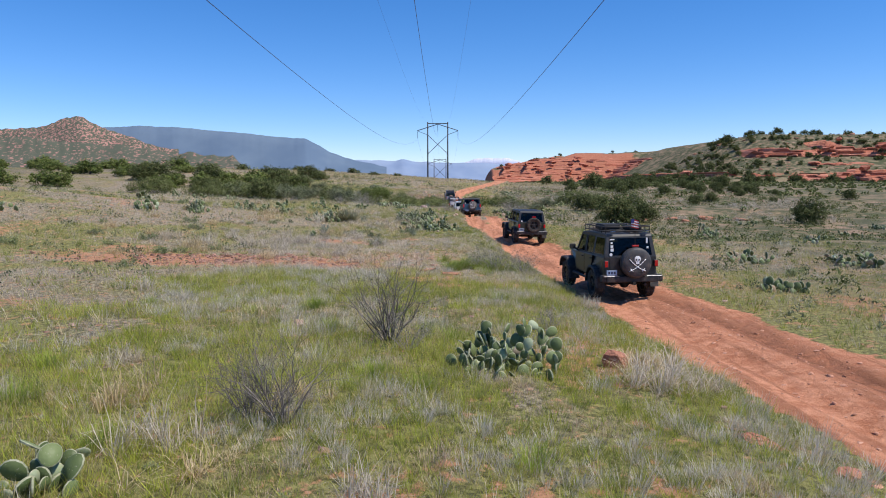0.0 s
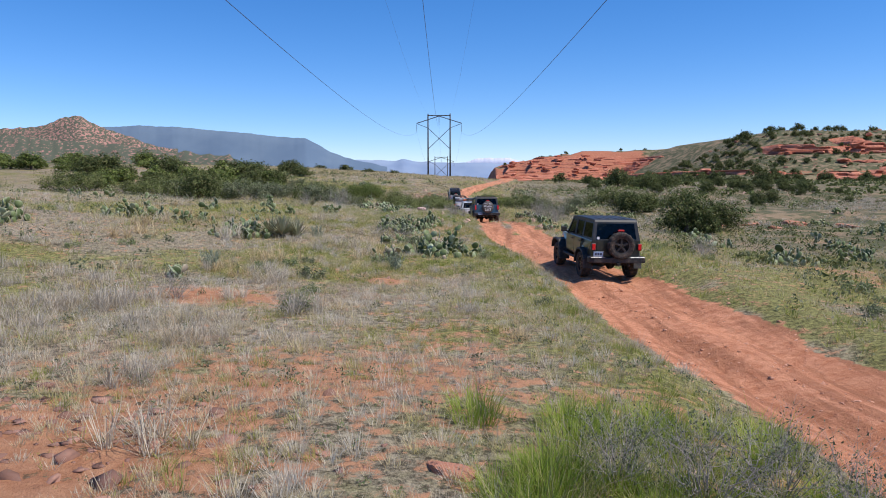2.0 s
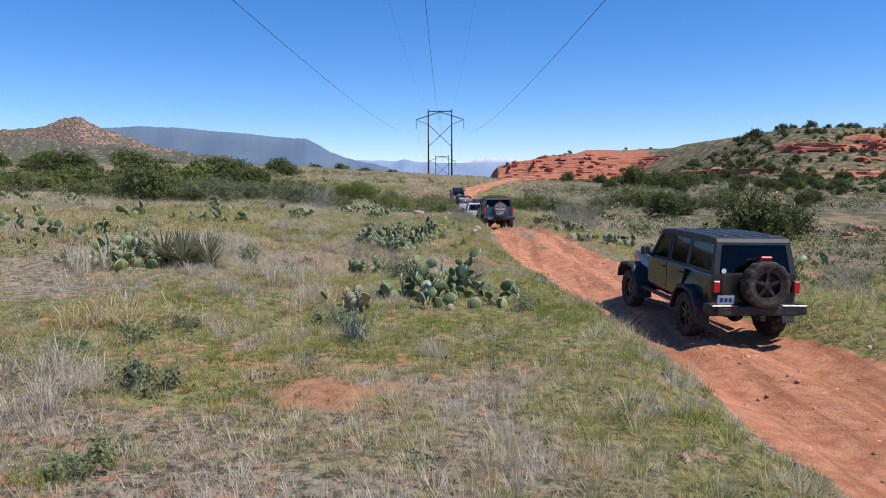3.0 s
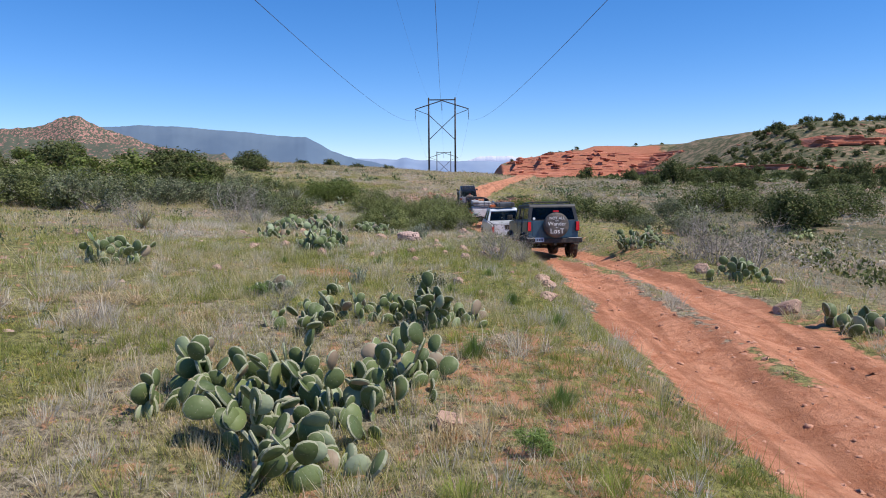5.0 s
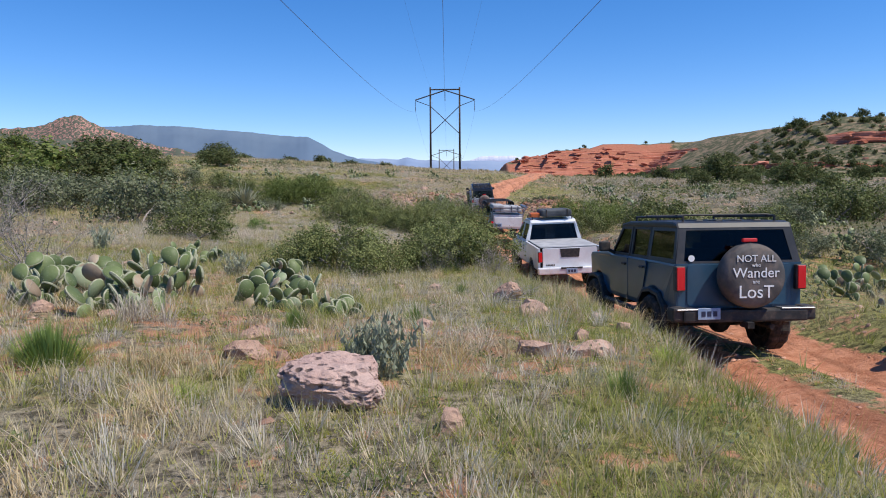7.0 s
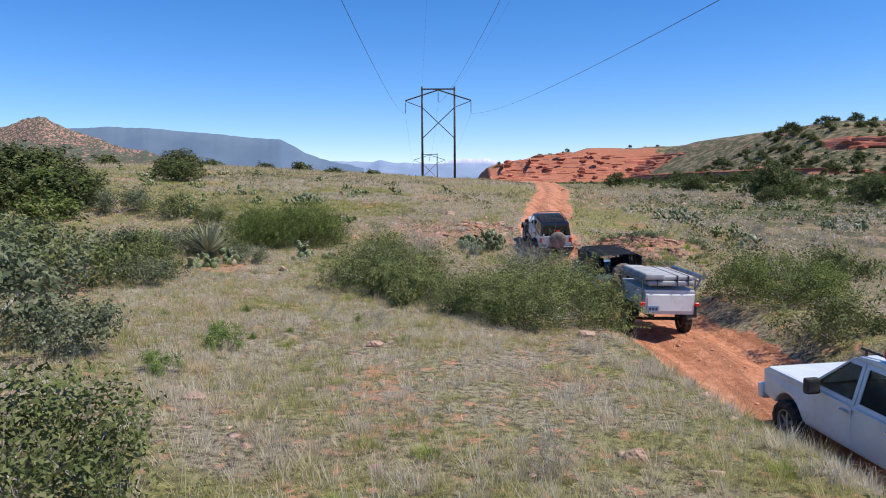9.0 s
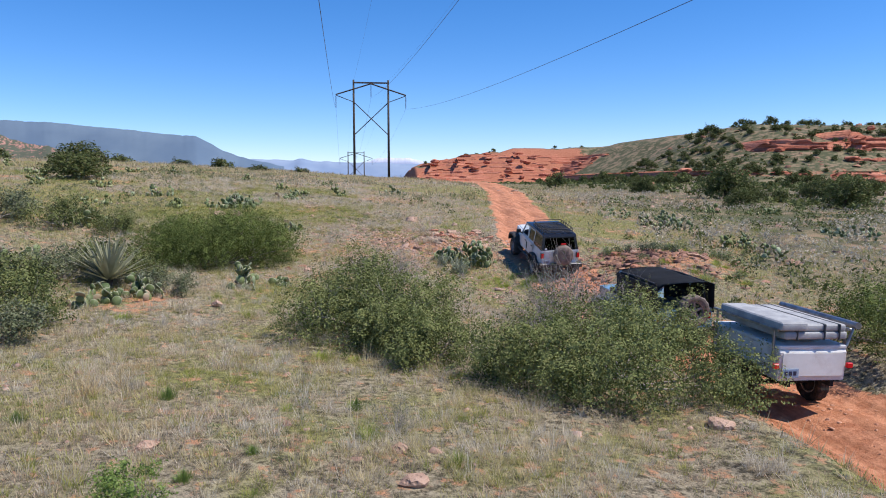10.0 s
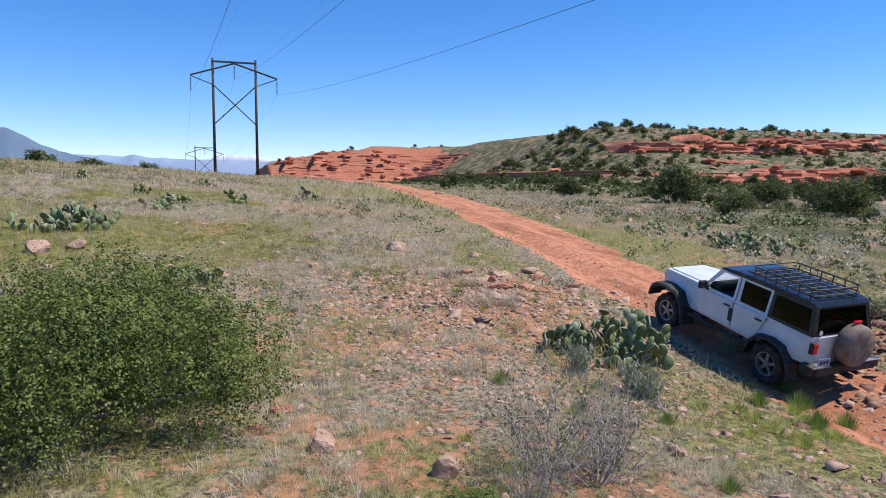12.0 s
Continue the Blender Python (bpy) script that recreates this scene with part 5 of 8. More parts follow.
# ---- the small sky-blue open car with a black canvas top ----
def open_car(m):
    car = thing("open_off_road_car", m, "old sky-blue open off-road car with black canvas top", "car", "convoy")
    W, R, wb = 0.72, 0.39, 2.37
    prof = [(-0.72, 0.62)] + arch(0, R, 0.47, 0.64) + [(0.55, 0.60), (wb - 0.55, 0.60)] + arch(wb, R, 0.47, 0.64) + [(2.95, 0.66), (2.95, 1.06), (1.75, 1.15), (1.62, 1.14), (1.50, 0.92), (0.72, 0.92), (0.55, 1.12), (-0.72, 1.12)]
    bm = bmesh.new()
    prism(bm, prof, W, lambda y, z: 1 - 0.25 * max(0, (y - 1.7) / 1.25), bevel=0.03)
    part("body", bm, M["paint_sky"], car)
    for s in (-1, 1):
        for cy in (0, wb):
            bm = bmesh.new()
            line = [(-0.52, 0.05), (-0.42, 0.38), (-0.2, 0.47), (0.25, 0.47), (0.45, 0.34), (0.52, 0.1)]
            a = [[bm.verts.new((s * x, cy + u, R + v)) for u, v in line] for x in (W - 0.22, W + 0.12)]
            for j in range(len(line) - 1):
                bm.faces.new((a[0][j], a[0][j + 1], a[1][j + 1], a[1][j]))
            bmesh.ops.solidify(bm, geom=bm.faces[:], thickness=0.03)
            part("fender_flare", bm, M["paint_sky"] if cy else M["plastic"], car)
            wheel(car, s * 0.70, cy, R, s, R, 0.125, "rim_silver", 5)
        bm = bmesh.new()
        for a, b in (((-0.62, 1.1), (-0.5, 1.72)), ((-0.5, 1.72), (0.55, 1.74)), ((0.55, 1.74), (0.6, 1.1)), ((0.55, 1.74), (1.35, 1.70))):
            bar(bm, (s * 0.6, a[0], a[1]), (s * 0.6, b[0], b[1]), 0.028, 8)
        part("roll_bar", bm, M["plastic"], car)
        bm = bmesh.new()
        box(bm, s * 0.34, 0.72, 0.9, 0.45, 0.45, 0.15, bevel=0.05, seg=2)
        box(bm, s * 0.34, 0.45, 1.2, 0.45, 0.13, 0.6, bevel=0.05, seg=2)
        part("seat", bm, M["canvas"], car)
        bm = bmesh.new()
        box(bm, s * 0.62, -0.735, 0.95, 0.11, 0.05, 0.14, bevel=0.01)
        part("tail_lamp", bm, M["red_lens"], car)
        bm = bmesh.new()
        box(bm, s * 0.85, 1.35, 1.25, 0.14, 0.06, 0.17, bevel=0.02)
        bar(bm, (s * 0.72, 1.45, 1.15), (s * 0.82, 1.36, 1.25), 0.012, 6)
        part("wing_mirror", bm, M["plastic"], car)
        bm = bmesh.new()
        bmesh.ops.create_uvsphere(bm, u_segments=12, v_segments=8, radius=0.085, matrix=pose(s * 0.36, 2.94, 0.9))
        part("headlamp", bm, M["glass_clear"], car, soft=True)
    bm = bmesh.new()
    up = lambda u, v, w: (u, 1.62 - 0.22 * v - w, 1.13 + 0.60 * v)
    ring(bm, [(-0.68, 0), (0.68, 0), (0.64, 1), (-0.64, 1)], [(-0.62, 0.08), (0.62, 0.08), (0.58, 0.92), (-0.58, 0.92)], 0.04, up)
    wf = part("windscreen_frame", bm, M["paint_sky"], car)
    bm = bmesh.new()
    slab(bm, [(-0.62, 0.08), (0.62, 0.08), (0.58, 0.92), (-0.58, 0.92)], 0.006, lambda u, v, w: up(u, v, w + 0.015))
    part("windscreen_pane", bm, M["glass_clear"], wf)
    # canvas top, sagging between its bows
    bm = bmesh.new()
    xs, ys = np.linspace(-0.72, 0.72, 9), np.linspace(-0.82, 1.48, 14)
    vs = [[bm.verts.new((x, y, 1.775 - 0.05 * abs(x / 0.72) ** 3 - 0.018 * math.sin((y + 0.82) / 2.3 * math.pi * 3) ** 2 - (0.10 if abs(x) > 0.71 else 0))) for x in xs] for y in ys]
    for i in range(len(ys) - 1):
        for j in range(len(xs) - 1):
            bm.faces.new((vs[i][j], vs[i][j + 1], vs[i + 1][j + 1], vs[i + 1][j]))
    bmesh.ops.solidify(bm, geom=bm.faces[:], thickness=0.03)
    part("canvas_top", bm, M["canvas"], car, soft=True)
    for s in (-1, 1):                                          # rolled-down side curtains with smoky windows
        at = lambda u, v, w: (s * (0.715 - 0.012 * w / 0.012), u, v)
        ring(bm := bmesh.new(), [(-0.8, 1.02), (1.40, 1.10), (1.40, 1.70), (-0.8, 1.70)], [(-0.55, 1.16), (0.42, 1.19), (0.42, 1.60), (-0.55, 1.60)], 0.012, at)
        curtain = part("side_curtain", bm, M["canvas"], car, "black canvas side curtain")
        slab(bm := bmesh.new(), [(-0.55, 1.16), (0.42, 1.19), (0.42, 1.60), (-0.55, 1.60)], 0.004, at)
        part("curtain_window", bm, M["glass"], curtain)
    bm = bmesh.new()
    box(bm, 0, -0.82, 0.62, 1.4, 0.12, 0.14, bevel=0.02)
    part("rear_bumper", bm, M["plastic"], car)
    bm = bmesh.new()
    box(bm, 0, 3.05, 0.66, 1.3, 0.12, 0.15, bevel=0.02)
    part("front_bumper", bm, M["plastic"], car)
    bm = bmesh.new()
    for s in (-1, 1):
        box(bm, s * 0.36, 1.1, 0.52, 0.08, 3.6, 0.12)
    for cy in (0, wb):
        bar(bm, (-0.65, cy, R), (0.65, cy, R), 0.05, 8)
    part("chassis", bm, M["under"], car)
    w = spare_wheel(car, 0.1, -0.93, 1.14, 0.37, "bare", "rim_silver")
    for c in w.children:
        if c.name.startswith("tyre"):
            c.data = c.data.copy()
            c.data.materials[0] = M["cover_dusty"]
            c["label"] = "tyre caked with pale dust"
    bm = bmesh.new()
    for k in range(3):
        box(bm, -0.3 + 0.3 * k, -0.2, 1.15, 0.26, 0.5, 0.28, bevel=0.04)
    part("cargo_box", bm, M["tent_dark"], car)
    return car


open_car(stand(3.45, 85.45, 3, 2.37))

# ---- plants ----
M["grass_green"] = foliage("green_grass", (0.25, 0.25, 0.045), (0.58, 0.54, 0.14), (0.50, 0.41, 0.21), 0.75, 0.45, 0.5, 0.15)
M["grass_mat"] = foliage("matted_grass", (0.24, 0.215, 0.045), (0.56, 0.48, 0.16), (0.50, 0.40, 0.21), 0.75, 0.4, 1.3, 0.15)
M["grass_dry"] = foliage("straw_grass", (0.46, 0.34, 0.18), (0.74, 0.60, 0.38), (0.40, 0.29, 0.15), 0.7, 0.4, 0.5)
M["grass_grey"] = foliage("grey_dry_grass", (0.40, 0.34, 0.25), (0.68, 0.60, 0.47), (0.46, 0.35, 0.22), 0.7, 0.35, 0.5)
M["herb"] = foliage("low_green_herb", (0.13, 0.17, 0.06), (0.27, 0.31, 0.13), (0.30, 0.31, 0.18), 0.6, 0.3, 0.7)
M["oak_leaf"] = foliage("scrub_oak_leaf", (0.075, 0.095, 0.03), (0.20, 0.22, 0.078), (0.21, 0.215, 0.095), 0.7, 0.18, 1.4, 0.12, 0.3)
M["oak_grey"] = foliage("grey_green_leaf", (0.10, 0.12, 0.06), (0.225, 0.245, 0.14), (0.23, 0.23, 0.145), 0.75, 0.2, 1.4, 0.12, 0.3)
M["juniper"] = foliage("juniper_spray", (0.045, 0.062, 0.02), (0.145, 0.17, 0.06), (0.18, 0.175, 0.08), 0.75, 0.28, 0.3, 0.12)
M["hedge_leaf"] = foliage("hedge_oak_leaf", (0.06, 0.085, 0.02), (0.20, 0.245, 0.065), (0.20, 0.225, 0.07), 0.7, 0.14, 1.6, 0.12, 0.25)
M["grass_lush"] = foliage("lush_green_grass", (0.30, 0.34, 0.04), (0.62, 0.64, 0.115), (0.62, 0.48, 0.22), 0.75, 0.5, 0.7, 0.15)
M["grass_tall"] = foliage("tall_green_grass", (0.17, 0.24, 0.03), (0.42, 0.50, 0.095), (0.46, 0.41, 0.18), 0.75, 0.4, 0.7, 0.15)
M["grass_silver"] = foliage("silvery_dead_grass", (0.42, 0.37, 0.28), (0.76, 0.69, 0.57), (0.46, 0.40, 0.30), 0.7, 0.35, 1.2, 0.2)
M["grass_tan"] = foliage("tan_dead_thatch", (0.36, 0.235, 0.15), (0.72, 0.55, 0.40), (0.52, 0.44, 0.33), 0.8, 0.3, 1.6, 0.15)
M["grass_pale"] = foliage("bleached_grass", (0.40, 0.35, 0.28), (0.66, 0.59, 0.49), (0.46, 0.38, 0.28), 0.7, 0.35, 0.5)
M["oak_pale"] = foliage("pale_scrub_oak_leaf", (0.095, 0.12, 0.038), (0.285, 0.31, 0.115), (0.27, 0.275, 0.115), 0.75, 0.2, 1.6, 0.1, 0.25)
M["belt_leaf"] = foliage("belt_tree_leaf", (0.07, 0.10, 0.022), (0.215, 0.26, 0.072), (0.21, 0.215, 0.085), 0.75, 0.3, 0.25, 0.12)
M["bright_leaf"] = foliage("fresh_green_leaf", (0.14, 0.21, 0.045), (0.28, 0.37, 0.10), None, 0.5, 0.35, 0.9)
M["yucca"] = foliage("yucca_blade", (0.20, 0.21, 0.11), (0.42, 0.40, 0.27), (0.33, 0.27, 0.16), 0.5, 0.15, 2.0)
M["twig"] = surface("grey_twig_bark", (0.25, 0.21, 0.19), (0.54, 0.475, 0.435), 9, 0.9, bump=0.2)
M["dark_twig"] = surface("dark_twig_bark", (0.11, 0.09, 0.075), (0.29, 0.25, 0.215), 9, 0.9, bump=0.2)
M["bark"] = surface("juniper_bark", (0.07, 0.05, 0.038), (0.15, 0.115, 0.09), 7, 0.95, bump=0.6)


def pad_material(name, dark, light):
    m, ns, ls, b = blank(name, 0.55, 0.0, 0.35)
    co = ns.new("ShaderNodeTexCoord").outputs["Object"]
    r = ns.new("ShaderNodeObjectInfo").outputs["Random"]
    big = fractal(ns, ls, co, 9, 4)
    k = maths(ns, ls, "ADD", maths(ns, ls, "MULTIPLY", r, 0.65), maths(ns, ls, "MULTIPLY", big, 0.4))
    c = mixed(ns, ls, k, dark, light)
    vor = ns.new("ShaderNodeTexVoronoi")
    vor.inputs["Scale"].default_value = 34
    ls.new(co, vor.inputs["Vector"])
    c = mixed(ns, ls, ramped(ns, ls, vor.outputs["Distance"], 0.15, 0.06), c, (0.36, 0.33, 0.23))
    c = mixed(ns, ls, ramped(ns, ls, fractal(ns, ls, co, 5, 6, 0.7), 0.62, 0.72), c, (0.30, 0.24, 0.14))
    ls.new(c, b.inputs["Base Color"])
    bumped(ns, ls, b, vor.outputs["Distance"], 0.25, 0.006)
    return m


M["pad"] = pad_material("prickly_pear_pad", (0.05, 0.075, 0.022), (0.19, 0.235, 0.09))
M["pad_pale"] = pad_material("prickly_pear_pale_pad", (0.21, 0.26, 0.13), (0.38, 0.42, 0.27))
M["pad_dead"] = pad_material("withered_pad", (0.24, 0.17, 0.11), (0.42, 0.33, 0.23))
M["pad_rim"] = surface("pad_spines", (0.26, 0.27, 0.16), (0.42, 0.41, 0.28), 20, 0.8, bump=0)


def spun(n, r):
    """n random unit vectors."""
    v = r.normal(size=(n, 3))
    return v / np.linalg.norm(v, axis=1, keepdims=True)


def leaf_cloud(at, r, length, width, up=0.0):
    """A pointed leaf at each point, turned at random."""
    n = len(at)
    a = spun(n, r) + np.array([0, 0, up])
    a /= np.linalg.norm(a, axis=1, keepdims=True)
    b = np.cross(a, spun(n, r))
    b /= np.linalg.norm(b, axis=1, keepdims=True) + 1e-9
    s = r.uniform(0.65, 1.35, (n, 1))
    v = np.stack([at - a * length * s / 2 - b * width * s * 0.55, at - a * length * s * 0.35 + b * width * s * 0.55, at + a * length * s / 2], 1)
    return v.reshape(-1, 3), np.arange(n * 3).reshape(-1, 3)


def sprig_leaves(r, L, n, leaf, wide, per=16, size=0.05, inner=0.32, quad=True):
    """Leaves in sprigs over the outside of the clumps L, and loose ones within: vertices, faces and a tone for each
    sprig, with inner shade painted into the loose leaves.
    """
    m = int(n * (1 - inner) / per)
    w = L[:, 3] ** 2
    k = r.choice(len(L), m, p=w / w.sum())
    d = spun(m, r) * np.array([1, 1, 0.85]) + np.array([0, 0, 0.22])
    d /= np.linalg.norm(d, axis=1, keepdims=True)
    c = L[k, :3] + d * L[k, 3:4] * r.uniform(0.74, 1.14, (m, 1))
    u = r.uniform(-1.2, 1.0, (m, per, 1))
    at = (c[:, None] + d[:, None] * u * size + r.normal(0, 0.55 * size, (m, per, 3))).reshape(-1, 3)
    out = np.repeat(d, per, 0)
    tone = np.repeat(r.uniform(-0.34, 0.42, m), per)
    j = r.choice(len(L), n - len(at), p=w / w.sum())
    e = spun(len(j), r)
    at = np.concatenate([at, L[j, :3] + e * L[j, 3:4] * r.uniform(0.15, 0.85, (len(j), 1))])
    # The loose inner leaves are painted darker to stand for shade inside the crown.
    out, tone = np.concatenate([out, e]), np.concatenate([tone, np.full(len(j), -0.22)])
    at[:, 2] = np.maximum(at[:, 2], 0.02)
    f = out + np.array([0, 0, 0.35]) + 0.9 * spun(n, r)
    f /= np.linalg.norm(f, axis=1, keepdims=True)
    a = np.cross(f, spun(n, r))
    a /= np.linalg.norm(a, axis=1, keepdims=True) + 1e-9
    b = np.cross(f, a)
    s = r.uniform(0.65, 1.3, (n, 1))
    if quad:
        V = np.stack([at - a * leaf * s / 2, at + b * wide * s / 2, at + a * leaf * s / 2, at - b * wide * s / 2], 1)
    else:
        V = np.stack([at - a * leaf * s / 2 - b * wide * s * 0.55, at - a * leaf * s * 0.35 + b * wide * s * 0.55, at + a * leaf * s / 2], 1)
    q = V.shape[1]
    return V.reshape(-1, 3), np.arange(n * q).reshape(-1, q), np.repeat(tone, q)


def lumps(r, n, w, h, lift):
    """Centres and radii of the clumps that fill a low dome."""
    out = []
    for _ in range(n):
        a, q = r.uniform(0, 2 * math.pi), math.sqrt(r.uniform(0, 1))
        x, y = q * w * 0.41 * math.cos(a), q * w * 0.41 * math.sin(a)
        top = h * (1 - 0.38 * q ** 3) * r.uniform(0.66, 1.06)
        rad = r.uniform(0.11, 0.21) * min(w, h * 2.2)
        out.append((x, y, r.uniform(lift * h + rad * 0.4, max(lift * h + rad * 0.4 + 0.01, top - rad * 0.7)) if r.random() < 0.5 else max(top - rad * 0.75, lift * h), rad))
    return np.array(out)


def crown_points(r, L, n, share=12, far=1.22):
    """Points in the outer shell of the clumps, thicker towards the light."""
    w = L[:, 3] ** 2
    k = r.choice(len(L), n, p=w / w.sum())
    d = spun(n, r)
    d[:, 2] *= 0.85
    rad = L[k, 3:4] * r.uniform(0.4, 1.02, (n, 1)) ** 0.55
    p = L[k, :3] + d * rad
    m = n // share                                                   # leafy shoots that stand out of the clumps
    ways = spun(len(L) * 5, r)
    ways[:, 2] = np.abs(ways[:, 2]) * 1.2 + 0.15
    j = r.integers(0, len(ways), m)
    u = r.uniform(0.75, far, (m, 1))
    p[:m] = L[j // 5, :3] + ways[j] * L[j // 5, 3:4] * u + r.normal(0, 0.055, (m, 3)) * L[j // 5, 3:4]
    p[:, 2] = np.maximum(p[:, 2], 0.03)
    return p


def rods(segs, sides=3):
    """Tapered twigs from rows of (ax, ay, az, bx, by, bz, ra, rb)."""
    S = np.array(segs)
    a, b = S[:, :3], S[:, 3:6]
    d = b - a
    d /= np.linalg.norm(d, axis=1, keepdims=True) + 1e-9
    u = np.cross(d, np.where(np.abs(d[:, 2:3]) > 0.9, [[1.0, 0, 0]], [[0, 0, 1.0]]))
    u /= np.linalg.norm(u, axis=1, keepdims=True) + 1e-9
    v = np.cross(d, u)
    n = len(S)
    V = np.zeros((n, 2 * sides, 3))
    for k in range(sides):
        o = math.cos(2 * math.pi * k / sides) * u + math.sin(2 * math.pi * k / sides) * v
        V[:, k], V[:, sides + k] = a + o * S[:, 6:7], b + o * S[:, 7:8]
    base = np.arange(n)[:, None] * 2 * sides
    F = np.concatenate([base + np.array([k, (k + 1) % sides, sides + (k + 1) % sides, sides + k]) for k in range(sides)])
    return V.reshape(-1, 3), F


def twigs(r, stems, length, r0, levels, spread, fork=3):
    segs = []

    def grow(p, d, ln, rad, lev):
        q = p
        steps_ = 3 if lev > 0 else 2
        for _ in range(steps_):
            d = d + r.normal(0, 0.17, 3)
            d /= np.linalg.norm(d)
            e = q + d * ln / steps_
            segs.append((*q, *e, rad, rad * 0.8))
            q, rad = e, rad * 0.8
            if lev > 0 and r.random() < 0.8:
                grow(q, d + r.normal(0, 0.55, 3), ln * r.uniform(0.45, 0.7), rad * 0.7, lev - 1)
        if lev > 0:
            for _ in range(fork - 1):
                grow(q, d + r.normal(0, 0.5, 3), ln * r.uniform(0.4, 0.65), rad * 0.7, lev - 1)

    for _ in range(stems):
        a, t = r.uniform(0, 2 * math.pi), r.uniform(0.1, spread)
        d = np.array([math.cos(a) * t, math.sin(a) * t, 1.0])
        grow(np.array([0.05 * math.cos(a), 0.05 * math.sin(a), -0.03]), d / np.linalg.norm(d), length * r.uniform(0.6, 1.0), r0, levels)
    return segs


_plant = {}


def shrub(kind, variant, w, h, leaves, leaf, mat, stems=7, lump_n=16, lift=0.12, near=False):
    """Meshes of a leafy bush: stems and foliage, made once per variant."""
    key = (kind, variant)
    if key not in _plant:
        r = np.random.default_rng(100 + 17 * variant + len(kind))
        L = lumps(r, lump_n, w, h, lift)
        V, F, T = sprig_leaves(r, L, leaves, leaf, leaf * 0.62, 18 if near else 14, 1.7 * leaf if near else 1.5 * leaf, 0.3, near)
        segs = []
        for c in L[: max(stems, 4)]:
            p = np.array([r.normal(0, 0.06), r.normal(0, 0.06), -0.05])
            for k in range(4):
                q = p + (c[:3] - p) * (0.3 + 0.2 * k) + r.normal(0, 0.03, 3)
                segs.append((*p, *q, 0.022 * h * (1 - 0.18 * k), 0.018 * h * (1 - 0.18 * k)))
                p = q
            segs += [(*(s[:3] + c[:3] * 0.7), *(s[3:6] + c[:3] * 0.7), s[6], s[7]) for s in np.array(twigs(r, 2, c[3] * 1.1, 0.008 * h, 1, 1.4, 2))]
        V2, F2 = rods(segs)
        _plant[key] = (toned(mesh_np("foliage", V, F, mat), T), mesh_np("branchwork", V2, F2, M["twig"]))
    return _plant[key]


def plant_thing(name, meshes, m, label, category, group="", names=("foliage", "branchwork")):
    t = thing(name, m, label, category, group)
    for me, nm in zip(meshes, names):
        o = new(nm, me)
        o.parent = t
    return t


def spot(x, y, turn=0.0, s=1.0, sink=0.03, sz=None):
    return Matrix.LocRotScale((x, y, height1(x, y) - sink), Euler((0, 0, radians(turn))), (s, s, sz or s))


# leafy scrub oak, the large ones by the track
for k, (x, y, w, h, n, sy) in enumerate(((0.5, 81.2, 5.9, 1.75, 36000, 0.74), (-3.75, 84.6, 4.4, 1.75, 28000, 0.85), (-8.65, 93.2, 6.1, 1.92, 58000, 0.7), (7.4, 82.4, 4.6, 1.5, 16000, 0.9), (-1.1, 64.7, 3.3, 1.05, 14000, 0.8), (1.5, 66.0, 2.8, 1.1, 11000, 0.9), (-3.0, 82.8, 2.4, 1.0, 9000, 0.85))):
    ms = shrub("oak_near", k, w, h, int(n * (2.5 if k == 2 else 2.0)), 0.041 if k == 2 else 0.047, M["hedge_leaf" if k in (2, 3) else "oak_pale"], 12, int(9 * w), 0.0, True)
    plant_thing("scrub_oak", ms, spot(x, y) @ Matrix.Diagonal((1, sy, 1, 1)), "dense green scrub oak bush beside the dirt track", "bush", "scrub oaks")
for k, (x, y, s, v) in enumerate(((6.5, 78.3, 0.75, 0), (-8.7, 75.0, 0.75, 1), (1.25, 66.9, 0.85, 0), (-10.9, 76.2, 1.5, 1), (9.2, 77.6, 1.2, 0), (-12.9, 81.5, 1.5, 2), (-16.0, 77.5, 1.35, 1), (19.5, 84.5, 1.6, 2), (22.5, 86.0, 1.4, 0),
                                  (-19.0, 70.0, 1.3, 0), (-22.5, 73.5, 1.4, 2), (12.5, 68.0, 0.8, 1), (10.5, 71.5, 0.9, 2), (15.5, 80.0, 1.0, 1), (26.0, 79.0, 1.5, 2), (-6.0, 69.5, 0.8, 2), (11.0, 86.5, 0.9, 0), (-15.4, 98.2, 0.9, 0), (-18.0, 98.6, 1.0, 1), (-13.2, 97.6, 0.7, 2), (-8.9, 88.0, 0.5, 1), (-11.7, 88.6, 0.7, 1), (-13.0, 87.2, 0.8, 1), (-9.9, 89.4, 0.5, 0), (-11.2, 90.6, 0.8, 0), (-13.5, 84.5, 0.9, 1), (-11.0, 84.2, 0.8, 2), (-12.4, 86.6, 0.85, 0), (-10.6, 82.9, 0.6, 1), (-15.6, 84.2, 1.1, 1), (-17.8, 85.0, 1.1, 1), (-20.3, 84.4, 1.2, 1))):
    ms = shrub("oak_mid", v, 3.0, 1.35, 5200, 0.085, M["oak_leaf"] if v != 1 else M["oak_grey"], 7, 18)
    plant_thing("scrub_oak", ms, spot(x, y, k * 67, s), "rounded grey-green scrub oak bush in the meadow", "bush", "scrub oaks")
for k, (x, y, s) in enumerate(((-6.1, 76.1, 0.62), (-6.6, 74.1, 0.46), (2.6, 40.9, 0.3), (-4.6, 90.2, 0.42), (-1.2, 46.2, 0.3))):
    ms = shrub("fresh", 0, 1.6, 0.95, 3800, 0.05, M["bright_leaf"], 6, 12, 0.05)
    plant_thing("green_shrub", ms, spot(x, y, k * 50, s), "small fresh green leafy shrub in the grass", "bush", "green shrubs")

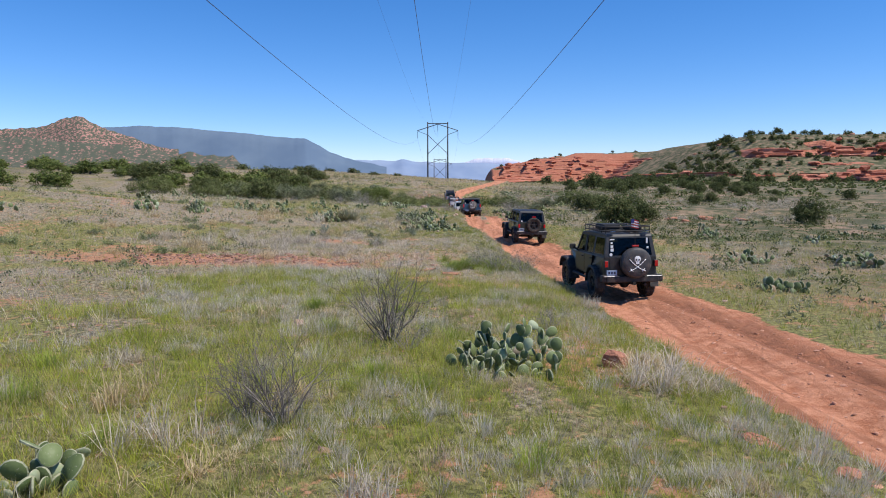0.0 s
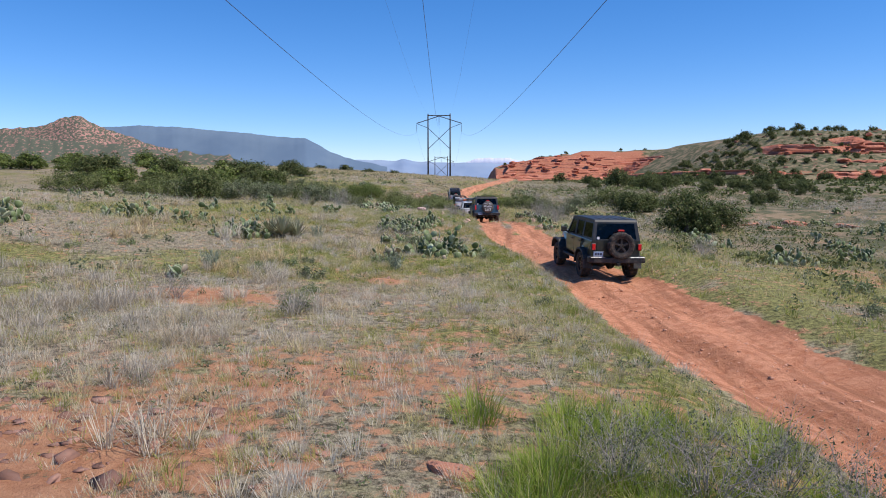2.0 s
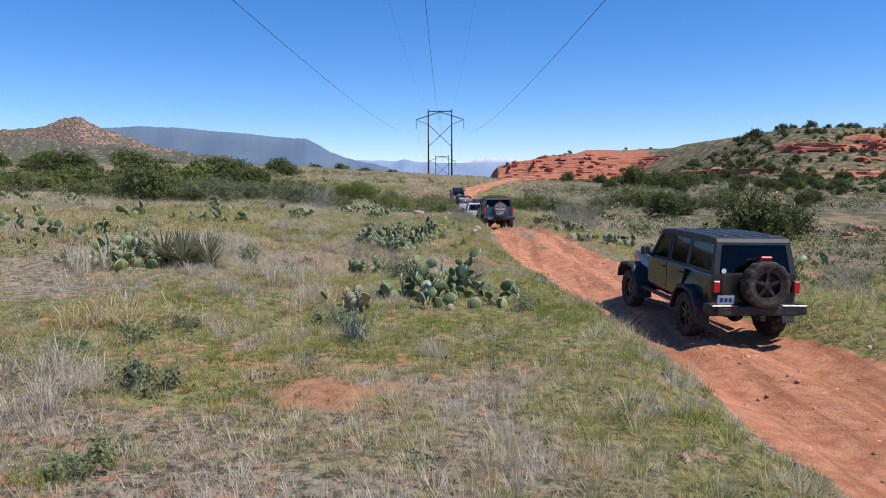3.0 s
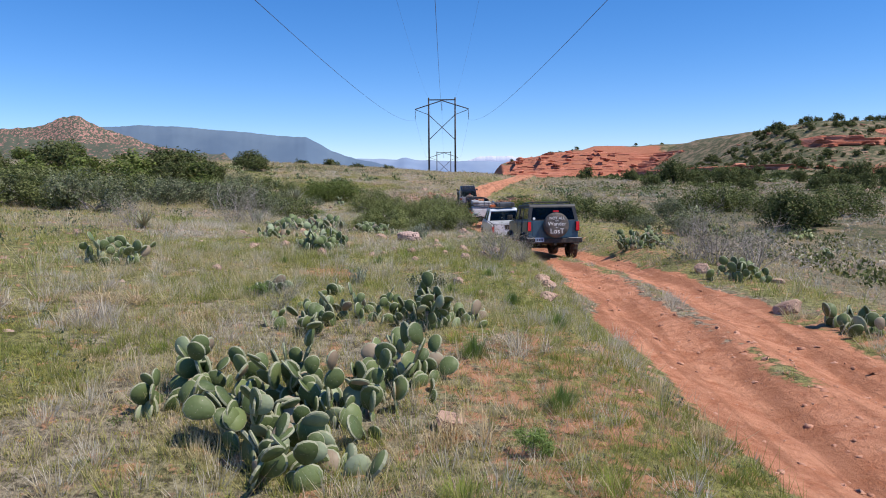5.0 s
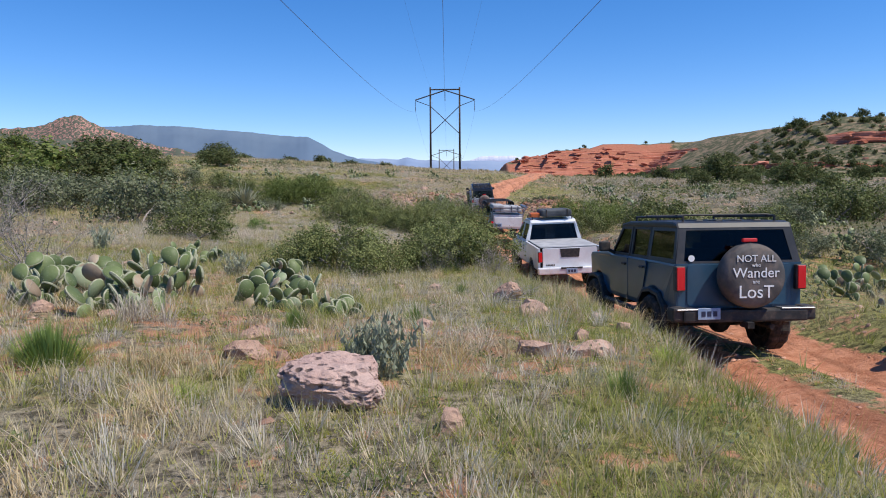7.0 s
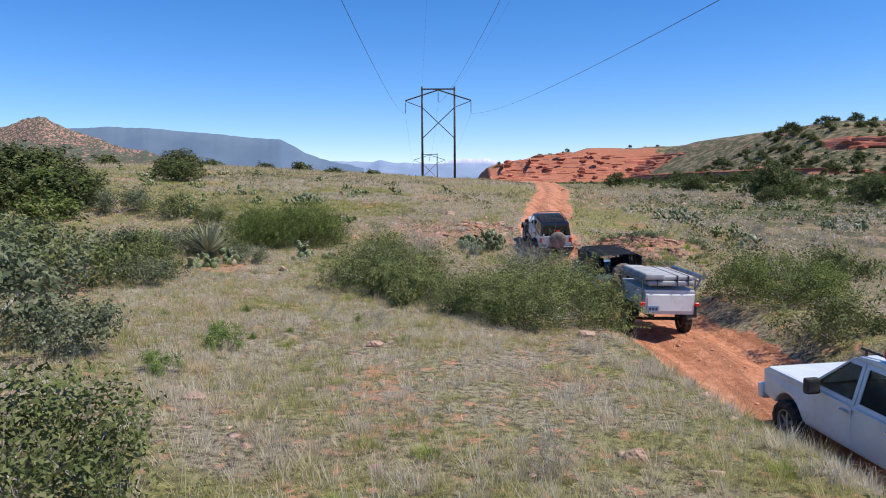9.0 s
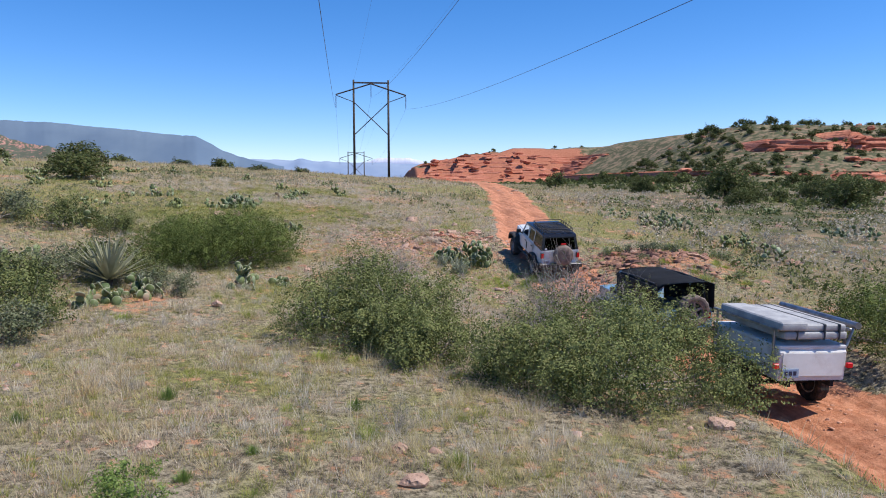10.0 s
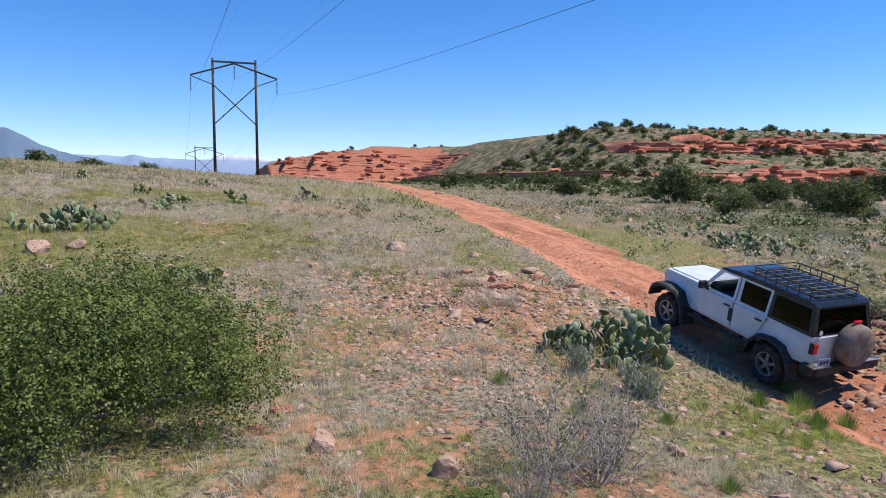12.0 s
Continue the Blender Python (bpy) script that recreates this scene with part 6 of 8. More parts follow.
rb = random.Random(23)
for k in range(31):                                            # thickets west of the track and on the eastern flat
    if k < 22:
        x, y, z_ = -rb.uniform(15, 34), rb.uniform(66, 92), rb.uniform(0.9, 1.6)
    else:
        x, y, z_ = rb.uniform(10, 26), rb.uniform(50, 96), rb.uniform(0.5, 1.2)
    if -12 < x < -5 and y > 84:
        continue
    v = k % 3
    ms = shrub("oak_mid", v, 3.0, 1.35, 5200, 0.085, M["oak_leaf"] if v != 1 else M["oak_grey"], 7, 18)
    plant_thing("scrub_oak", ms, spot(x, y, k * 67, z_), "rounded green scrub oak bush in the thicket", "bush", "scrub oaks")

rb = random.Random(31)
for k in range(96):                                            # low leafy shrublets dotted over the meadow and the bank by the climb
    y = rb.uniform(9, 50)
    x = 2.5 + rb.choice((-1, 1)) * rb.uniform(0.5, 17) if k < 76 else rb.uniform(5.3, 10)
    y, s = (y, rb.uniform(0.6, 1.3)) if k < 76 else (rb.uniform(89.5, 97), rb.uniform(0.8, 1.5))
    if abs(x - float(road_x(y))) < 2.6:
        continue
    ms = shrub("low", k % 2, 0.75, 0.34, 620, 0.045, M["herb"] if k % 2 else M["oak_grey"], 5, 9, 0.02)
    plant_thing("low_shrub", ms, spot(x, y, k * 59, s), "low leafy olive-green shrublet in dry grass", "bush", "low shrubs")

DEAD_WOOD = ((-0.5, 92.5, 0.9), (-0.3, 92.9, 0.7), (1.4, 47.0, 0.8), (1.9, 59.3, 1.0), (2.2, 59.5, 0.8), (-3.0, 92.0, 0.6), (3.0, 50.7, 0.5))

# bare twiggy shrubs
for v in range(3):
    r = np.random.default_rng(300 + v)
    V, F = rods(twigs(r, 16 + 3 * v, 0.75, 0.009, 2, 1.0))
    L = V[r.choice(len(V), 900)] + r.normal(0, 0.02, (900, 3))
    V2, F2 = leaf_cloud(L[L[:, 2] > 0.1][:: 3 if v == 1 else 1], r, 0.035, 0.016, 0.5)
    _plant[("bare", v)] = (mesh_np("branchwork", V, F, M["twig"]), mesh_np("foliage", V2, F2, M["oak_grey"]))
r = np.random.default_rng(311)                                 # dark upright stems of the two by the start
V, F = rods(twigs(r, 24, 0.85, 0.011, 2, 0.75, 2))
V2, F2 = leaf_cloud(V[r.choice(len(V), 260)] * 0.8, r, 0.03, 0.012, 0.5)
_plant[("bare", 3)] = (mesh_np("branchwork", V, F, M["dark_twig"]), mesh_np("foliage", V2, F2, M["oak_grey"]))
for x, y, s in ((2.54, 0.8, 1.36), (1.78, -3.78, 0.95), (1.35, -3.6, 0.7)):
    plant_thing("bare_shrub", _plant[("bare", 3)], spot(x, y, x * 90, s), "leafless dark-stemmed upright shrub in green grass", "bush", "bare shrubs", ("branchwork", "foliage"))
for k, (x, y, s) in enumerate(((2.9, 0.2, 0.7), (-0.1, 37.2, 1.0), (2.95, 51.0, 0.85), (8.9, 54.0, 1.5), (8.4, 54.4, 1.3), (9.6, 53.2, 1.4), (9.0, 55.2, 0.9), (2.75, 51.8, 0.72), (3.45, 51.1, 0.6), (0.75, 86.6, 1.2), (1.14, 85.6, 1.75), (1.6, 85.1, 1.5), (0.64, 86.0, 1.4), (1.75, 86.0, 1.3), (0.2, 85.3, 1.1), (1.0, 65.3, 0.7), (-7.2, 55.0, 0.9), (-3.9, 90.2, 0.8),
                               (-3.3, 91.0, 1.25), (-3.0, 90.6, 1.0), (-2.6, 90.9, 0.9), (-6.2, 60.4, 1.6), (-5.4, 61.0, 1.3), (13.4, 97.0, 1.1), (0.2, 19.2, 0.55), (-2.3, 20.0, 0.6), (5.0, 12.2, 0.8), (10.1, 55.8, 0.9), (2.1, 64.8, 0.7), (-3.6, 78.5, 0.5), (12.6, 34.0, 0.8), (13.5, 36.5, 0.9), (5.6, 2.5, 0.6), (4.4, 12.6, 0.7), (5.6, 12.4, 0.75), (5.9, 11.6, 0.8), (-0.6, 45.4, 0.5), (-1.0, 70.4, 0.6), (3.1, 30.4, 0.55), (0.9, 36.0, 0.8))):
    plant_thing("bare_shrub", _plant[("bare", k % 3 if y > 40 or y < 5 else 2)], spot(x, y, k * 71, s), "leafless grey twiggy shrub in dry grass", "bush", "bare shrubs", ("branchwork", "foliage"))


# dead wood and withered cactus lying in the grass
M["dead_wood"] = surface("bleached_dead_wood", (0.24, 0.20, 0.18), (0.50, 0.45, 0.41), 8, 0.9, bump=0.4)
rw = np.random.default_rng(610)
V, F = rods(np.array(twigs(rw, 6, 0.55, 0.022, 1, 2.2)))
V[:, 2] = np.abs(V[:, 2]) * 0.4
litter = mesh_np("dead_branch", V, F, M["dead_wood"])
for k, (x, y, s) in enumerate(DEAD_WOOD):
    o = new("dead_branch", litter)
    o.matrix_world = spot(x, y, k * 77, s, 0.01)
    tagged(o, "bleached dead branches lying in the dry grass", "dead wood", "dead branches")


# junipers
def dome(r, n, w, h):
    """Clumps over a rounded dome that reaches the ground."""
    d = spun(n, r)
    d[:, 2] = np.abs(d[:, 2])
    q = r.uniform(0.45, 0.72, n)
    return np.stack([d[:, 0] * q * w / 2, d[:, 1] * q * w / 2, h * 0.2 + d[:, 2] * q * h * 0.75, r.uniform(0.17, 0.27, n) * w], -1)


def tube(pts, radii, sides=5):
    """One joined tapering tube along a line of points."""
    V = []
    for p, q in zip(pts, radii):
        for k in range(sides):
            a = 2 * math.pi * k / sides
            V.append((p[0] + q * math.cos(a), p[1] + q * math.sin(a), p[2]))
    F = [(i * sides + k, i * sides + (k + 1) % sides, (i + 1) * sides + (k + 1) % sides, (i + 1) * sides + k) for i in range(len(pts) - 1) for k in range(sides)]
    return np.array(V), np.array(F)


def juniper(v, n, leaf, wide, mat, clumps=24, limbs=0):
    r = np.random.default_rng(500 + v)
    L = dome(r, clumps, 3.4, 2.7)
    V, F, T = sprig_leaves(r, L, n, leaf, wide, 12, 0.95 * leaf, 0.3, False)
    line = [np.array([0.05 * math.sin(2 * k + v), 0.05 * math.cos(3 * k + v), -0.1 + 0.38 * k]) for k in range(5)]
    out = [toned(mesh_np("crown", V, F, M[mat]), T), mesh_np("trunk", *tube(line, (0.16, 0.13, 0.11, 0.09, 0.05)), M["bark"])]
    for c in L[:limbs]:
        a = line[2]
        out.append(mesh_np("limb", *tube([a, a * 0.6 + c[:3] * 0.4 + np.array([0, 0, 0.1]), c[:3]], (0.07, 0.05, 0.025)), M["bark"]))
    return out


JUN = [juniper(v, 5200, 0.15, 0.10, "juniper", 26, 3) for v in range(3)]
JUN_FAR = [juniper(10 + v, 1050, 0.3, 0.22, "juniper", 18) for v in range(4)]
JUN_BELT = [juniper(20 + v, 2100, 0.23, 0.16, "belt_leaf", 18) for v in range(4)]


def put_juniper(x, y, s, k, label="dark green juniper tree on the open slope", squat=1.0, sink=0.05):
    kinds = JUN_FAR if y > 160 else JUN_BELT if "belt" in label else JUN
    squat *= 0.74 if x < 0 and 84 < y < 160 else 1.0            # the western trees are broad and low
    return plant_thing("juniper", kinds[k % len(kinds)], spot(x, y, k * 83, s, sink, squat * s * (0.82 + 0.3 * ((k * 37) % 10) / 10)), label, "tree", "junipers", ("crown", "trunk", "limb", "limb", "limb"))


for k, (x, y, s) in enumerate(((-25.6, 104.0, 1.9), (-27.6, 106.0, 1.4), (-25.9, 128.5, 1.35), (-21.4, 115.5, 1.1), (-20.8, 99.2, 1.15), (-23.8, 97.5, 1.2), (-22.3, 101.5, 1.2), (18.6, 54.3, 1.1), (19.8, 55.2, 0.8), (19.0, 71.0, 0.95), (20.6, 72.5, 0.9), (38.0, 56.5, 1.05), (22.3, 58.2, 1.0),
                               (-30.2, 95.0, 1.0), (-46.6, 100.0, 1.4), (-41.0, 98.5, 1.1), (-45.9, 103.0, 1.9), (-36.0, 101.0, 1.6), (32.4, 135.0, 1.5), (37.2, 123.5, 1.1), (42.2, 134.5, 0.95), (28.7, 182.0, 1.0), (36.0, 137.5, 0.9), (-33.0, 90.0, 1.2), (-15.2, 56.0, 0.9), (40.8, 132.0, 0.9), (33.4, 119.1, 1.2), (59.6, 137.4, 1.2), (29.5, 148.4, 0.9))):
    put_juniper(x, y, s, k)
for k, (x, y, s) in enumerate(((-22.0, 99.5, 1.3), (-28.5, 100.0, 1.5), (-32.5, 99.0, 1.25), (-20.3, 96.0, 0.9), (-26.0, 95.5, 1.1), (-36.0, 97.0, 1.3), (-40.0, 95.0, 1.2), (-30.5, 94.0, 0.9), (-24.5, 92.5, 0.8))):
    put_juniper(x, y, s, k, "mid-green bushy tree in the western belt")
rj = random.Random(5)
for k in range(84):                                            # the belt of trees to the west
    y = rj.uniform(84, 150)
    f = rj.uniform(0.36, 1.0)
    put_juniper(-f * (y + 8), y, rj.uniform(0.8, 1.7) * (0.75 + 0.4 * f), k, "mid-green bushy tree in the western belt")
for k, (x, y, s) in enumerate(((-18, 175, 0.9), (-25, 182, 1.0), (-12.5, 178, 0.7), (-33, 190, 1.1), (-41, 186, 1.0), (-52, 170, 1.2), (-60, 165, 1.3))):
    put_juniper(x, y, s * 1.15, k, "squat dark juniper half behind the ridge", 0.62, 0.5 * s)
hill_trees = [(rj.uniform(88, 250), rj.uniform(316, 340), rj.uniform(0.95, 1.4)) for k in range(34)]
hill_trees += [(rj.uniform(70, 240), rj.uniform(228, 315), rj.uniform(0.85, 1.35)) for k in range(66)]
hill_trees += [(rj.uniform(58, 240), rj.uniform(170, 345), rj.uniform(0.3, 0.7)) for k in range(190)]
hill_trees += [(rj.uniform(84, 132), rj.uniform(288, 338), rj.uniform(0.72, 1.1)) for k in range(26)]
hill_trees.sort(key=lambda q: -q[2])
for k, (x, y, s) in enumerate(hill_trees[:124]):               # the larger ones on the eastern hillside
    put_juniper(x, y, s, k, "dark green juniper on the red hillside")


def hill_bushes(rows):
    r = np.random.default_rng(78)
    V = []
    for x, y, s in rows:
        L = dome(r, 9, 3.2, 2.5)
        v, f = leaf_cloud(crown_points(r, L, 220), r, 0.5, 0.38)
        V.append(v * s + np.array([x, y, height1(x, y) - 0.1]))
    V = np.concatenate(V)
    tagged(new("hillside_bushes", mesh_np("hillside_bushes", V, np.arange(len(V)).reshape(-1, 3), M["juniper"])), "small dark junipers and bushes over the far hillside", "plants", kind="stuff")


hill_bushes(hill_trees[124:] + [(rj.uniform(66, 118), rj.uniform(250, 345), rj.uniform(0.45, 1.0)) for k in range(80)] + [(rj.uniform(66, 240), rj.uniform(236, 330), rj.uniform(0.4, 0.95)) for k in range(130)])
for k in range(20):
    put_juniper(rj.uniform(30, 120), rj.uniform(436, 470), rj.uniform(0.4, 0.9), k, "small dark juniper on the red outcrop")
for k in range(28):
    put_juniper(rj.uniform(24, 70), rj.uniform(85, 150), rj.uniform(0.3, 0.8), k, "dark green juniper in the eastern flat")


# ---- prickly pears ----
def pad_mesh(name, mat, seed=0):
    """One cactus pad: a rounded egg outline, a little uneven, plump in the middle, with a thin spiny rim."""
    bm = bmesh.new()
    n = 14
    front, back, rim = [], [], []
    for k in range(n):
        a = 2 * math.pi * k / n
        u = 1 + 0.05 * math.sin(2 * a + 1.7 * seed) + 0.03 * math.sin(3 * a + 2.3 * seed)
        wide = 0.08 * u * (1 + 0.14 * math.sin(a))
        x, z = wide * math.cos(a), 0.10 * u * math.sin(a)
        rim.append(bm.verts.new((x, 0.004 * math.sin(2 * a), 0.10 + z)))
        front.append(bm.verts.new((x * 0.93, 0.010, 0.10 + 0.93 * z)))
        back.append(bm.verts.new((x * 0.93, -0.010, 0.10 + 0.93 * z)))
    cf, cb = bm.verts.new((0, 0.017, 0.10)), bm.verts.new((0, -0.017, 0.10))
    for k in range(n):
        j = (k + 1) % n
        bm.faces.new((front[k], front[j], cf))
        bm.faces.new((back[j], back[k], cb))
        bm.faces.new((rim[k], rim[j], front[j], front[k])).material_index = 1
        bm.faces.new((rim[j], rim[k], back[k], back[j])).material_index = 1
    bmesh.ops.recalc_face_normals(bm, faces=bm.faces[:])
    me = bpy.data.meshes.new(name)
    bm.to_mesh(me)
    bm.free()
    for p in me.polygons:
        p.use_smooth = p.material_index == 0
    me.materials.append(mat)
    me.materials.append(M["pad_rim"])
    return me


PADS = [pad_mesh("pad", M["pad"]), pad_mesh("pad", M["pad"], 1), pad_mesh("pad", M["pad_pale"], 2), pad_mesh("pad", M["pad_dead"], 3)]


def pad_poses(r, w, h, n, big=1.0):
    """Poses of the pads of one plant: short chains that spread from the ground, each pad on the rim of the one below."""
    out, tips = [], []
    for _ in range(n):
        for _try in range(8):
            s = r.uniform(0.7, 1.3) * big
            if len(tips) < 3 or r.random() < 0.30:
                a, q = r.uniform(0, 2 * math.pi), r.random() ** 0.6 * w * 0.5
                m = pose(q * math.cos(a), q * math.sin(a), -0.03, r.uniform(-28, 28), r.uniform(-38, 38), r.uniform(0, 360))
                level = 0
            else:
                b, lev, ps = tips[r.randrange(len(tips))]
                t = radians(r.choice((-1, 1)) * r.uniform(8, 75))
                m = b @ Matrix.Translation((0.074 * ps * math.sin(t), 0, ps * (0.10 + 0.092 * math.cos(t)))) @ pose(0, 0, 0, r.uniform(-30, 30), math.degrees(t) * 0.8, r.uniform(-85, 85))
                level = lev + 1
            c, e = m @ Vector((0, 0, 0.1 * s)), m @ Vector((0, 0, 0.2 * s))
            if e.z - c.z > 0.045 * s and e.z > 0.06 and c.z > 0.04 and e.z < h * (1.05 - 0.4 * min(1, 4 * (c.x ** 2 + c.y ** 2) / w ** 2)):
                out.append((m, s))
                tips.append((m, level, s))
                break
    return out


def cactus_parts(x, y, w, h, n, seed, dead=0.1, big=1.0, label=""):
    r = random.Random(seed)
    t = thing("prickly_pear", spot(x, y, seed * 31), label or "clump of grey-green prickly pear cactus pads in dry grass", "cactus", "prickly pears")
    for m, s in pad_poses(r, w, h, n, big):
        q = r.random()
        o = new("pad", PADS[3 if q < dead else 2 if q < dead + 0.12 else r.randrange(2)])
        o.parent = t
        o.matrix_basis = m @ Matrix.Diagonal((s, s, s, 1))
    return t


NEAR_A = ((4.5, -0.7, 1.6, 1.08, 118), (0.1, -5.5, 0.9, 0.45, 18), (-3.2, 22.6, 0.6, 0.35, 12), (2.7, 29.3, 2.7, 0.95, 110), (-4.4, 30.7, 2.2, 1.15, 84), (0.7, 41.5, 1.6, 0.95, 110), (-0.5, 41.7, 1.1, 0.75, 42), (0.85, 40.5, 0.9, 0.55, 30), (1.5, 42.2, 1.1, 0.85, 50),
          (1.3, 45.1, 1.6, 0.9, 76), (1.9, 44.7, 0.9, 0.7, 24), (0.0, 44.95, 1.4, 0.5, 34), (-1.05, 46.7, 0.6, 0.38, 12), (-0.05, 46.9, 0.35, 0.35, 6), (2.26, 45.15, 0.3, 0.3, 5), (-4.5, 48.1, 1.2, 0.7, 34), (-1.28, 52.1, 1.25, 0.8, 44))
NEAR_B = ((-7.0, 99.9, 0.9, 0.5, 26), (-10.2, 86.3, 1.2, 0.7, 28), (-14.8, 98.6, 1.6, 0.8, 30), (-10.3, 105.8, 2.4, 0.75, 60), (-1.2, 52.7, 1.0, 0.6, 26), (-2.95, 54.5, 0.95, 0.5, 24), (-2.25, 57.5, 1.0, 0.75, 34), (-3.3, 57.6, 1.0, 0.7, 26), (-2.75, 59.2, 1.6, 0.9, 60), (-4.0, 59.25, 1.1, 0.55, 26), (-1.5, 61.3, 1.3, 0.5, 30), (-0.8, 58.6, 1.1, 0.55, 34), (0.0, 58.26, 0.6, 0.3, 12), (-4.45, 65.2, 1.7, 0.5, 34), (8.4, 51.4, 1.5, 0.55, 36),
          (8.25, 46.3, 1.0, 0.5, 22), (8.2, 58.8, 1.7, 0.6, 40), (0.18, 94.95, 1.9, 0.95, 130), (-0.6, 95.3, 1.0, 0.6, 40), (-7.1, 88.9, 1.0, 0.75, 36), (-6.2, 89.4, 0.5, 0.4, 12), (-9.3, 87.4, 0.9, 0.5, 22),
          (-10.1, 34.1, 2.2, 0.95, 50), (-8.2, 34.3, 2.0, 0.9, 42), (-7.2, 44.4, 3.0, 1.0, 70), (0.75, 32.7, 1.2, 0.55, 24), (15.6, 33.0, 2.2, 0.8, 34))
for k, (x, y, w, h, n) in enumerate(NEAR_A + NEAR_B):
    cactus_parts(x, y, w, h, int(n * 1.5), 40 + k, 0.06, 1.18 if 55 < y < 60 and x < -1 else 0.95 if y < -0.5 else 0.9 if 44 < y < 46 else 1.08)
cactus_parts(1.0, 28.2, 0.9, 0.6, 34, 90, 0.75, 1.0, "withered reddish-brown prickly pear clump in dry grass")
M["pad_far"] = foliage("distant_pads", (0.075, 0.10, 0.03), (0.20, 0.235, 0.085), (0.30, 0.32, 0.17), 0.6, 0.0, 0.9, 0.35, 0.8)
ring_ = [2 * math.pi * j / 8 for j in range(8)]
PAD_V = np.array([(0.078 * math.cos(a), 0, 0.10 + 0.10 * math.sin(a)) for a in ring_] + [(0, 0.02, 0.10), (0, -0.02, 0.10)])
PAD_F = np.array([(j, (j + 1) % 8, 8) for j in range(8)] + [((j + 1) % 8, j, 9) for j in range(8)])
KINDS = ((2.0, 0.8, 46), (1.5, 0.65, 30), (2.6, 0.7, 56), (1.2, 0.9, 30))
FAR_C = ((-11.4, 28.7, 0), (-13.7, 27.5, 1), (-16.4, 33.3, 1), (14.2, 10.8, 1), (20.9, 19.6, 2), (17.0, 20.3, 0), (15.5, 33.5, 1), (24.3, 46.0, 2), (9.6, 45.4, 1), (14.7, 32.0, 1), (9.8, 65.3, 0))
FAR_D = ((-14.6, 88.5, 1), (-13.9, 91.4, 1), (12.2, 95.7, 1), (12.2, 105.4, 2), (20.6, 102.0, 2), (-9.6, 87.6, 1), (-10.2, 105.4, 3), (-7.8, 112.2, 0), (-1.4, 121.9, 0), (12.0, 104.2, 2), (14.6, 109.6, 1), (-15.0, 109.2, 2), (-10.0, 107.1, 0), (11.5, 108.9, 2), (9.4, 63.0, 2), (22.7, 41.5, 2), (19.8, 100.5, 0))
for k, (x, y, v) in enumerate(FAR_C + FAR_D):
    w, h, n = KINDS[v]
    cactus_parts(x, y, w, h * 1.1, int(n * (1.15 if y < 50 else 0.85)), 140 + k, 0.12, 1.35 if y < 50 else 1.1, "spreading clump of prickly pear cactus on the meadow")
for k in range(84):
    if k % 2:
        y = rj.uniform(22, 135)
        x = -rj.uniform(5, 34)
    else:
        y = rj.uniform(30, 140)
        x = road_x(y) + rj.uniform(5, 38)
    if -13 < x < -4 and 80 < y < 100:
        continue
    w, h, n = KINDS[k % 4]
    if y < 62:
        cactus_parts(float(x), y, w * 0.8, h * 0.8, n // 3, 240 + k, 0.1, 1.5, "distant clump of prickly pear cactus on the meadow")
        continue
    r = random.Random(240 + k)                                 # far ones: all pads in one mesh
    rows_ = [np.array(m @ Matrix.Diagonal((s, s, s, 1))) for m, s in pad_poses(r, w * 0.9, h * 0.9, n, 1.2)]
    V_ = np.concatenate([PAD_V @ q[:3, :3].T + q[:3, 3] for q in rows_])
    F_ = np.concatenate([PAD_F + j * len(PAD_V) for j in range(len(rows_))])
    t = thing("prickly_pear", spot(float(x), y, k * 31), "distant clump of prickly pear cactus on the meadow", "cactus", "prickly pears")
    o = new("pad_cluster", mesh_np("pad_cluster", V_, F_, M["pad_far"]))
    o.parent = t
    tagged(o, kind="stuff")


# ---- yuccas ----
def yucca(x, y, s, n, seed, split=False):
    """A rosette of stiff pointed blades on a short stump; the blades of a large one are parts of their own."""
    r = np.random.default_rng(seed)
    t = thing("yucca", spot(x, y, 0, s), "spiky pale yellow-green yucca rosette", "yucca", "yuccas")
    V2, F2 = rods([(0, 0, -0.1, 0, 0, 0.10, 0.07, 0.05)], 8)
    new("stump", mesh_np("yucca_stump", V2, F2, M["bark"])).parent = t
    one = np.array([(-0.016, 0, 0.05), (0.016, 0, 0.05), (-0.02, 0.008, 0.31), (0.02, 0.008, 0.31), (-0.002, 0.04, 0.62), (0.002, 0.04, 0.62)])
    faces = np.array([(0, 1, 3, 2), (2, 3, 5, 4)])
    blade = mesh_np("yucca_blade", one, faces, M["yucca"])
    V, F = [], []
    for k in range(n):
        a, e = r.uniform(0, 360), 90 * (1 - r.uniform(0.03, 0.92) ** 0.8)
        q = pose(0, 0, 0.07, 0, 0, a) @ pose(0, 0, 0, -(90 - e), 0, 0) @ Matrix.Diagonal((1, 1, r.uniform(0.75, 1.1), 1))
        if split:
            o = new("blade", blade)
            o.parent = t
            o.matrix_basis = q
        else:
            w = np.array(q)
            F.append(faces + 6 * k)
            V.append(one @ w[:3, :3].T + w[:3, 3])
    if not split:
        o = new("rosette", mesh_np("yucca_rosette", np.concatenate(V), np.concatenate(F), M["yucca"]))
        o.parent = t
        tagged(o, kind="stuff")


yucca(-10.5, 88.5, 2.0, 130, 1, True)
for k, (x, y, s) in enumerate(((-2.5, 31.2, 1.1), (-3.0, 31.0, 1.3), (-3.45, 31.2, 1.2), (-2.75, 31.5, 1.2), (-3.2, 31.6, 1.25))):
    yucca(x, y, s, 100, 2 + k)
yucca(-6.9, 54.9, 0.9, 80, 9)


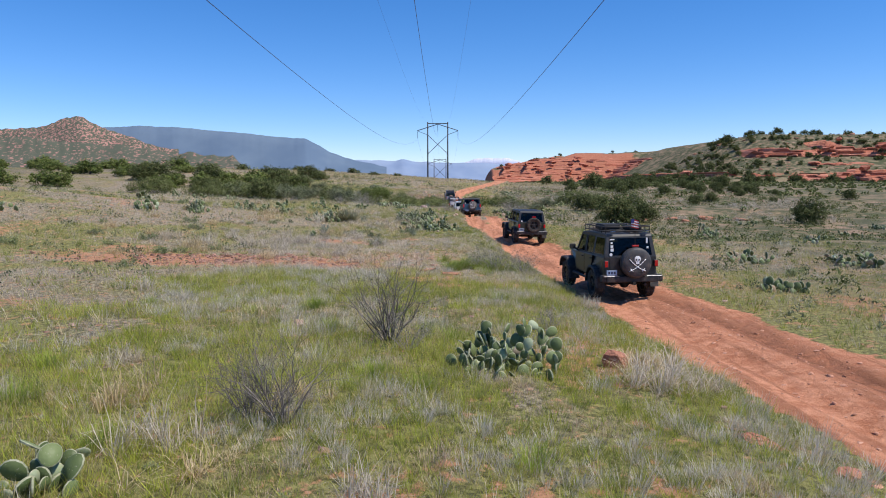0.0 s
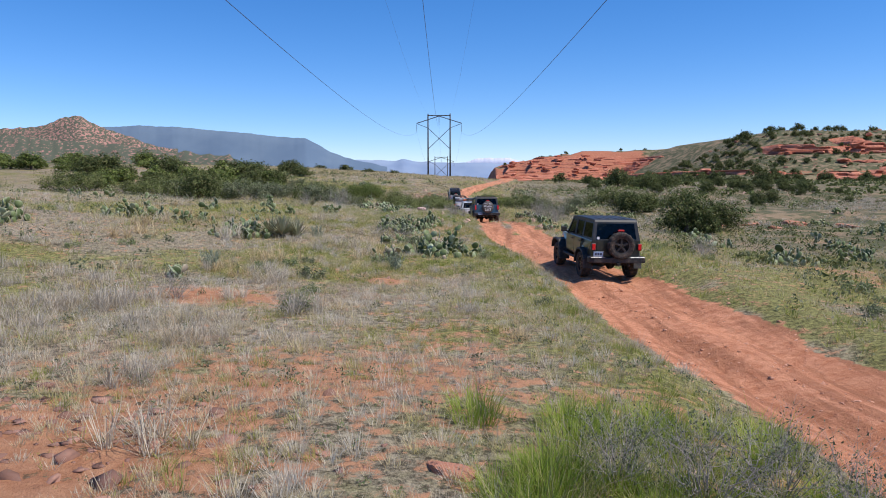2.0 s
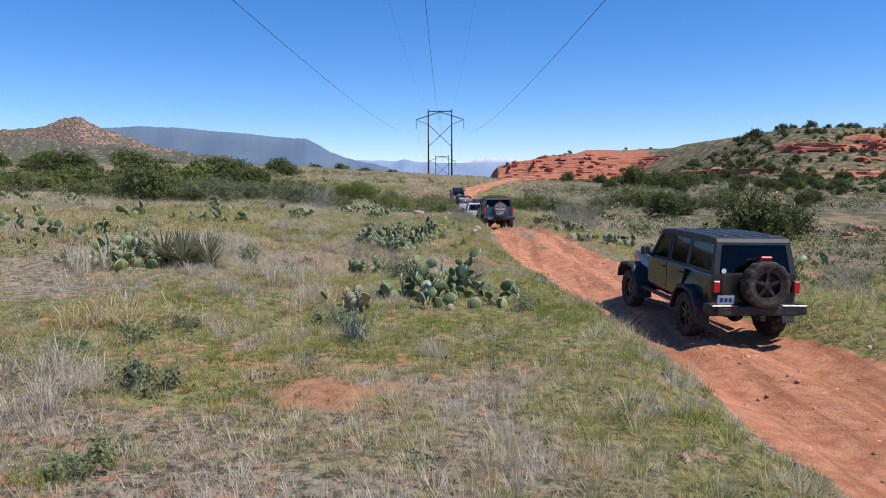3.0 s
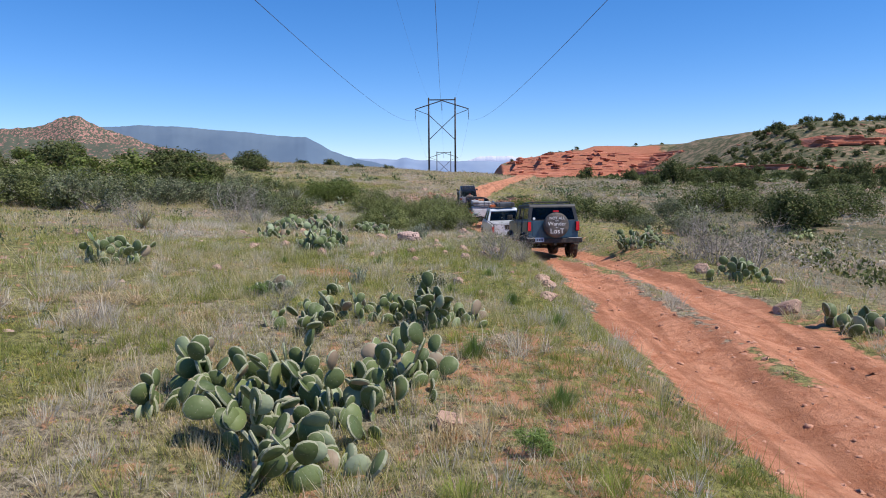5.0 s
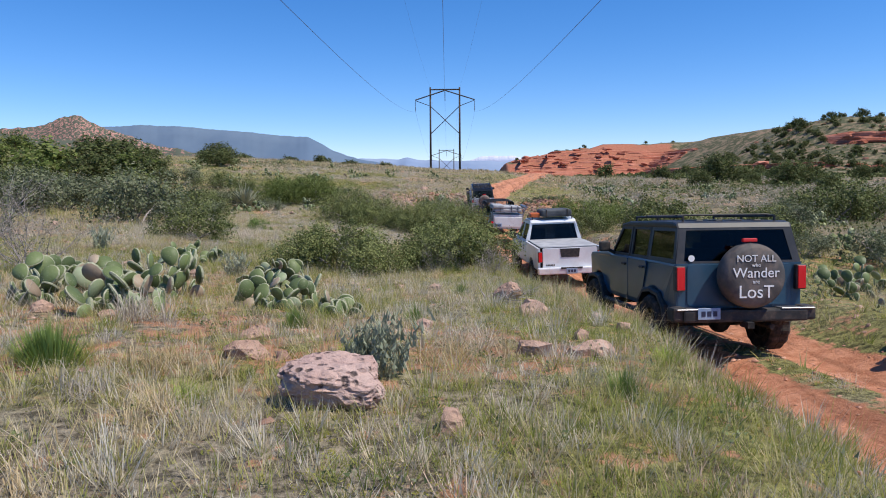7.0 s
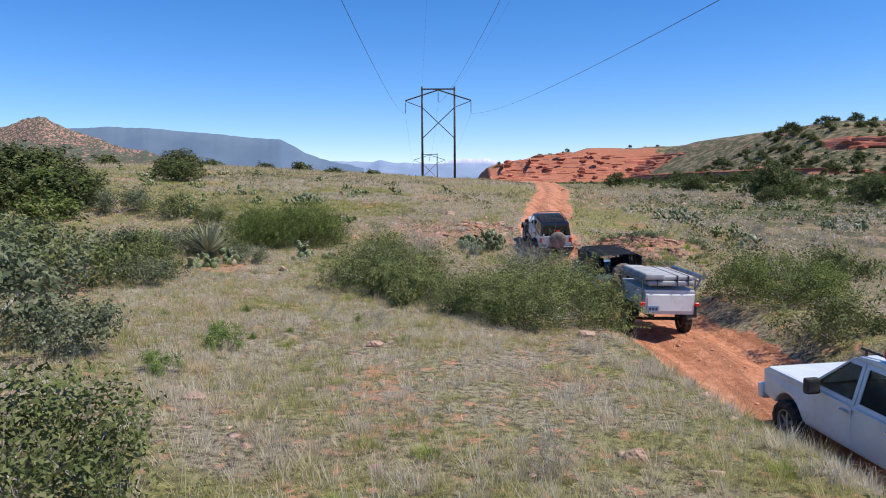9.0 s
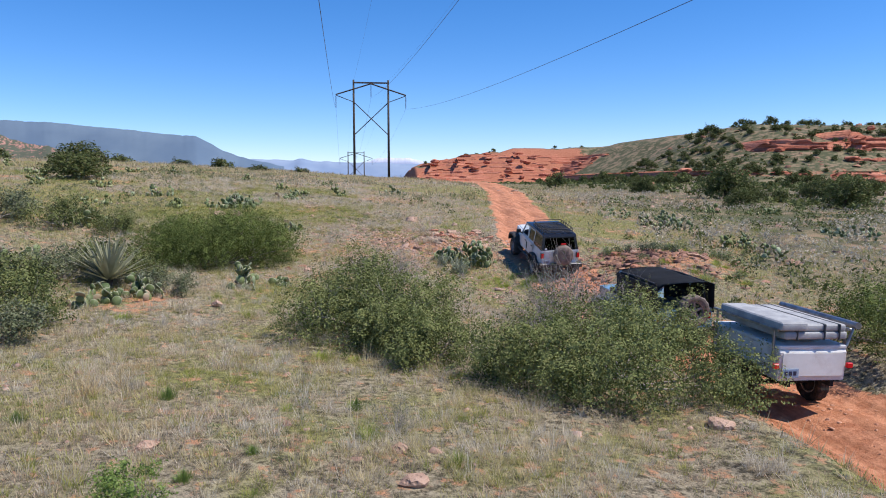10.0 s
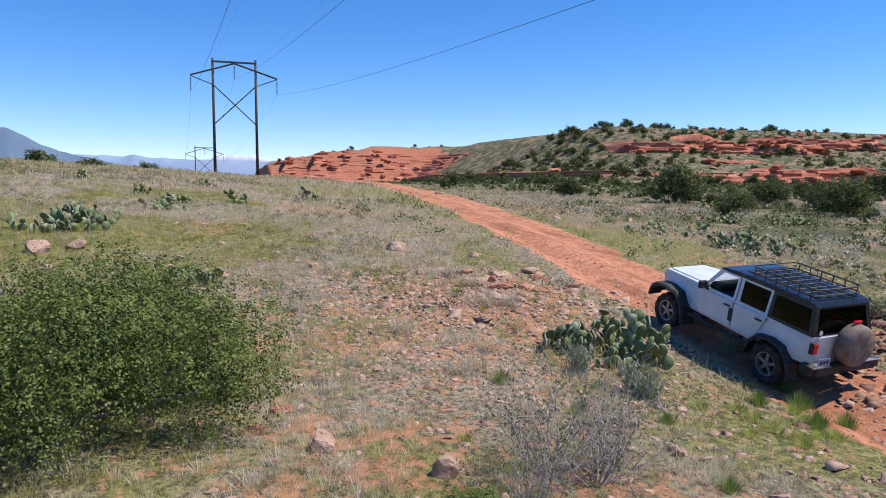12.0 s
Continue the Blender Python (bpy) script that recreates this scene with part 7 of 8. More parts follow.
# ---- grasses ----
def line_x(y):
    """A line that runs the length of the meadow."""
    return np.interp(y, [-12, 45, 62, 90, 130], [3.5, 2.0, -1.0, -6.5, -10])


def sward(x, y):
    """How tall the grass stands, from place to place."""
    return (0.5 + 0.6 * grain(x, y, 4.5, 48)) * (1.1 - 0.25 * smooth(2, 14, y) * (1 - smooth(38, 44, y)))


def blades(name, label, mat, n, spread, keep, height_range, per, seed, width=0.006, lean=0.45, y_range=(-9, 126), tuft=0.05):
    """A great many tufts of blades over the meadow, as one mesh."""
    r = np.random.default_rng(seed)
    y = r.uniform(*y_range, n)
    x = line_x(y) + r.uniform(-1, 1, n) * spread
    rim = np.abs(x - line_x(y)) / spread + 0.35 * (grain(x, y, 3.5, 49) - 0.5)
    k = r.random(n) < keep(x, y) * (1 - smooth(0.78, 1.05, rim)) * smooth(y_range[0] - 1, y_range[0] + 3, y + 3 * grain(x, y, 3, 50)) * (1 - smooth(y_range[1] - 4, y_range[1] + 1, y + 3 * grain(x, y, 3, 56)))
    x, y = x[k], y[k]
    n = len(x)
    z = height(x, y)
    s = r.uniform(0.6, 1.25, n) * sward(x, y)
    P = np.repeat(np.stack([x, y, z], -1), per, 0)
    S = np.repeat(s, per)
    m = len(P)
    a = r.uniform(0, 2 * math.pi, m)
    q = r.uniform(0, 1, m)
    out = np.stack([np.cos(a), np.sin(a), np.zeros(m)], -1)
    base = P + out * (tuft * q * S)[:, None] - np.array([0, 0, 0.01])
    h = r.uniform(*height_range, m) * S
    tip = base + out * (h * lean * (0.3 + q))[:, None] + np.stack([np.zeros(m), np.zeros(m), h], -1) + r.normal(0, 0.02, (m, 3)) * S[:, None]
    b = r.uniform(0, 2 * math.pi, m)
    side = np.stack([np.cos(b), np.sin(b), np.zeros(m)], -1) * (width * r.uniform(0.7, 1.3, m))[:, None]
    V = np.stack([base - side, base + side, tip], 1).reshape(-1, 3)
    me = mesh_np(name, V, np.arange(m * 3).reshape(-1, 3), mat)
    return tagged(new(name, me), label, "grass", kind="stuff")


def tussock_material():
    """Bunch grass: fresh green at the foot, straw and bleached tips, by the tone of each blade."""
    m, ns, ls, b = blank("bunch_grass_blades", 0.75, 0.0, 0.15)
    tone_ = ns.new("ShaderNodeAttribute")
    tone_.attribute_name = "tone"
    r = ns.new("ShaderNodeNewGeometry").outputs["Random Per Island"]
    k = maths(ns, ls, "ADD", tone_.outputs["Fac"], maths(ns, ls, "MULTIPLY", maths(ns, ls, "SUBTRACT", r, 0.5), 0.16))
    ramp = ns.new("ShaderNodeValToRGB")
    ramp.color_ramp.elements[0].color, ramp.color_ramp.elements[1].color = (0.21, 0.255, 0.055, 1), (0.80, 0.74, 0.62, 1)
    for at, col in ((0.28, (0.43, 0.425, 0.12, 1)), (0.5, (0.60, 0.495, 0.27, 1)), (0.75, (0.70, 0.60, 0.44, 1))):
        ramp.color_ramp.elements.new(at).color = col
    ls.new(k, ramp.inputs[0])
    ls.new(ramp.outputs[0], b.inputs["Base Color"])
    t = ns.new("ShaderNodeBsdfTranslucent")
    ls.new(ramp.outputs[0], t.inputs["Color"])
    mix = ns.new("ShaderNodeMixShader")
    mix.inputs[0].default_value = 0.4
    ls.new(b.outputs[0], mix.inputs[1])
    ls.new(t.outputs[0], mix.inputs[2])
    ls.new(mix.outputs[0], ns["Material Output"].inputs["Surface"])
    return m


M["tussock"] = tussock_material()


def tussocks(name, label, n, spread, keep, tone, height_range, per, seed, width=0.003, y_range=(-9, 126), reach=0.07, mat="tussock"):
    """Bunches of fine blades that fan out of one foot, with gaps between, as one mesh."""
    r = np.random.default_rng(seed)
    y = r.uniform(*y_range, n)
    x = line_x(y) + r.uniform(-1, 1, n) * spread
    rim = np.abs(x - line_x(y)) / spread + 0.35 * (grain(x, y, 3.5, 49) - 0.5)
    k = r.random(n) < keep(x, y) * (1 - smooth(0.8, 1.05, rim))
    x, y = x[k], y[k]
    n = len(x)
    s = np.clip(r.lognormal(-0.1, 0.38, n), 0.4, 2.0) * (0.6 + 0.45 * sward(x, y))
    g = np.clip(tone(x, y) + r.normal(0, 0.19, n), 0.02, 1)
    P, S, G = np.repeat(np.stack([x, y, height(x, y)], -1), per, 0), np.repeat(s, per), np.repeat(g, per)
    m = len(P)
    a, q = r.uniform(0, 2 * math.pi, m), np.sqrt(r.uniform(0, 1, m))
    out = np.stack([np.cos(a), np.sin(a), np.zeros(m)], -1)
    base = P + out * (reach * q * S)[:, None] - np.array([0, 0, 0.012])
    h = r.uniform(*height_range, m) * S
    tip = base + out * (h * (0.05 + 0.5 * q))[:, None] + r.normal(0, 0.2, (m, 3)) * h[:, None]
    tip[:, 2] = base[:, 2] + h * (1 - 0.35 * q * r.uniform(0.3, 1.4, m))
    b = a + 1.57 + r.normal(0, 0.5, m)
    side = np.stack([np.cos(b), np.sin(b), np.zeros(m)], -1) * (width * r.uniform(0.7, 1.4, m))[:, None]
    V = np.stack([base - side, base + side, tip], 1).reshape(-1, 3)
    low, high = G - 0.28 + 0.1 * r.random(m), G + 0.08
    me = toned(mesh_np(name, V, np.arange(m * 3).reshape(-1, 3), M[mat]), np.clip(np.stack([low, low, high], 1), 0, 1).ravel())
    return tagged(new(name, me), label, "grass", kind="stuff")


def off_road(x, y):
    return 1 - smooth(0.12, 0.45, road_mask(x, y))


def thin(x, y):
    return off_road(x, y) * (1 - 0.85 * np.clip(bare_mask(x, y), 0, 1))


def wilted(x, y):
    """The tone of the bunch grass: fresh where the ground is moist, bleached on the dry flats."""
    return 0.68 - 0.55 * greenness(x, y) + 0.62 * (grain(x, y, 1.1, 71) - 0.5) + 0.06 * smooth(63, 70, y) * (1 - smooth(94, 100, y)) + 0.13 * smooth(42, 48, y) * (1 - smooth(59, 63, y))


patchy = lambda x, y: thin(x, y) * (0.25 + 0.75 * smooth(0.3, 0.62, 0.55 * grain(x, y, 0.9, 72) + 0.45 * grain(x, y, 3.1, 73)))
silver = lambda x, y: thin(x, y) * smooth(0.52, 0.62, 0.6 * grain(x, y, 0.8, 91) + 0.4 * grain(x, y, 2.6, 92)) * (1 - 0.55 * smooth(10, 16, y) - 0.12 * smooth(36, 40, y))
tussocks("silvery_grass", "silvery dead grass lying in drifts through the meadow", 30000, 7.0, silver, lambda x, y: 0.28 + 0 * x, (0.09, 0.25), 44, 41, 0.0032, (-9, 100), 0.11, "grass_silver")
thatch = lambda x, y: thin(x, y) * smooth(0.55, 0.65, 0.55 * grain(x, y, 0.9, 93) + 0.45 * grain(x, y, 3.2, 94))
tussocks("tan_thatch", "matted tan thatch of last year's grass", 40000, 7.0, thatch, lambda x, y: 0.28 + 0 * x, (0.03, 0.11), 36, 42, 0.0042, (-9, 118), 0.17, "grass_tan")
blades("grass_mat", "short matted green and yellow grass over the meadow", M["grass_mat"], 90000, 7.0, lambda x, y: patchy(x, y) * (0.15 + 0.8 * greenness(x, y)), (0.02, 0.08), 7, 21, 0.0048, 1.2, tuft=0.07)
blades("grass_green", "short fresh green grass over the meadow", M["grass_green"], 90000, 7.0, lambda x, y: patchy(x, y) * (1 - 0.8 * thatch(x, y)) * (0.05 + 0.95 * greenness(x, y) ** 1.3), (0.05, 0.15), 6, 1, 0.0042, 0.8)
tussocks("bunch_grass_dry", "fine bunch grass, green at the foot and bleached at the tips", 40000, 6.2, patchy, wilted, (0.06, 0.2), 33, 2, 0.0034, reach=0.085)
tussocks("bunch_grass_low", "small straw and olive tussocks between the bunch grass", 36000, 6.5, lambda x, y: thin(x, y) * (0.35 + 0.5 * grain(x, y, 0.6, 74)), lambda x, y: wilted(x, y) - 0.12, (0.03, 0.10), 13, 3, 0.0035, reach=0.06)
tussocks("bunch_grass_tall", "tall pale bunch grass standing in drifts", 9000, 7.0, lambda x, y: thin(x, y) * smooth(0.48, 0.68, grain(x, y, 2.6, 75)), lambda x, y: wilted(x, y) * 0.5 + 0.42, (0.13, 0.32), 46, 4, 0.0028, reach=0.12)
tussocks("meadow_grass", "knee-high green and straw grass in the hollow", 15000, 5.0, lambda x, y: thin(x, y) * (1 - 0.7 * thatch(x, y)) * (0.3 + 0.7 * smooth(0.35, 0.6, grain(x, y, 1.8, 78))), lambda x, y: 0.40 + 0.55 * (grain(x, y, 0.9, 80) - 0.5), (0.06, 0.23), 22, 43, 0.003, (39, 69), 0.11)
blades("grass_lush", "lush green grass near the start of the meadow", M["grass_lush"], 34000, 9.0, lambda x, y: thin(x, y) * (1 - 0.9 * thatch(x, y)) * (1 - 0.6 * silver(x, y)) * smooth(0.3, 0.62, greenness(x, y)) * (1 - smooth(3, 14, y + 8 * (grain(x, y, 3, 76) - 0.5))), (0.08, 0.27), 8, 31, 0.0042, 0.6, (-9, 15), 0.07)
outer = lambda x, y: thin(x, y) * (np.abs(x - line_x(y)) > 5.6)
blades("grass_far_green", "green grass on the outer meadow", M["grass_mat"], 52000, 24, lambda x, y: outer(x, y) * (0.2 + 0.8 * greenness(x, y)), (0.05, 0.16), 5, 4, 0.009, 1.0, tuft=0.15)
blades("grass_far_dry", "dry grass on the outer meadow", M["grass_dry"], 46000, 24, lambda x, y: outer(x, y) * (0.9 - 0.6 * greenness(x, y)), (0.07, 0.24), 5, 5, 0.008, 0.9, tuft=0.15)
blades("grass_far_grey", "grey dry grass on the outer meadow", M["grass_grey"], 36000, 26, lambda x, y: outer(x, y) * smooth(0.35, 0.55, grain(x, y, 6.0, 46)), (0.07, 0.24), 5, 6, 0.008, 0.9, tuft=0.15)
tussocks("bunch_grass_outer", "bunch grass over the outer meadow", 34000, 26, lambda x, y: outer(x, y) * (0.2 + 0.8 * smooth(0.35, 0.65, grain(x, y, 2.2, 77))), lambda x, y: wilted(x, y) - 0.1, (0.10, 0.38), 14, 5, 0.006, reach=0.12)
blades("grass_ridge", "pale grass along the far ridge", M["grass_dry"], 6000, 45, lambda x, y: off_road(x, y) * 0.8, (0.2, 0.5), 5, 7, 0.03, 0.6, (120, 215), 0.25)

# a stand of tall green grass with dead stalks by the track
r_ = np.random.default_rng(903)
n_ = 300
a_, q_ = r_.uniform(0, 2 * math.pi, n_), r_.uniform(0, 1, n_) ** 0.6
b_ = np.stack([np.cos(a_) * q_ * 0.26, np.sin(a_) * q_ * 0.26, 0 * a_ - 0.01], -1)
m_ = b_ + np.stack([np.cos(a_) * q_ * 0.07, np.sin(a_) * q_ * 0.07, r_.uniform(0.08, 0.20, n_)], -1) + r_.normal(0, 0.02, (n_, 3))
t_ = m_ + np.stack([np.cos(a_) * q_ * 0.16, np.sin(a_) * q_ * 0.16, r_.uniform(0.0, 0.2, n_)], -1) + r_.normal(0, 0.045, (n_, 3))
s_ = np.stack([-np.sin(a_), np.cos(a_), 0 * a_], -1) * 0.004
V_ = np.stack([b_ - s_, b_ + s_, m_ + s_ * 0.8, m_ - s_ * 0.8, t_], 1).reshape(-1, 3)
i_ = np.arange(n_)[:, None] * 5
tall = mesh_np("tall_grass", V_, np.concatenate([i_ + [0, 1, 2], i_ + [0, 2, 3], i_ + [3, 2, 4]]), M["grass_tall"])
rt = random.Random(29)
for k in range(204):
    if k >= 150:
        x, y, s = (rt.gauss(0.7, 0.7), rt.gauss(92.0, 0.8), rt.uniform(0.3, 0.55)) if k < 166 else (rt.gauss(-0.6, 1.4), rt.gauss(98.5, 2.0), rt.uniform(0.25, 0.5)) if k >= 190 else (rt.uniform(5.6, 9.5), rt.uniform(90, 96), rt.uniform(0.4, 0.8))
    elif k < 40:
        x, y, s = rt.uniform(3.2, 6.2), rt.uniform(11.3, 14.2), rt.uniform(0.7, 1.15)
    elif k < 64:
        x, y, s = rt.gauss(1.0, 3.2), rt.uniform(-6, 6), rt.uniform(0.6, 1.0)
    else:
        y = rt.uniform(38, 62) if k < 120 else rt.uniform(64, 92)
        x, s = float(line_x(y)) + rt.gauss(0.6, 2.6), rt.uniform(0.3, 0.65)
        if off_road(np.array([x]), np.array([y]))[0] < 0.9:
            continue
    o = new("tall_grass", tall)
    o.matrix_world = spot(x, y, k * 47, s)
    tagged(o, "tall tuft of lush green grass beside the track", "grass", "tall green grass")

# pale clumps of tall dead grass
def ragged_clump(seed, mat, n=240):
    r = np.random.default_rng(seed)
    heads = r.normal(0, 0.2, (6, 2))
    c = heads[r.integers(0, 6, n)]
    a, q = r.uniform(0, 2 * math.pi, n), r.uniform(0, 1, n)
    way = np.stack([np.cos(a), np.sin(a), 0 * a], -1)
    b = np.concatenate([c + r.normal(0, 0.03, (n, 2)), np.full((n, 1), -0.01)], 1)
    h = r.uniform(0.06, 0.22, n) * (0.6 + 0.8 * r.random(6)[r.integers(0, 6, n)])
    m = b + way * (q * 0.2)[:, None] + np.stack([0 * a, 0 * a, h], -1) + r.normal(0, 0.035, (n, 3))
    t = m + way * (q * 0.28)[:, None] + np.stack([0 * a, 0 * a, h * r.uniform(-0.45, 0.7, n)], -1) + r.normal(0, 0.06, (n, 3))
    s = np.stack([-np.sin(a), np.cos(a), 0 * a], -1) * 0.0036
    V = np.stack([b - s, b + s, m + s * 0.8, m - s * 0.8, t], 1).reshape(-1, 3)
    i = np.arange(n)[:, None] * 5
    return mesh_np("dead_grass_clump", V, np.concatenate([i + [0, 1, 2], i + [0, 2, 3], i + [3, 2, 4]]), M[mat])


clump = [ragged_clump(901, "grass_pale"), ragged_clump(902, "grass_dry"), ragged_clump(904, "grass_grey"), ragged_clump(905, "grass_dry", 240)]
rt = random.Random(17)
M["sage"] = foliage("blue_grey_sage", (0.24, 0.27, 0.18), (0.42, 0.44, 0.31), (0.34, 0.33, 0.22), 0.7, 0.2, 1.0)
r_ = np.random.default_rng(907)
st_ = r_.integers(0, 34, 900)
dir_ = np.concatenate([r_.normal(0, 0.32, (34, 2)), np.ones((34, 1))], 1)
foot_ = np.concatenate([r_.normal(0, 0.07, (34, 2)), np.zeros((34, 1))], 1)
len_ = r_.uniform(0.25, 0.46, 34)
P_ = foot_[st_] + dir_[st_] * (len_[st_] * r_.uniform(0.12, 1, 900))[:, None] + r_.normal(0, 0.012, (900, 3))
V_, F_ = leaf_cloud(P_, r_, 0.075, 0.016, 1.6)
sage_mesh = mesh_np("sage_tuft", V_, F_, M["sage"])
for k, (x, y, s) in enumerate(((-1.02, 94.3, 1.2), (-0.62, 93.3, 1.3), (-0.5, 93.1, 1.0), (0.95, 54.95, 1.15), (0.8, 55.05, 0.9), (0.2, 48.0, 0.8), (-2.6, 62.5, 1.1), (2.4, 94.7, 1.0), (-6.9, 66.0, 1.3), (-2.2, 33.0, 1.2), (1.4, 26.0, 1.1), (-3.0, 24.0, 1.2))):
    o = new("sage_tuft", sage_mesh)
    o.matrix_world = spot(x, y, k * 55, s)
    tagged(o, "blue-grey upright sage tuft among stones and grass", "plant", "sage tufts")
PALE = (-4.1, 18.6)
spots_ = [(6.9, -0.6, 1.9), (6.5, -0.3, 1.7), (7.3, -1.0, 1.7), (7.0, -0.1, 1.6), (6.6, -1.2, 1.5), (-0.27, -3.36, 1.5), (0.56, -4.7, 1.4), (1.28, -5.2, 1.3), (-4.2, 5.6, 1.6), (-0.26, 2.7, 1.4), (1.6, 56.1, 1.1), (1.5, 55.6, 0.9), (-1.7, 57.0, 1.1), (2.0, 41.0, 1.2), (2.5, 43.5, 1.3), (-3.0, 45.0, 1.5), (1.3, 97.0, 0.7)]
for k in range(170):
    y = rt.uniform(-6, 118)
    x = float(line_x(y)) + rt.uniform(-6.5, 6.5)
    if off_road(np.array([x]), np.array([y]))[0] > 0.9:
        spots_.append((x, y, rt.uniform(0.5, 1.15)))
for k in range(24):
    spots_.append((rt.gauss(-1.2, 1.7), rt.gauss(97.5, 2.4), rt.uniform(0.6, 1.1)))
for k in range(70):
    y = rt.uniform(12, 46)
    spots_.append((-rt.uniform(1.5, 15) + 2, y, rt.uniform(1.0, 1.9)))
for k in range(64):                                            # a patch of bleached bunch grass and single ones in the fresh grass
    if k < 30:
        spots_.append((rt.gauss(PALE[0], 1.1), rt.gauss(PALE[1], 0.9), rt.uniform(0.9, 1.5)))
    else:
        spots_.append((rt.uniform(-9, 0), rt.uniform(14, 24), rt.uniform(0.8, 1.3)))
for k in range(56):
    y = rt.uniform(70, 90)
    spots_.append((float(line_x(y)) + rt.uniform(-5.5, 6), y, rt.uniform(0.45, 0.95)))
for k, (x, y, s) in enumerate(spots_):
    o = new("dead_grass_clump", clump[k % 4 if k < len(spots_) - 120 else 2 * (k % 3 > 1)])
    o.matrix_world = spot(x, y, k * 40, s * 0.9, 0.03, s * (0.6 + 0.07 * (k % 7)))
    tagged(o, "pale dead bunch grass clump with drooping stalks" if k % 2 == 0 else "straw-coloured bunch grass clump with drooping stalks", "grass", "dead grass clumps")


def herbs(name, label, mat, n, spread, keep, size, per, seed, y_range=(-9, 126), shift=0.0):
    """Low leafy herbs and shrublets, as one mesh."""
    r = np.random.default_rng(seed)
    y = r.uniform(*y_range, n)
    x = line_x(y) + shift + r.uniform(-1, 1, n) * spread
    k = r.random(n) < keep(x, y)
    x, y = x[k], y[k]
    z = height(x, y)
    s = np.repeat(r.uniform(0.5, 1.5, len(x)), per)[:, None]
    P = np.repeat(np.stack([x, y, z], -1), per, 0)
    d = spun(len(P), r) * r.uniform(0.3, 1, (len(P), 1)) ** 0.5
    d[:, 2] = np.abs(d[:, 2]) * 1.1
    V, F = leaf_cloud(P + d * size * s, r, size * 0.32, size * 0.15, 0.4)
    return tagged(new(name, mesh_np(name, V, F, mat)), label, "plants", kind="stuff")


herbs("low_herbs", "low green herbs among the grass", M["herb"], 5200, 6.5, lambda x, y: thin(x, y) * smooth(0.35, 0.6, grain(x, y, 2.4, 51)), 0.10, 22, 8)
herbs("grey_herbs", "small grey-green herbs speckling the dry meadow", M["oak_grey"], 15000, 7.0, lambda x, y: thin(x, y) * (0.25 + 0.75 * smooth(0.35, 0.6, grain(x, y, 1.6, 58))), 0.055, 14, 18)
herbs("leafy_mat", "low yellow-green leafy herbs matted between the grass", M["grass_green"], 15000, 5.2, lambda x, y: thin(x, y) * (0.2 + 0.8 * smooth(0.35, 0.58, grain(x, y, 1.2, 59))), 0.05, 16, 20, (38, 67))
herbs("sage_shrublets", "low grey-green sage shrublets", M["oak_grey"], 2600, 32, lambda x, y: off_road(x, y) * smooth(0.42, 0.62, grain(x, y, 8, 52)) * (np.abs(x - line_x(y)) > 7.5), 0.30, 26, 9, (0, 140))
herbs("dark_shrublets", "low dark scrub on the outer flats", M["oak_leaf"], 1500, 48, lambda x, y: off_road(x, y) * smooth(0.5, 0.66, grain(x, y, 11, 53)) * (np.abs(x - line_x(y)) > 7), 0.42, 34, 10, (20, 200))


herbs("eastern_pale_grass", "pale bleached grass over the eastern flat", M["grass_grey"], 3600, 30, lambda x, y: (x - road_x(y) > 5) * smooth(0.45, 0.6, grain(x, y, 8, 63)), 0.42, 34, 13, (55, 150), 34.0)
herbs("eastern_scrub", "dark olive scrub over the eastern flat", M["oak_leaf"], 2600, 30, lambda x, y: (x - road_x(y) > 6) * smooth(0.3, 0.55, grain(x, y, 9, 55)), 0.5, 30, 12, (8, 130), 34.0)


herbs("slope_shrublets", "grey-green tufts and shrublets over the upper slope", M["oak_grey"], 3000, 11, lambda x, y: off_road(x, y) * smooth(0.34, 0.6, grain(x, y, 3.5, 64)), 0.16, 30, 16, (97, 150), -1.0)
herbs("meadow_shrublets", "olive and grey shrublets dotted over the meadow", M["oak_grey"], 900, 15, lambda x, y: off_road(x, y) * smooth(0.42, 0.62, grain(x, y, 4, 65)), 0.15, 30, 17, (14, 44), -3.0)


def hillside_scrub():
    r = np.random.default_rng(77)
    n = 4400
    x, y = r.uniform(30, 240, n), r.uniform(100, 335, n)
    k = r.random(n) < 0.25 + 0.75 * smooth(0.4, 0.65, grain(x, y, 16, 54))
    x, y = x[k], y[k]
    s = np.repeat(r.uniform(0.35, 1.0, len(x)), 14)[:, None]
    P = np.repeat(np.stack([x, y, height(x, y)], -1), 14, 0)
    d = spun(len(P), r)
    d[:, 2] = np.abs(d[:, 2]) * 0.8
    V, F = leaf_cloud(P + d * s * 0.7, r, 0.55, 0.36)
    tagged(new("hillside_scrub", mesh_np("hillside_scrub", V, F, M["oak_leaf"])), "grey-green scrub over the far hillside", "plants", kind="stuff")


hillside_scrub()

# green bunch grass
r_ = np.random.default_rng(900)
n_ = 420
a_ = r_.uniform(0, 2 * math.pi, n_)
q_ = r_.uniform(0, 1, n_)
b_ = np.stack([np.cos(a_) * q_ * 0.10, np.sin(a_) * q_ * 0.10, 0 * a_ - 0.01], -1)
t_ = b_ + np.stack([np.cos(a_) * q_ * 0.14, np.sin(a_) * q_ * 0.14, r_.uniform(0.18, 0.30, n_) * (1 - 0.35 * q_)], -1)
s_ = np.stack([-np.sin(a_), np.cos(a_), 0 * a_], -1) * 0.004
bunch = mesh_np("bunch_grass", np.stack([b_ - s_, b_ + s_, t_], 1).reshape(-1, 3), np.arange(n_ * 3).reshape(-1, 3), M["bright_leaf"])
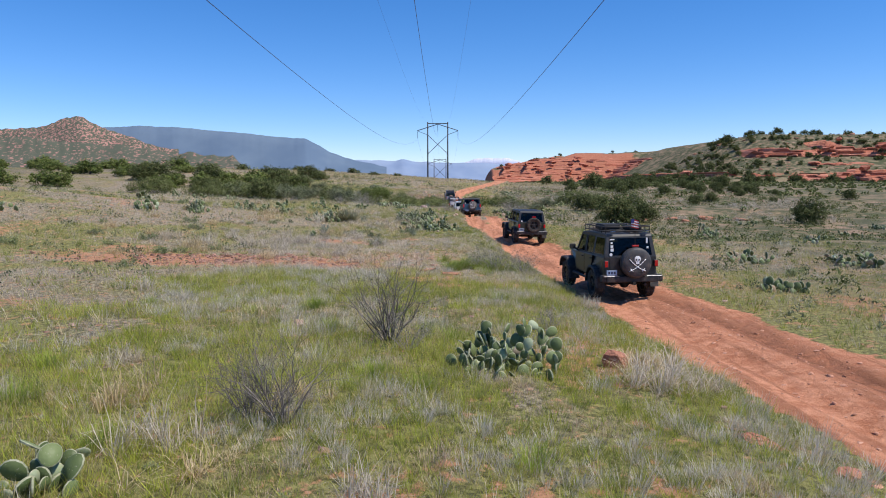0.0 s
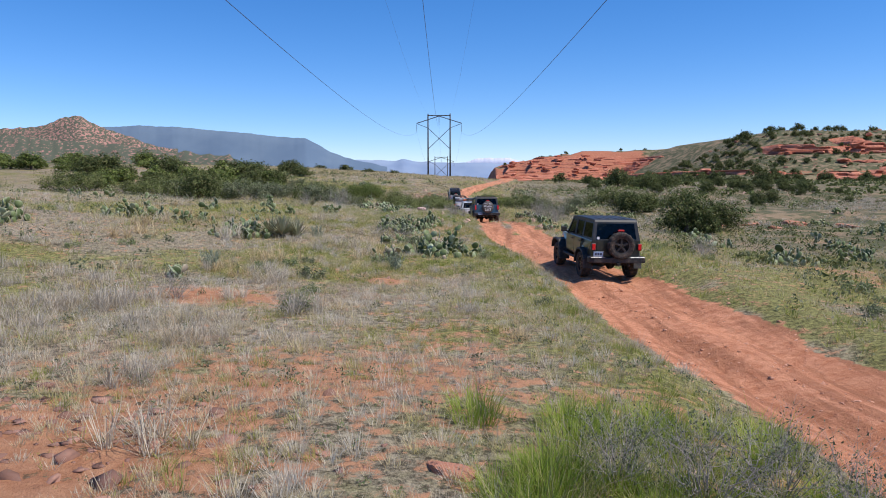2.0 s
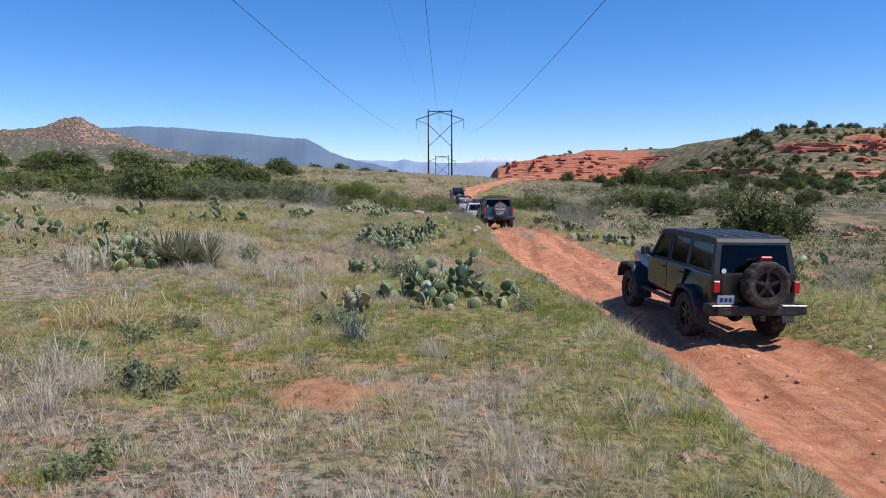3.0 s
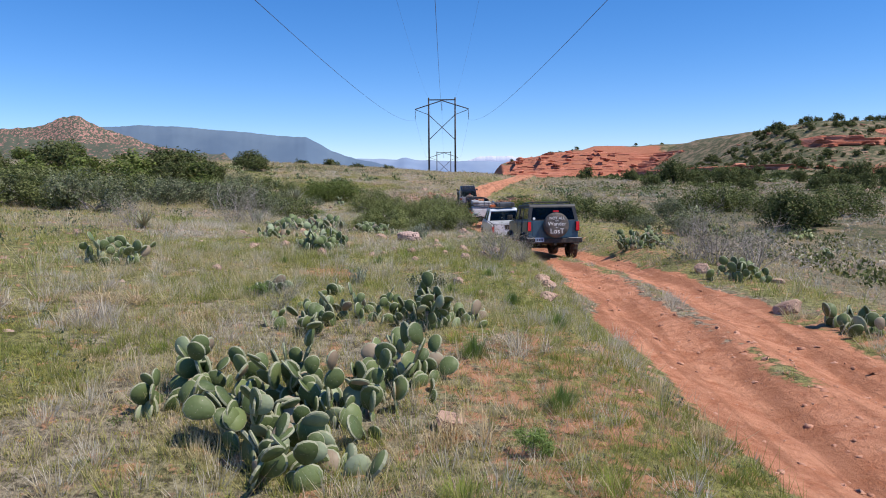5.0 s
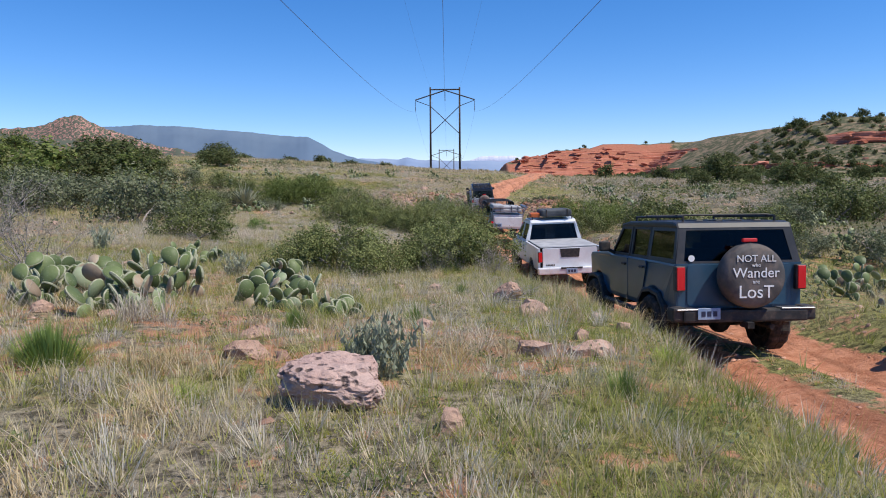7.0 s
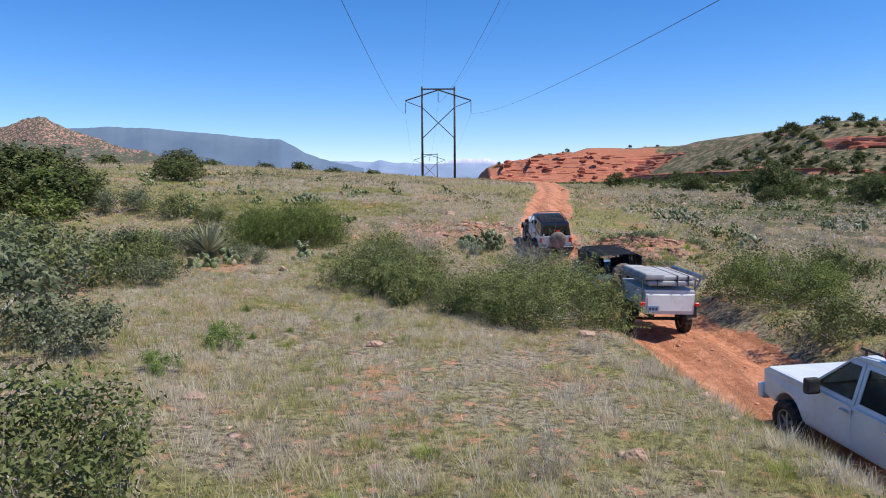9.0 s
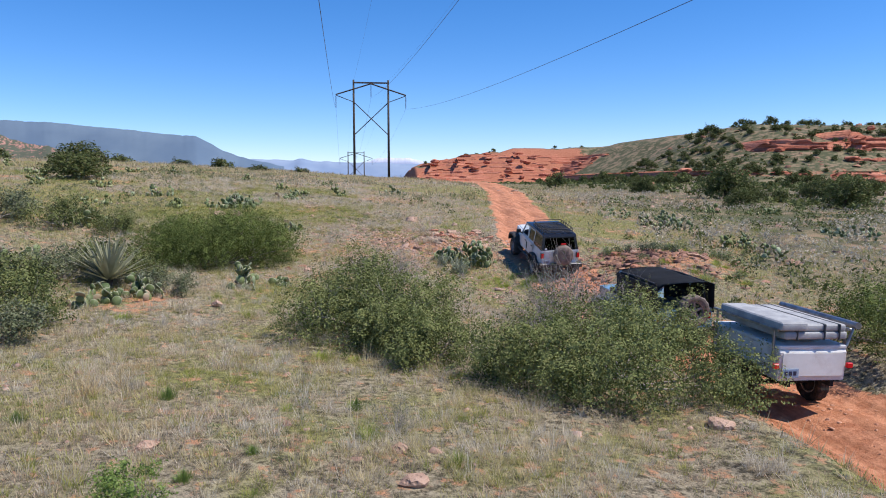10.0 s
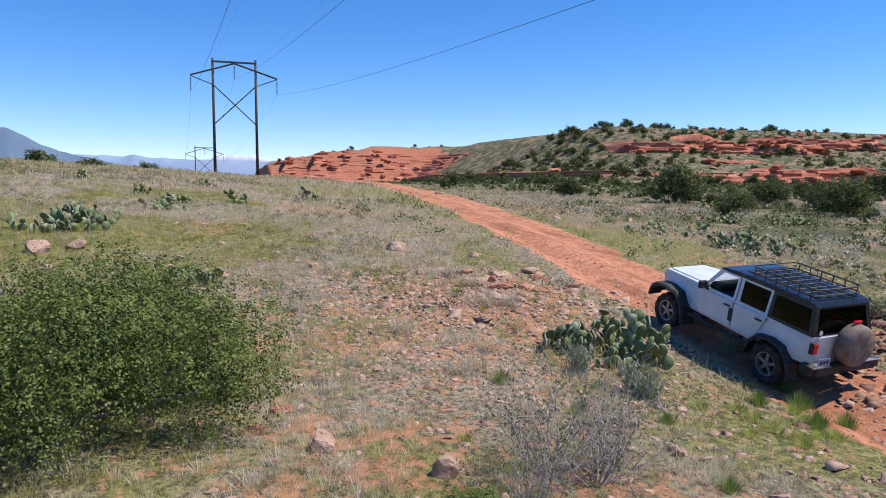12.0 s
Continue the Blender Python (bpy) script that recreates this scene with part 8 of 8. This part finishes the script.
for k, (x, y, s) in enumerate(((2.2, 43.2, 1.2), (2.9, 46.4, 0.9), (3.4, 44.9, 1.0), (2.6, 48.6, 0.8), (1.9, 47.0, 0.8), (-5.9, 76.9, 0.7), (-5.3, 77.6, 0.6), (-6.8, 79.8, 0.9), (-8.3, 78.6, 0.8), (-1.6, 90.2, 0.9), (-0.9, 92.2, 0.9), (-1.8, 92.9, 0.8), (-2.4, 94.3, 0.8),
                               (-2.5, 94.1, 0.9), (-2.35, 94.2, 0.7), (-1.04, 93.65, 0.8), (-2.08, 92.65, 0.7), (2.3, 93.3, 1.2), (1.9, 92.6, 1.3), (1.5, 91.9, 1.3), (2.2, 92.0, 1.2), (1.2, 92.7, 1.1), (-1.6, 55.1, 1.6), (-1.75, 55.2, 1.3), (-0.3, 93.4, 1.0), (-4.1, 79.6, 0.9), (1.0, 57.5, 1.0), (-0.2, 57.0, 1.1), (1.5, 60.3, 0.9), (3.0, 41.8, 1.1), (2.6, 54.6, 0.9), (-1.6, 49.7, 0.8), (0.3, 50.4, 0.8))):
    o = new("bunch_grass", bunch)
    o.matrix_world = spot(x, y, k * 40, s)
    tagged(o, "small bright green bunch grass tuft", "grass", "bunch grass")

# ---- rocks ----
from mathutils import noise as mnoise


def rock_material(name, dark, light, lichen, pits=0.0):
    m, ns, ls, b = blank(name, 0.9, 0, 0.25)
    co = ns.new("ShaderNodeTexCoord").outputs["Object"]
    r = ns.new("ShaderNodeObjectInfo").outputs["Random"]
    big, fine = fractal(ns, ls, co, 3, 6, 0.65), fractal(ns, ls, co, 22, 6, 0.75)
    c = mixed(ns, ls, maths(ns, ls, "ADD", maths(ns, ls, "MULTIPLY", r, 0.4), maths(ns, ls, "MULTIPLY", ramped(ns, ls, big, 0.3, 0.7), 0.6)), dark, light)
    c = mixed(ns, ls, ramped(ns, ls, fine, 0.6, 0.72), c, lichen)
    vor = ns.new("ShaderNodeTexVoronoi")
    vor.inputs["Scale"].default_value = 13
    ls.new(co, vor.inputs["Vector"])
    if pits:
        hole = maths(ns, ls, "MULTIPLY", ramped(ns, ls, vor.outputs["Distance"], 0.42, 0.22), ramped(ns, ls, fractal(ns, ls, co, 6, 5, 0.7), 0.42, 0.53))
        c = mixed(ns, ls, maths(ns, ls, "MULTIPLY", hole, pits), c, (0.07, 0.05, 0.045))
    ls.new(c, b.inputs["Base Color"])
    bumped(ns, ls, b, maths(ns, ls, "ADD", fine, ramped(ns, ls, vor.outputs["Distance"], 0.1, 0.4)), 0.8, 0.03)
    return m


M["rock"] = rock_material("pale_pink_sandstone", (0.36, 0.22, 0.155), (0.58, 0.39, 0.295), (0.27, 0.20, 0.155))
M["rock_red"] = rock_material("red_sandstone", (0.34, 0.13, 0.08), (0.52, 0.25, 0.16), (0.26, 0.13, 0.09))
M["rock_dark"] = rock_material("dark_pitted_rock", (0.42, 0.265, 0.22), (0.64, 0.46, 0.39), (0.12, 0.085, 0.075), 0.9)


def strata_material():
    m, ns, ls, b = blank("layered_red_rock", 0.95, 0, 0.15)
    pos = ns.new("ShaderNodeNewGeometry").outputs["Position"]
    st = ns.new("ShaderNodeVectorMath")
    st.operation = "MULTIPLY"
    st.inputs[1].default_value = (0.05, 0.05, 1.1)
    ls.new(pos, st.inputs[0])
    lay, blot = fractal(ns, ls, st.outputs[0], 1.2, 6, 0.6), fractal(ns, ls, pos, 0.25, 6, 0.7)
    c = mixed(ns, ls, ramped(ns, ls, lay, 0.35, 0.65), (0.36, 0.105, 0.062), (0.58, 0.245, 0.165))
    c = mixed(ns, ls, maths(ns, ls, "MULTIPLY", ramped(ns, ls, blot, 0.5, 0.7), 0.6), c, (0.17, 0.075, 0.052))
    ls.new(c, b.inputs["Base Color"])
    bumped(ns, ls, b, maths(ns, ls, "ADD", lay, blot), 1.0, 0.7)
    return m


M["strata"] = strata_material()


def hull(bm, r, sx, sy, sz, at=(0, 0, 0), n=16, turn=0.0):
    """An angular stone: the hull of points strewn over a box-like egg."""
    c, s = math.cos(turn), math.sin(turn)
    vs = []
    for _ in range(n):
        v = Vector((r.gauss(0, 1), r.gauss(0, 1), r.gauss(0, 1))).normalized()
        k = max(abs(v.x), abs(v.y), abs(v.z)) ** 0.55
        v = v / k * r.uniform(0.85, 1.0) * 0.62
        x, y, z = v.x * sx, v.y * sy, v.z * sz
        vs.append(bm.verts.new((at[0] + c * x - s * y, at[1] + s * x + c * y, at[2] + z)))
    out = bmesh.ops.convex_hull(bm, input=vs)
    bmesh.ops.delete(bm, geom=list({g for g in out["geom_interior"] + out["geom_unused"] if isinstance(g, bmesh.types.BMVert)}), context="VERTS")


def boulder(x, y, w, h, seed, mat="rock", label="weathered pink sandstone boulder in the grass", d=None, fine=2, rough=0.16, sink=0.3):
    """A weathered stone: a squared egg, chipped along a few planes and roughened."""
    r = random.Random(seed)
    bm = bmesh.new()
    bmesh.ops.create_icosphere(bm, subdivisions=fine, radius=1.0)
    cuts = []
    for _ in range(9 if fine < 4 else 2):
        v = Vector((r.gauss(0, 1), r.gauss(0, 1), r.gauss(0.2, 0.8))).normalized()
        cuts.append((v, r.uniform(0.48, 0.85)))
    o_ = Vector((r.uniform(0, 90), r.uniform(0, 90), r.uniform(0, 90)))
    dd = d or w * r.uniform(0.6, 0.9)
    for v in bm.verts:
        c = v.co.normalized()
        c = c / (abs(c.x) ** 3 + abs(c.y) ** 3 + abs(c.z) ** 3) ** (1 / 3)
        for n_, lim in cuts:
            e = c.dot(n_) - lim
            if e > 0:
                c = c - n_ * e * 0.92
        c = c * (1 + rough * mnoise.noise(c * 1.7 + o_) + rough * 0.5 * mnoise.noise(c * 4.3 + o_) + (rough * 0.45 * mnoise.noise(c * 10 + o_) if fine > 2 else 0))
        v.co = Vector((c.x * w / 2, c.y * dd / 2, c.z * h / 2))
    me = bpy.data.meshes.new("boulder")
    bm.to_mesh(me)
    bm.free()
    me.materials.append(M[mat])
    o = new("boulder", me)
    o.matrix_world = pose(x, y, height1(x, y) + h * (0.5 - sink), r.uniform(-8, 8), r.uniform(-8, 8), r.uniform(-25, 25))
    return tagged(o, label, "rock", "boulders")


boulder(0.70, 54.42, 0.66, 0.30, 3, "rock_dark", "large pitted pinkish boulder with dark hollows", 0.6, 5, 0.15, 0.12)
for k, (x, y, w, h) in enumerate(((-0.2, 55.5, 0.42, 0.26), (2.3, 58.2, 0.36, 0.3), (2.62, 55.9, 0.46, 0.32), (8.0, 52.4, 0.5, 0.4), (-10.3, 102.4, 0.7, 0.4), (-9.6, 102.9, 0.5, 0.35), (3.58, 47.2, 0.34, 0.28), (3.7, 49.3, 0.36, 0.28), (0.7, 1.8, 0.3, 0.2), (3.75, 48.6, 0.34, 0.3), (-3.5, 76.9, 0.34, 0.22), (1.2, 78.9, 0.42, 0.22),
                                  (-5.6, 92.0, 0.42, 0.36), (-1.35, 104.1, 0.7, 0.34), (2.15, 59.6, 0.42, 0.34), (2.4, 58.3, 0.5, 0.28), (-4.5, 91.1, 0.36, 0.3), (0.92, 51.6, 0.3, 0.26), (0.02, 51.4, 0.26, 0.16), (2.2, 50.8, 0.26, 0.26),
                                  (1.95, 41.3, 0.34, 0.26), (7.9, 47.7, 0.6, 0.36), (-7.4, 86.5, 0.3, 0.26), (1.45, 53.9, 0.22, 0.2), (-0.77, 53.0, 0.36, 0.2), (1.22, 52.7, 0.28, 0.16), (1.55, 52.75, 0.36, 0.2), (2.15, 52.6, 0.32, 0.22), (0.45, 52.2, 0.24, 0.2), (0.29, 51.5, 0.2, 0.14), (1.71, 51.6, 0.18, 0.18), (-0.4, 56.3, 0.36, 0.22))):
    boulder(x, y, w, h, 20 + k, sink=0.4 if 50 < y < 57 else 0.3)
for k, (x, y, w, h) in enumerate(((6.3, -0.3, 0.5, 0.38), (2.7, 11.0, 0.8, 0.16), (3.6, 10.6, 0.75, 0.14), (2.0, 10.2, 0.6, 0.12), (7.3, -3.3, 0.5, 0.14), (7.9, -3.9, 0.45, 0.12), (-6.3, 92.6, 0.3, 0.2), (-5.9, 93.4, 0.35, 0.2), (3.0, 12.6, 0.5, 0.12))):
    boulder(x, y, w, h, 60 + k, "rock_red", "flat red sandstone rock bedded in the soil", sink=0.22 if h > 0.3 else 0.38)
rr = random.Random(8)
for k in range(34):                                            # ledges either side of the climb
    if k % 2:
        x, y = rr.uniform(5.4, 8.4), rr.uniform(91.5, 98)
    else:
        x, y = rr.gauss(0.4, 0.7), rr.gauss(99.5, 1.4)
    boulder(x, y, rr.uniform(0.25, 0.75), rr.uniform(0.12, 0.26), 100 + k, "rock_red" if k % 3 else "rock", "broken sandstone block on the stony bank")
for k in range(60):
    y = rr.uniform(45, 112)
    x = float(line_x(y)) + rr.uniform(-9, 9)
    if abs(x - float(road_x(y))) < 1.9:
        continue
    boulder(x, y, rr.uniform(0.14, 0.4), rr.uniform(0.08, 0.22), 200 + k, "rock", "small pale pink stone in the grass")


rs = random.Random(83)
for k in range(34):                                            # pale stones half sunk in the meadow grass
    if k < 24:
        x, y, w = rs.uniform(-3.2, 3.4), rs.uniform(47.5, 63), rs.uniform(0.16, 0.36)
    else:
        x, y, w = rs.uniform(-4.6, -1.0), rs.uniform(88.6, 92.2), rs.uniform(0.14, 0.3)
    if off_road(np.array([x]), np.array([y]))[0] > 0.9:
        boulder(x, y, w, w * rs.uniform(0.5, 0.75), 700 + k, "rock", "small pale pink stone half sunk in the grass", w * rs.uniform(0.6, 0.9), 1, 0.2, 0.25)


def rubble(name, label, mat, n, place, size, seed):
    """A field of small angular stones as one mesh."""
    r = np.random.default_rng(seed)
    x, y = place(r, n)
    z = height(x, y)
    n = len(x)
    base = np.array([(x_, y_, z_) for z_ in (-0.45, 0.45) for y_ in (-0.7, 0.7) for x_ in (-0.9, 0.9)])
    faces = np.array([(0, 1, 5), (0, 5, 4), (1, 3, 7), (1, 7, 5), (3, 2, 6), (3, 6, 7), (2, 0, 4), (2, 4, 6), (4, 5, 7), (4, 7, 6)])
    s = size * 0.8 * np.minimum(r.lognormal(0, 0.6, n), 2.6)
    V = (base[None] + r.uniform(-0.55, 0.55, (n, 8, 3))) * s[:, None, None]
    V[:, 4:, :2] *= r.uniform(0.55, 0.95, (n, 1, 1))
    V[:, :, 2] *= r.uniform(0.25, 0.8, (n, 1))
    a = r.uniform(0, 2 * math.pi, n)
    c, sn = np.cos(a)[:, None], np.sin(a)[:, None]
    V = np.stack([V[:, :, 0] * c - V[:, :, 1] * sn + x[:, None], V[:, :, 0] * sn + V[:, :, 1] * c + y[:, None], V[:, :, 2] + z[:, None] + s[:, None] * 0.15], -1)
    F = (faces[None] + 8 * np.arange(n)[:, None, None]).reshape(-1, 3)
    return tagged(new(name, mesh_np(name, V.reshape(-1, 3), F, mat)), label, "stones", kind="stuff")


def isle_rock(name, dark, light):
    m, ns, ls, b = blank(name, 0.92, 0, 0.2)
    geo = ns.new("ShaderNodeNewGeometry")
    c = mixed(ns, ls, geo.outputs["Random Per Island"], dark, light)
    fine = fractal(ns, ls, geo.outputs["Position"], 30, 5, 0.7)
    ls.new(mixed(ns, ls, maths(ns, ls, "MULTIPLY", ramped(ns, ls, fine, 0.5, 0.7), 0.5), c, (0.2, 0.14, 0.11)), b.inputs["Base Color"])
    bumped(ns, ls, b, fine, 0.5, 0.01)
    return m


M["stones"] = isle_rock("loose_stones", (0.27, 0.16, 0.115), (0.53, 0.365, 0.29))
M["stones_dark"] = isle_rock("dark_red_stones", (0.19, 0.10, 0.075), (0.40, 0.22, 0.16))
M["stones_red"] = isle_rock("red_loose_stones", (0.40, 0.18, 0.11), (0.64, 0.35, 0.24))


def gauss_at(cx, cy, sx, sy):
    return lambda r, n: (r.normal(cx, sx, n), r.normal(cy, sy, n))


rubble("rubble_slope", "loose broken stones on the bare slope", M["stones"], 6400, gauss_at(-2.1, 97.0, 2.0, 2.8), 0.03, 1)
rubble("rubble_bank", "loose broken stones beside the climb", M["stones_dark"], 900, gauss_at(6.3, 93.6, 1.1, 1.7), 0.085, 2)
rubble("rubble_climb", "red broken stones on the steep track", M["stones_dark"], 260, gauss_at(3.4, 90.8, 0.9, 2.0), 0.05, 3)
rubble("rubble_verge", "broken stones along the verge of the climb", M["stones"], 300, lambda r, n: (r.normal(2.3, 0.35, n) + 0.38 * (d := r.normal(0, 1.5, n)), 90.2 + d), 0.045, 12)
rubble("rubble_mound", "broken angular rocks on the mound above the climb", M["stones"], 300, gauss_at(0.2, 98.2, 1.5, 1.2), 0.075, 19)
rubble("rubble_foot", "stones below the climb", M["stones"], 70, gauss_at(0.4, 89.6, 0.7, 1.0), 0.06, 9)
rubble("stony_patch", "flat red stones on the bare patch", M["stones_dark"], 1000, gauss_at(-3.9, 12.9, 2.4, 0.9), 0.05, 4)


def meadow_spots(r, n):
    y = r.uniform(-8, 124, n)
    x = line_x(y) + r.uniform(-10, 10, n)
    k = r.random(n) < off_road(x, y) * (0.25 + 0.75 * smooth(40, 50, y)) * (0.2 + 0.8 * smooth(0.4, 0.6, grain(x, y, 3, 61)))
    return x[k], y[k]


def track_spots(r, n):
    y = r.uniform(-8, 118, n)
    x = road_x(y) + r.normal(0, 1.1, n)
    return x, y


rubble("meadow_stones", "scattered stones among the grass", M["stones"], 5200, meadow_spots, 0.035, 5)
rubble("track_stones", "pebbles strewn over the dirt track", M["stones_red"], 5200, track_spots, 0.023, 6)


M["stones_hill"] = isle_rock("hillside_stones", (0.22, 0.11, 0.075), (0.42, 0.22, 0.15))
rubble("hillside_rocks", "broken red rocks over the far hillside", M["stones_hill"], 420, lambda r, n: (r.uniform(70, 238, n), r.uniform(215, 345, n)), 0.45, 14)
rubble("flat_rocks", "scattered stones over the eastern flat", M["stones"], 1200, lambda r, n: (r.uniform(9, 60, n), r.uniform(88, 150, n)), 0.12, 15)


# ---- red rock ledges of the far hill ----
def cliff_band(label, x0, x1, z0, thick, seed, lo=200, hi=420, lay=0.7, lean=1.0, full=0.0, reach=2.4, step=0.7, blocks=8):
    """A band of broken rock layers along one level of the hill: stepped strata, each cracked into blocks that stand out or lie back, dying out where the slope covers it."""
    t = thing("rock_ledge", pose(0, 0, 0), label, "rock", "red ledges")
    xs = np.arange(x0, x1, step)
    ys = np.arange(lo, hi, 1.0)
    X, Y = np.meshgrid(xs, ys, indexing="ij")
    up = height(X, Y) > z0
    k = np.argmax(up, 1)
    ok = up.any(1) & (k > 0)
    yc = ys[k]
    yc = np.convolve(np.pad(yc, 3, mode="edge"), np.ones(7) / 7, "valid")
    keep = slice(int(np.argmax(ok)), len(ok))
    xs, yc, ok = xs[keep], yc[keep], ok[keep]
    x0 = xs[0]
    ends = smooth(0, 5, xs - x0) * (1 - smooth(-9, 0, xs - x1))
    T = thick * np.maximum(full, smooth(0.3, 0.62, grain(xs, xs * 0, 17, seed) * 0.7 + grain(xs, xs * 0, 5, seed + 1) * 0.3)) * ends * (0.7 + 0.5 * hashed(np.floor(xs / 4.3), xs * 0, seed + 9))
    n = int(math.ceil(thick / lay))
    rows = [np.stack([xs, yc - reach, np.full_like(xs, z0 - 2.5)], -1)]
    for i in range(n):
        bw = 3.0 + 4.5 * hashed(np.array([i]), np.array([7]), seed)[0]
        idx = np.floor((xs + 1.5 * grain(xs, xs * 0 + i, 4, seed + 2)) / bw + 0.37 * i)
        out = hashed(idx, np.full_like(idx, i), seed + 3)
        y = yc + lean * lay * i - reach * out * (T > 0.3) + 2.5 * (T <= 0.3)
        top = lay * (i + 1) * (0.9 + 0.2 * hashed(idx, np.full_like(idx, i), seed + 4))
        rows.append(np.stack([xs, y - 0.12, z0 - 0.6 + np.minimum(lay * i, T)], -1))
        rows.append(np.stack([xs, y + 0.10, z0 - 0.6 + np.minimum(top, T)], -1))
    rows.append(np.stack([xs, yc + np.maximum(T, 0.5) / 0.22 + 3, z0 - 1.0 + T], -1))
    V = np.stack(rows, 0)
    V[:, ~ok, 2] -= 12
    me = mesh_np("rock_shelf", V.reshape(-1, 3), grid_faces(len(rows), len(xs)), M["strata"])
    o = new("rock_shelf", me)
    o.parent = t
    r = random.Random(seed)
    for _ in range(blocks):
        j = r.randrange(len(xs))
        if not ok[j] or T[j] < 0.6:
            continue
        bm = bmesh.new()
        w = r.uniform(2, 5)
        hull(bm, r, w, r.uniform(2, 4), r.uniform(0.9, 1.9), (xs[j], yc[j] - r.uniform(0, 2.5), z0 + r.choice((0, T[j] - 0.4))), 18, r.uniform(-0.5, 0.5))
        part("rock_block", bm, M["strata"], t)
    return t


cliff_band("thin low shelf of red sandstone on the hillside", 76, 130, 6.6, 2.2, 61, full=0.35, reach=2.2, blocks=10)
cliff_band("thick low shelf of red sandstone on the hillside", 122, 194, 5.2, 4.8, 65, full=0.6, reach=3.4, blocks=14)
cliff_band("broken middle shelf of red sandstone on the hillside", 134, 200, 11.2, 1.4, 72, blocks=6)
cliff_band("high red sandstone cliff band near the crest", 124, 200, 14.8, 6.8, 83, full=0.6, reach=3.2, blocks=20)
cliff_band("short red sandstone cliff near the crest", 198, 238, 17.0, 4.4, 94, full=0.4, blocks=10)
for k in range(7):
    cliff_band("layered red sandstone outcrop beyond the ridge", 22 + 1.2 * k, 132, 4.6 + 2.2 * k, 2.6, 130 + 9 * k, 385, 470, 0.65, 1.8, 0.7, 2.0, 0.9, 7)
for k, (x, y, w, h) in enumerate(((21.0, 60.0, 1.6, 0.4), (23.5, 62.0, 2.2, 0.4), (26.5, 63.5, 2.0, 0.35), (30.5, 64.0, 2.4, 0.5), (33.5, 61.5, 1.8, 0.4), (27.0, 60.0, 1.4, 0.3))):
    boulder(x, y, w, h, 400 + k, "rock_red", "flat red sandstone slab on the eastern flat")
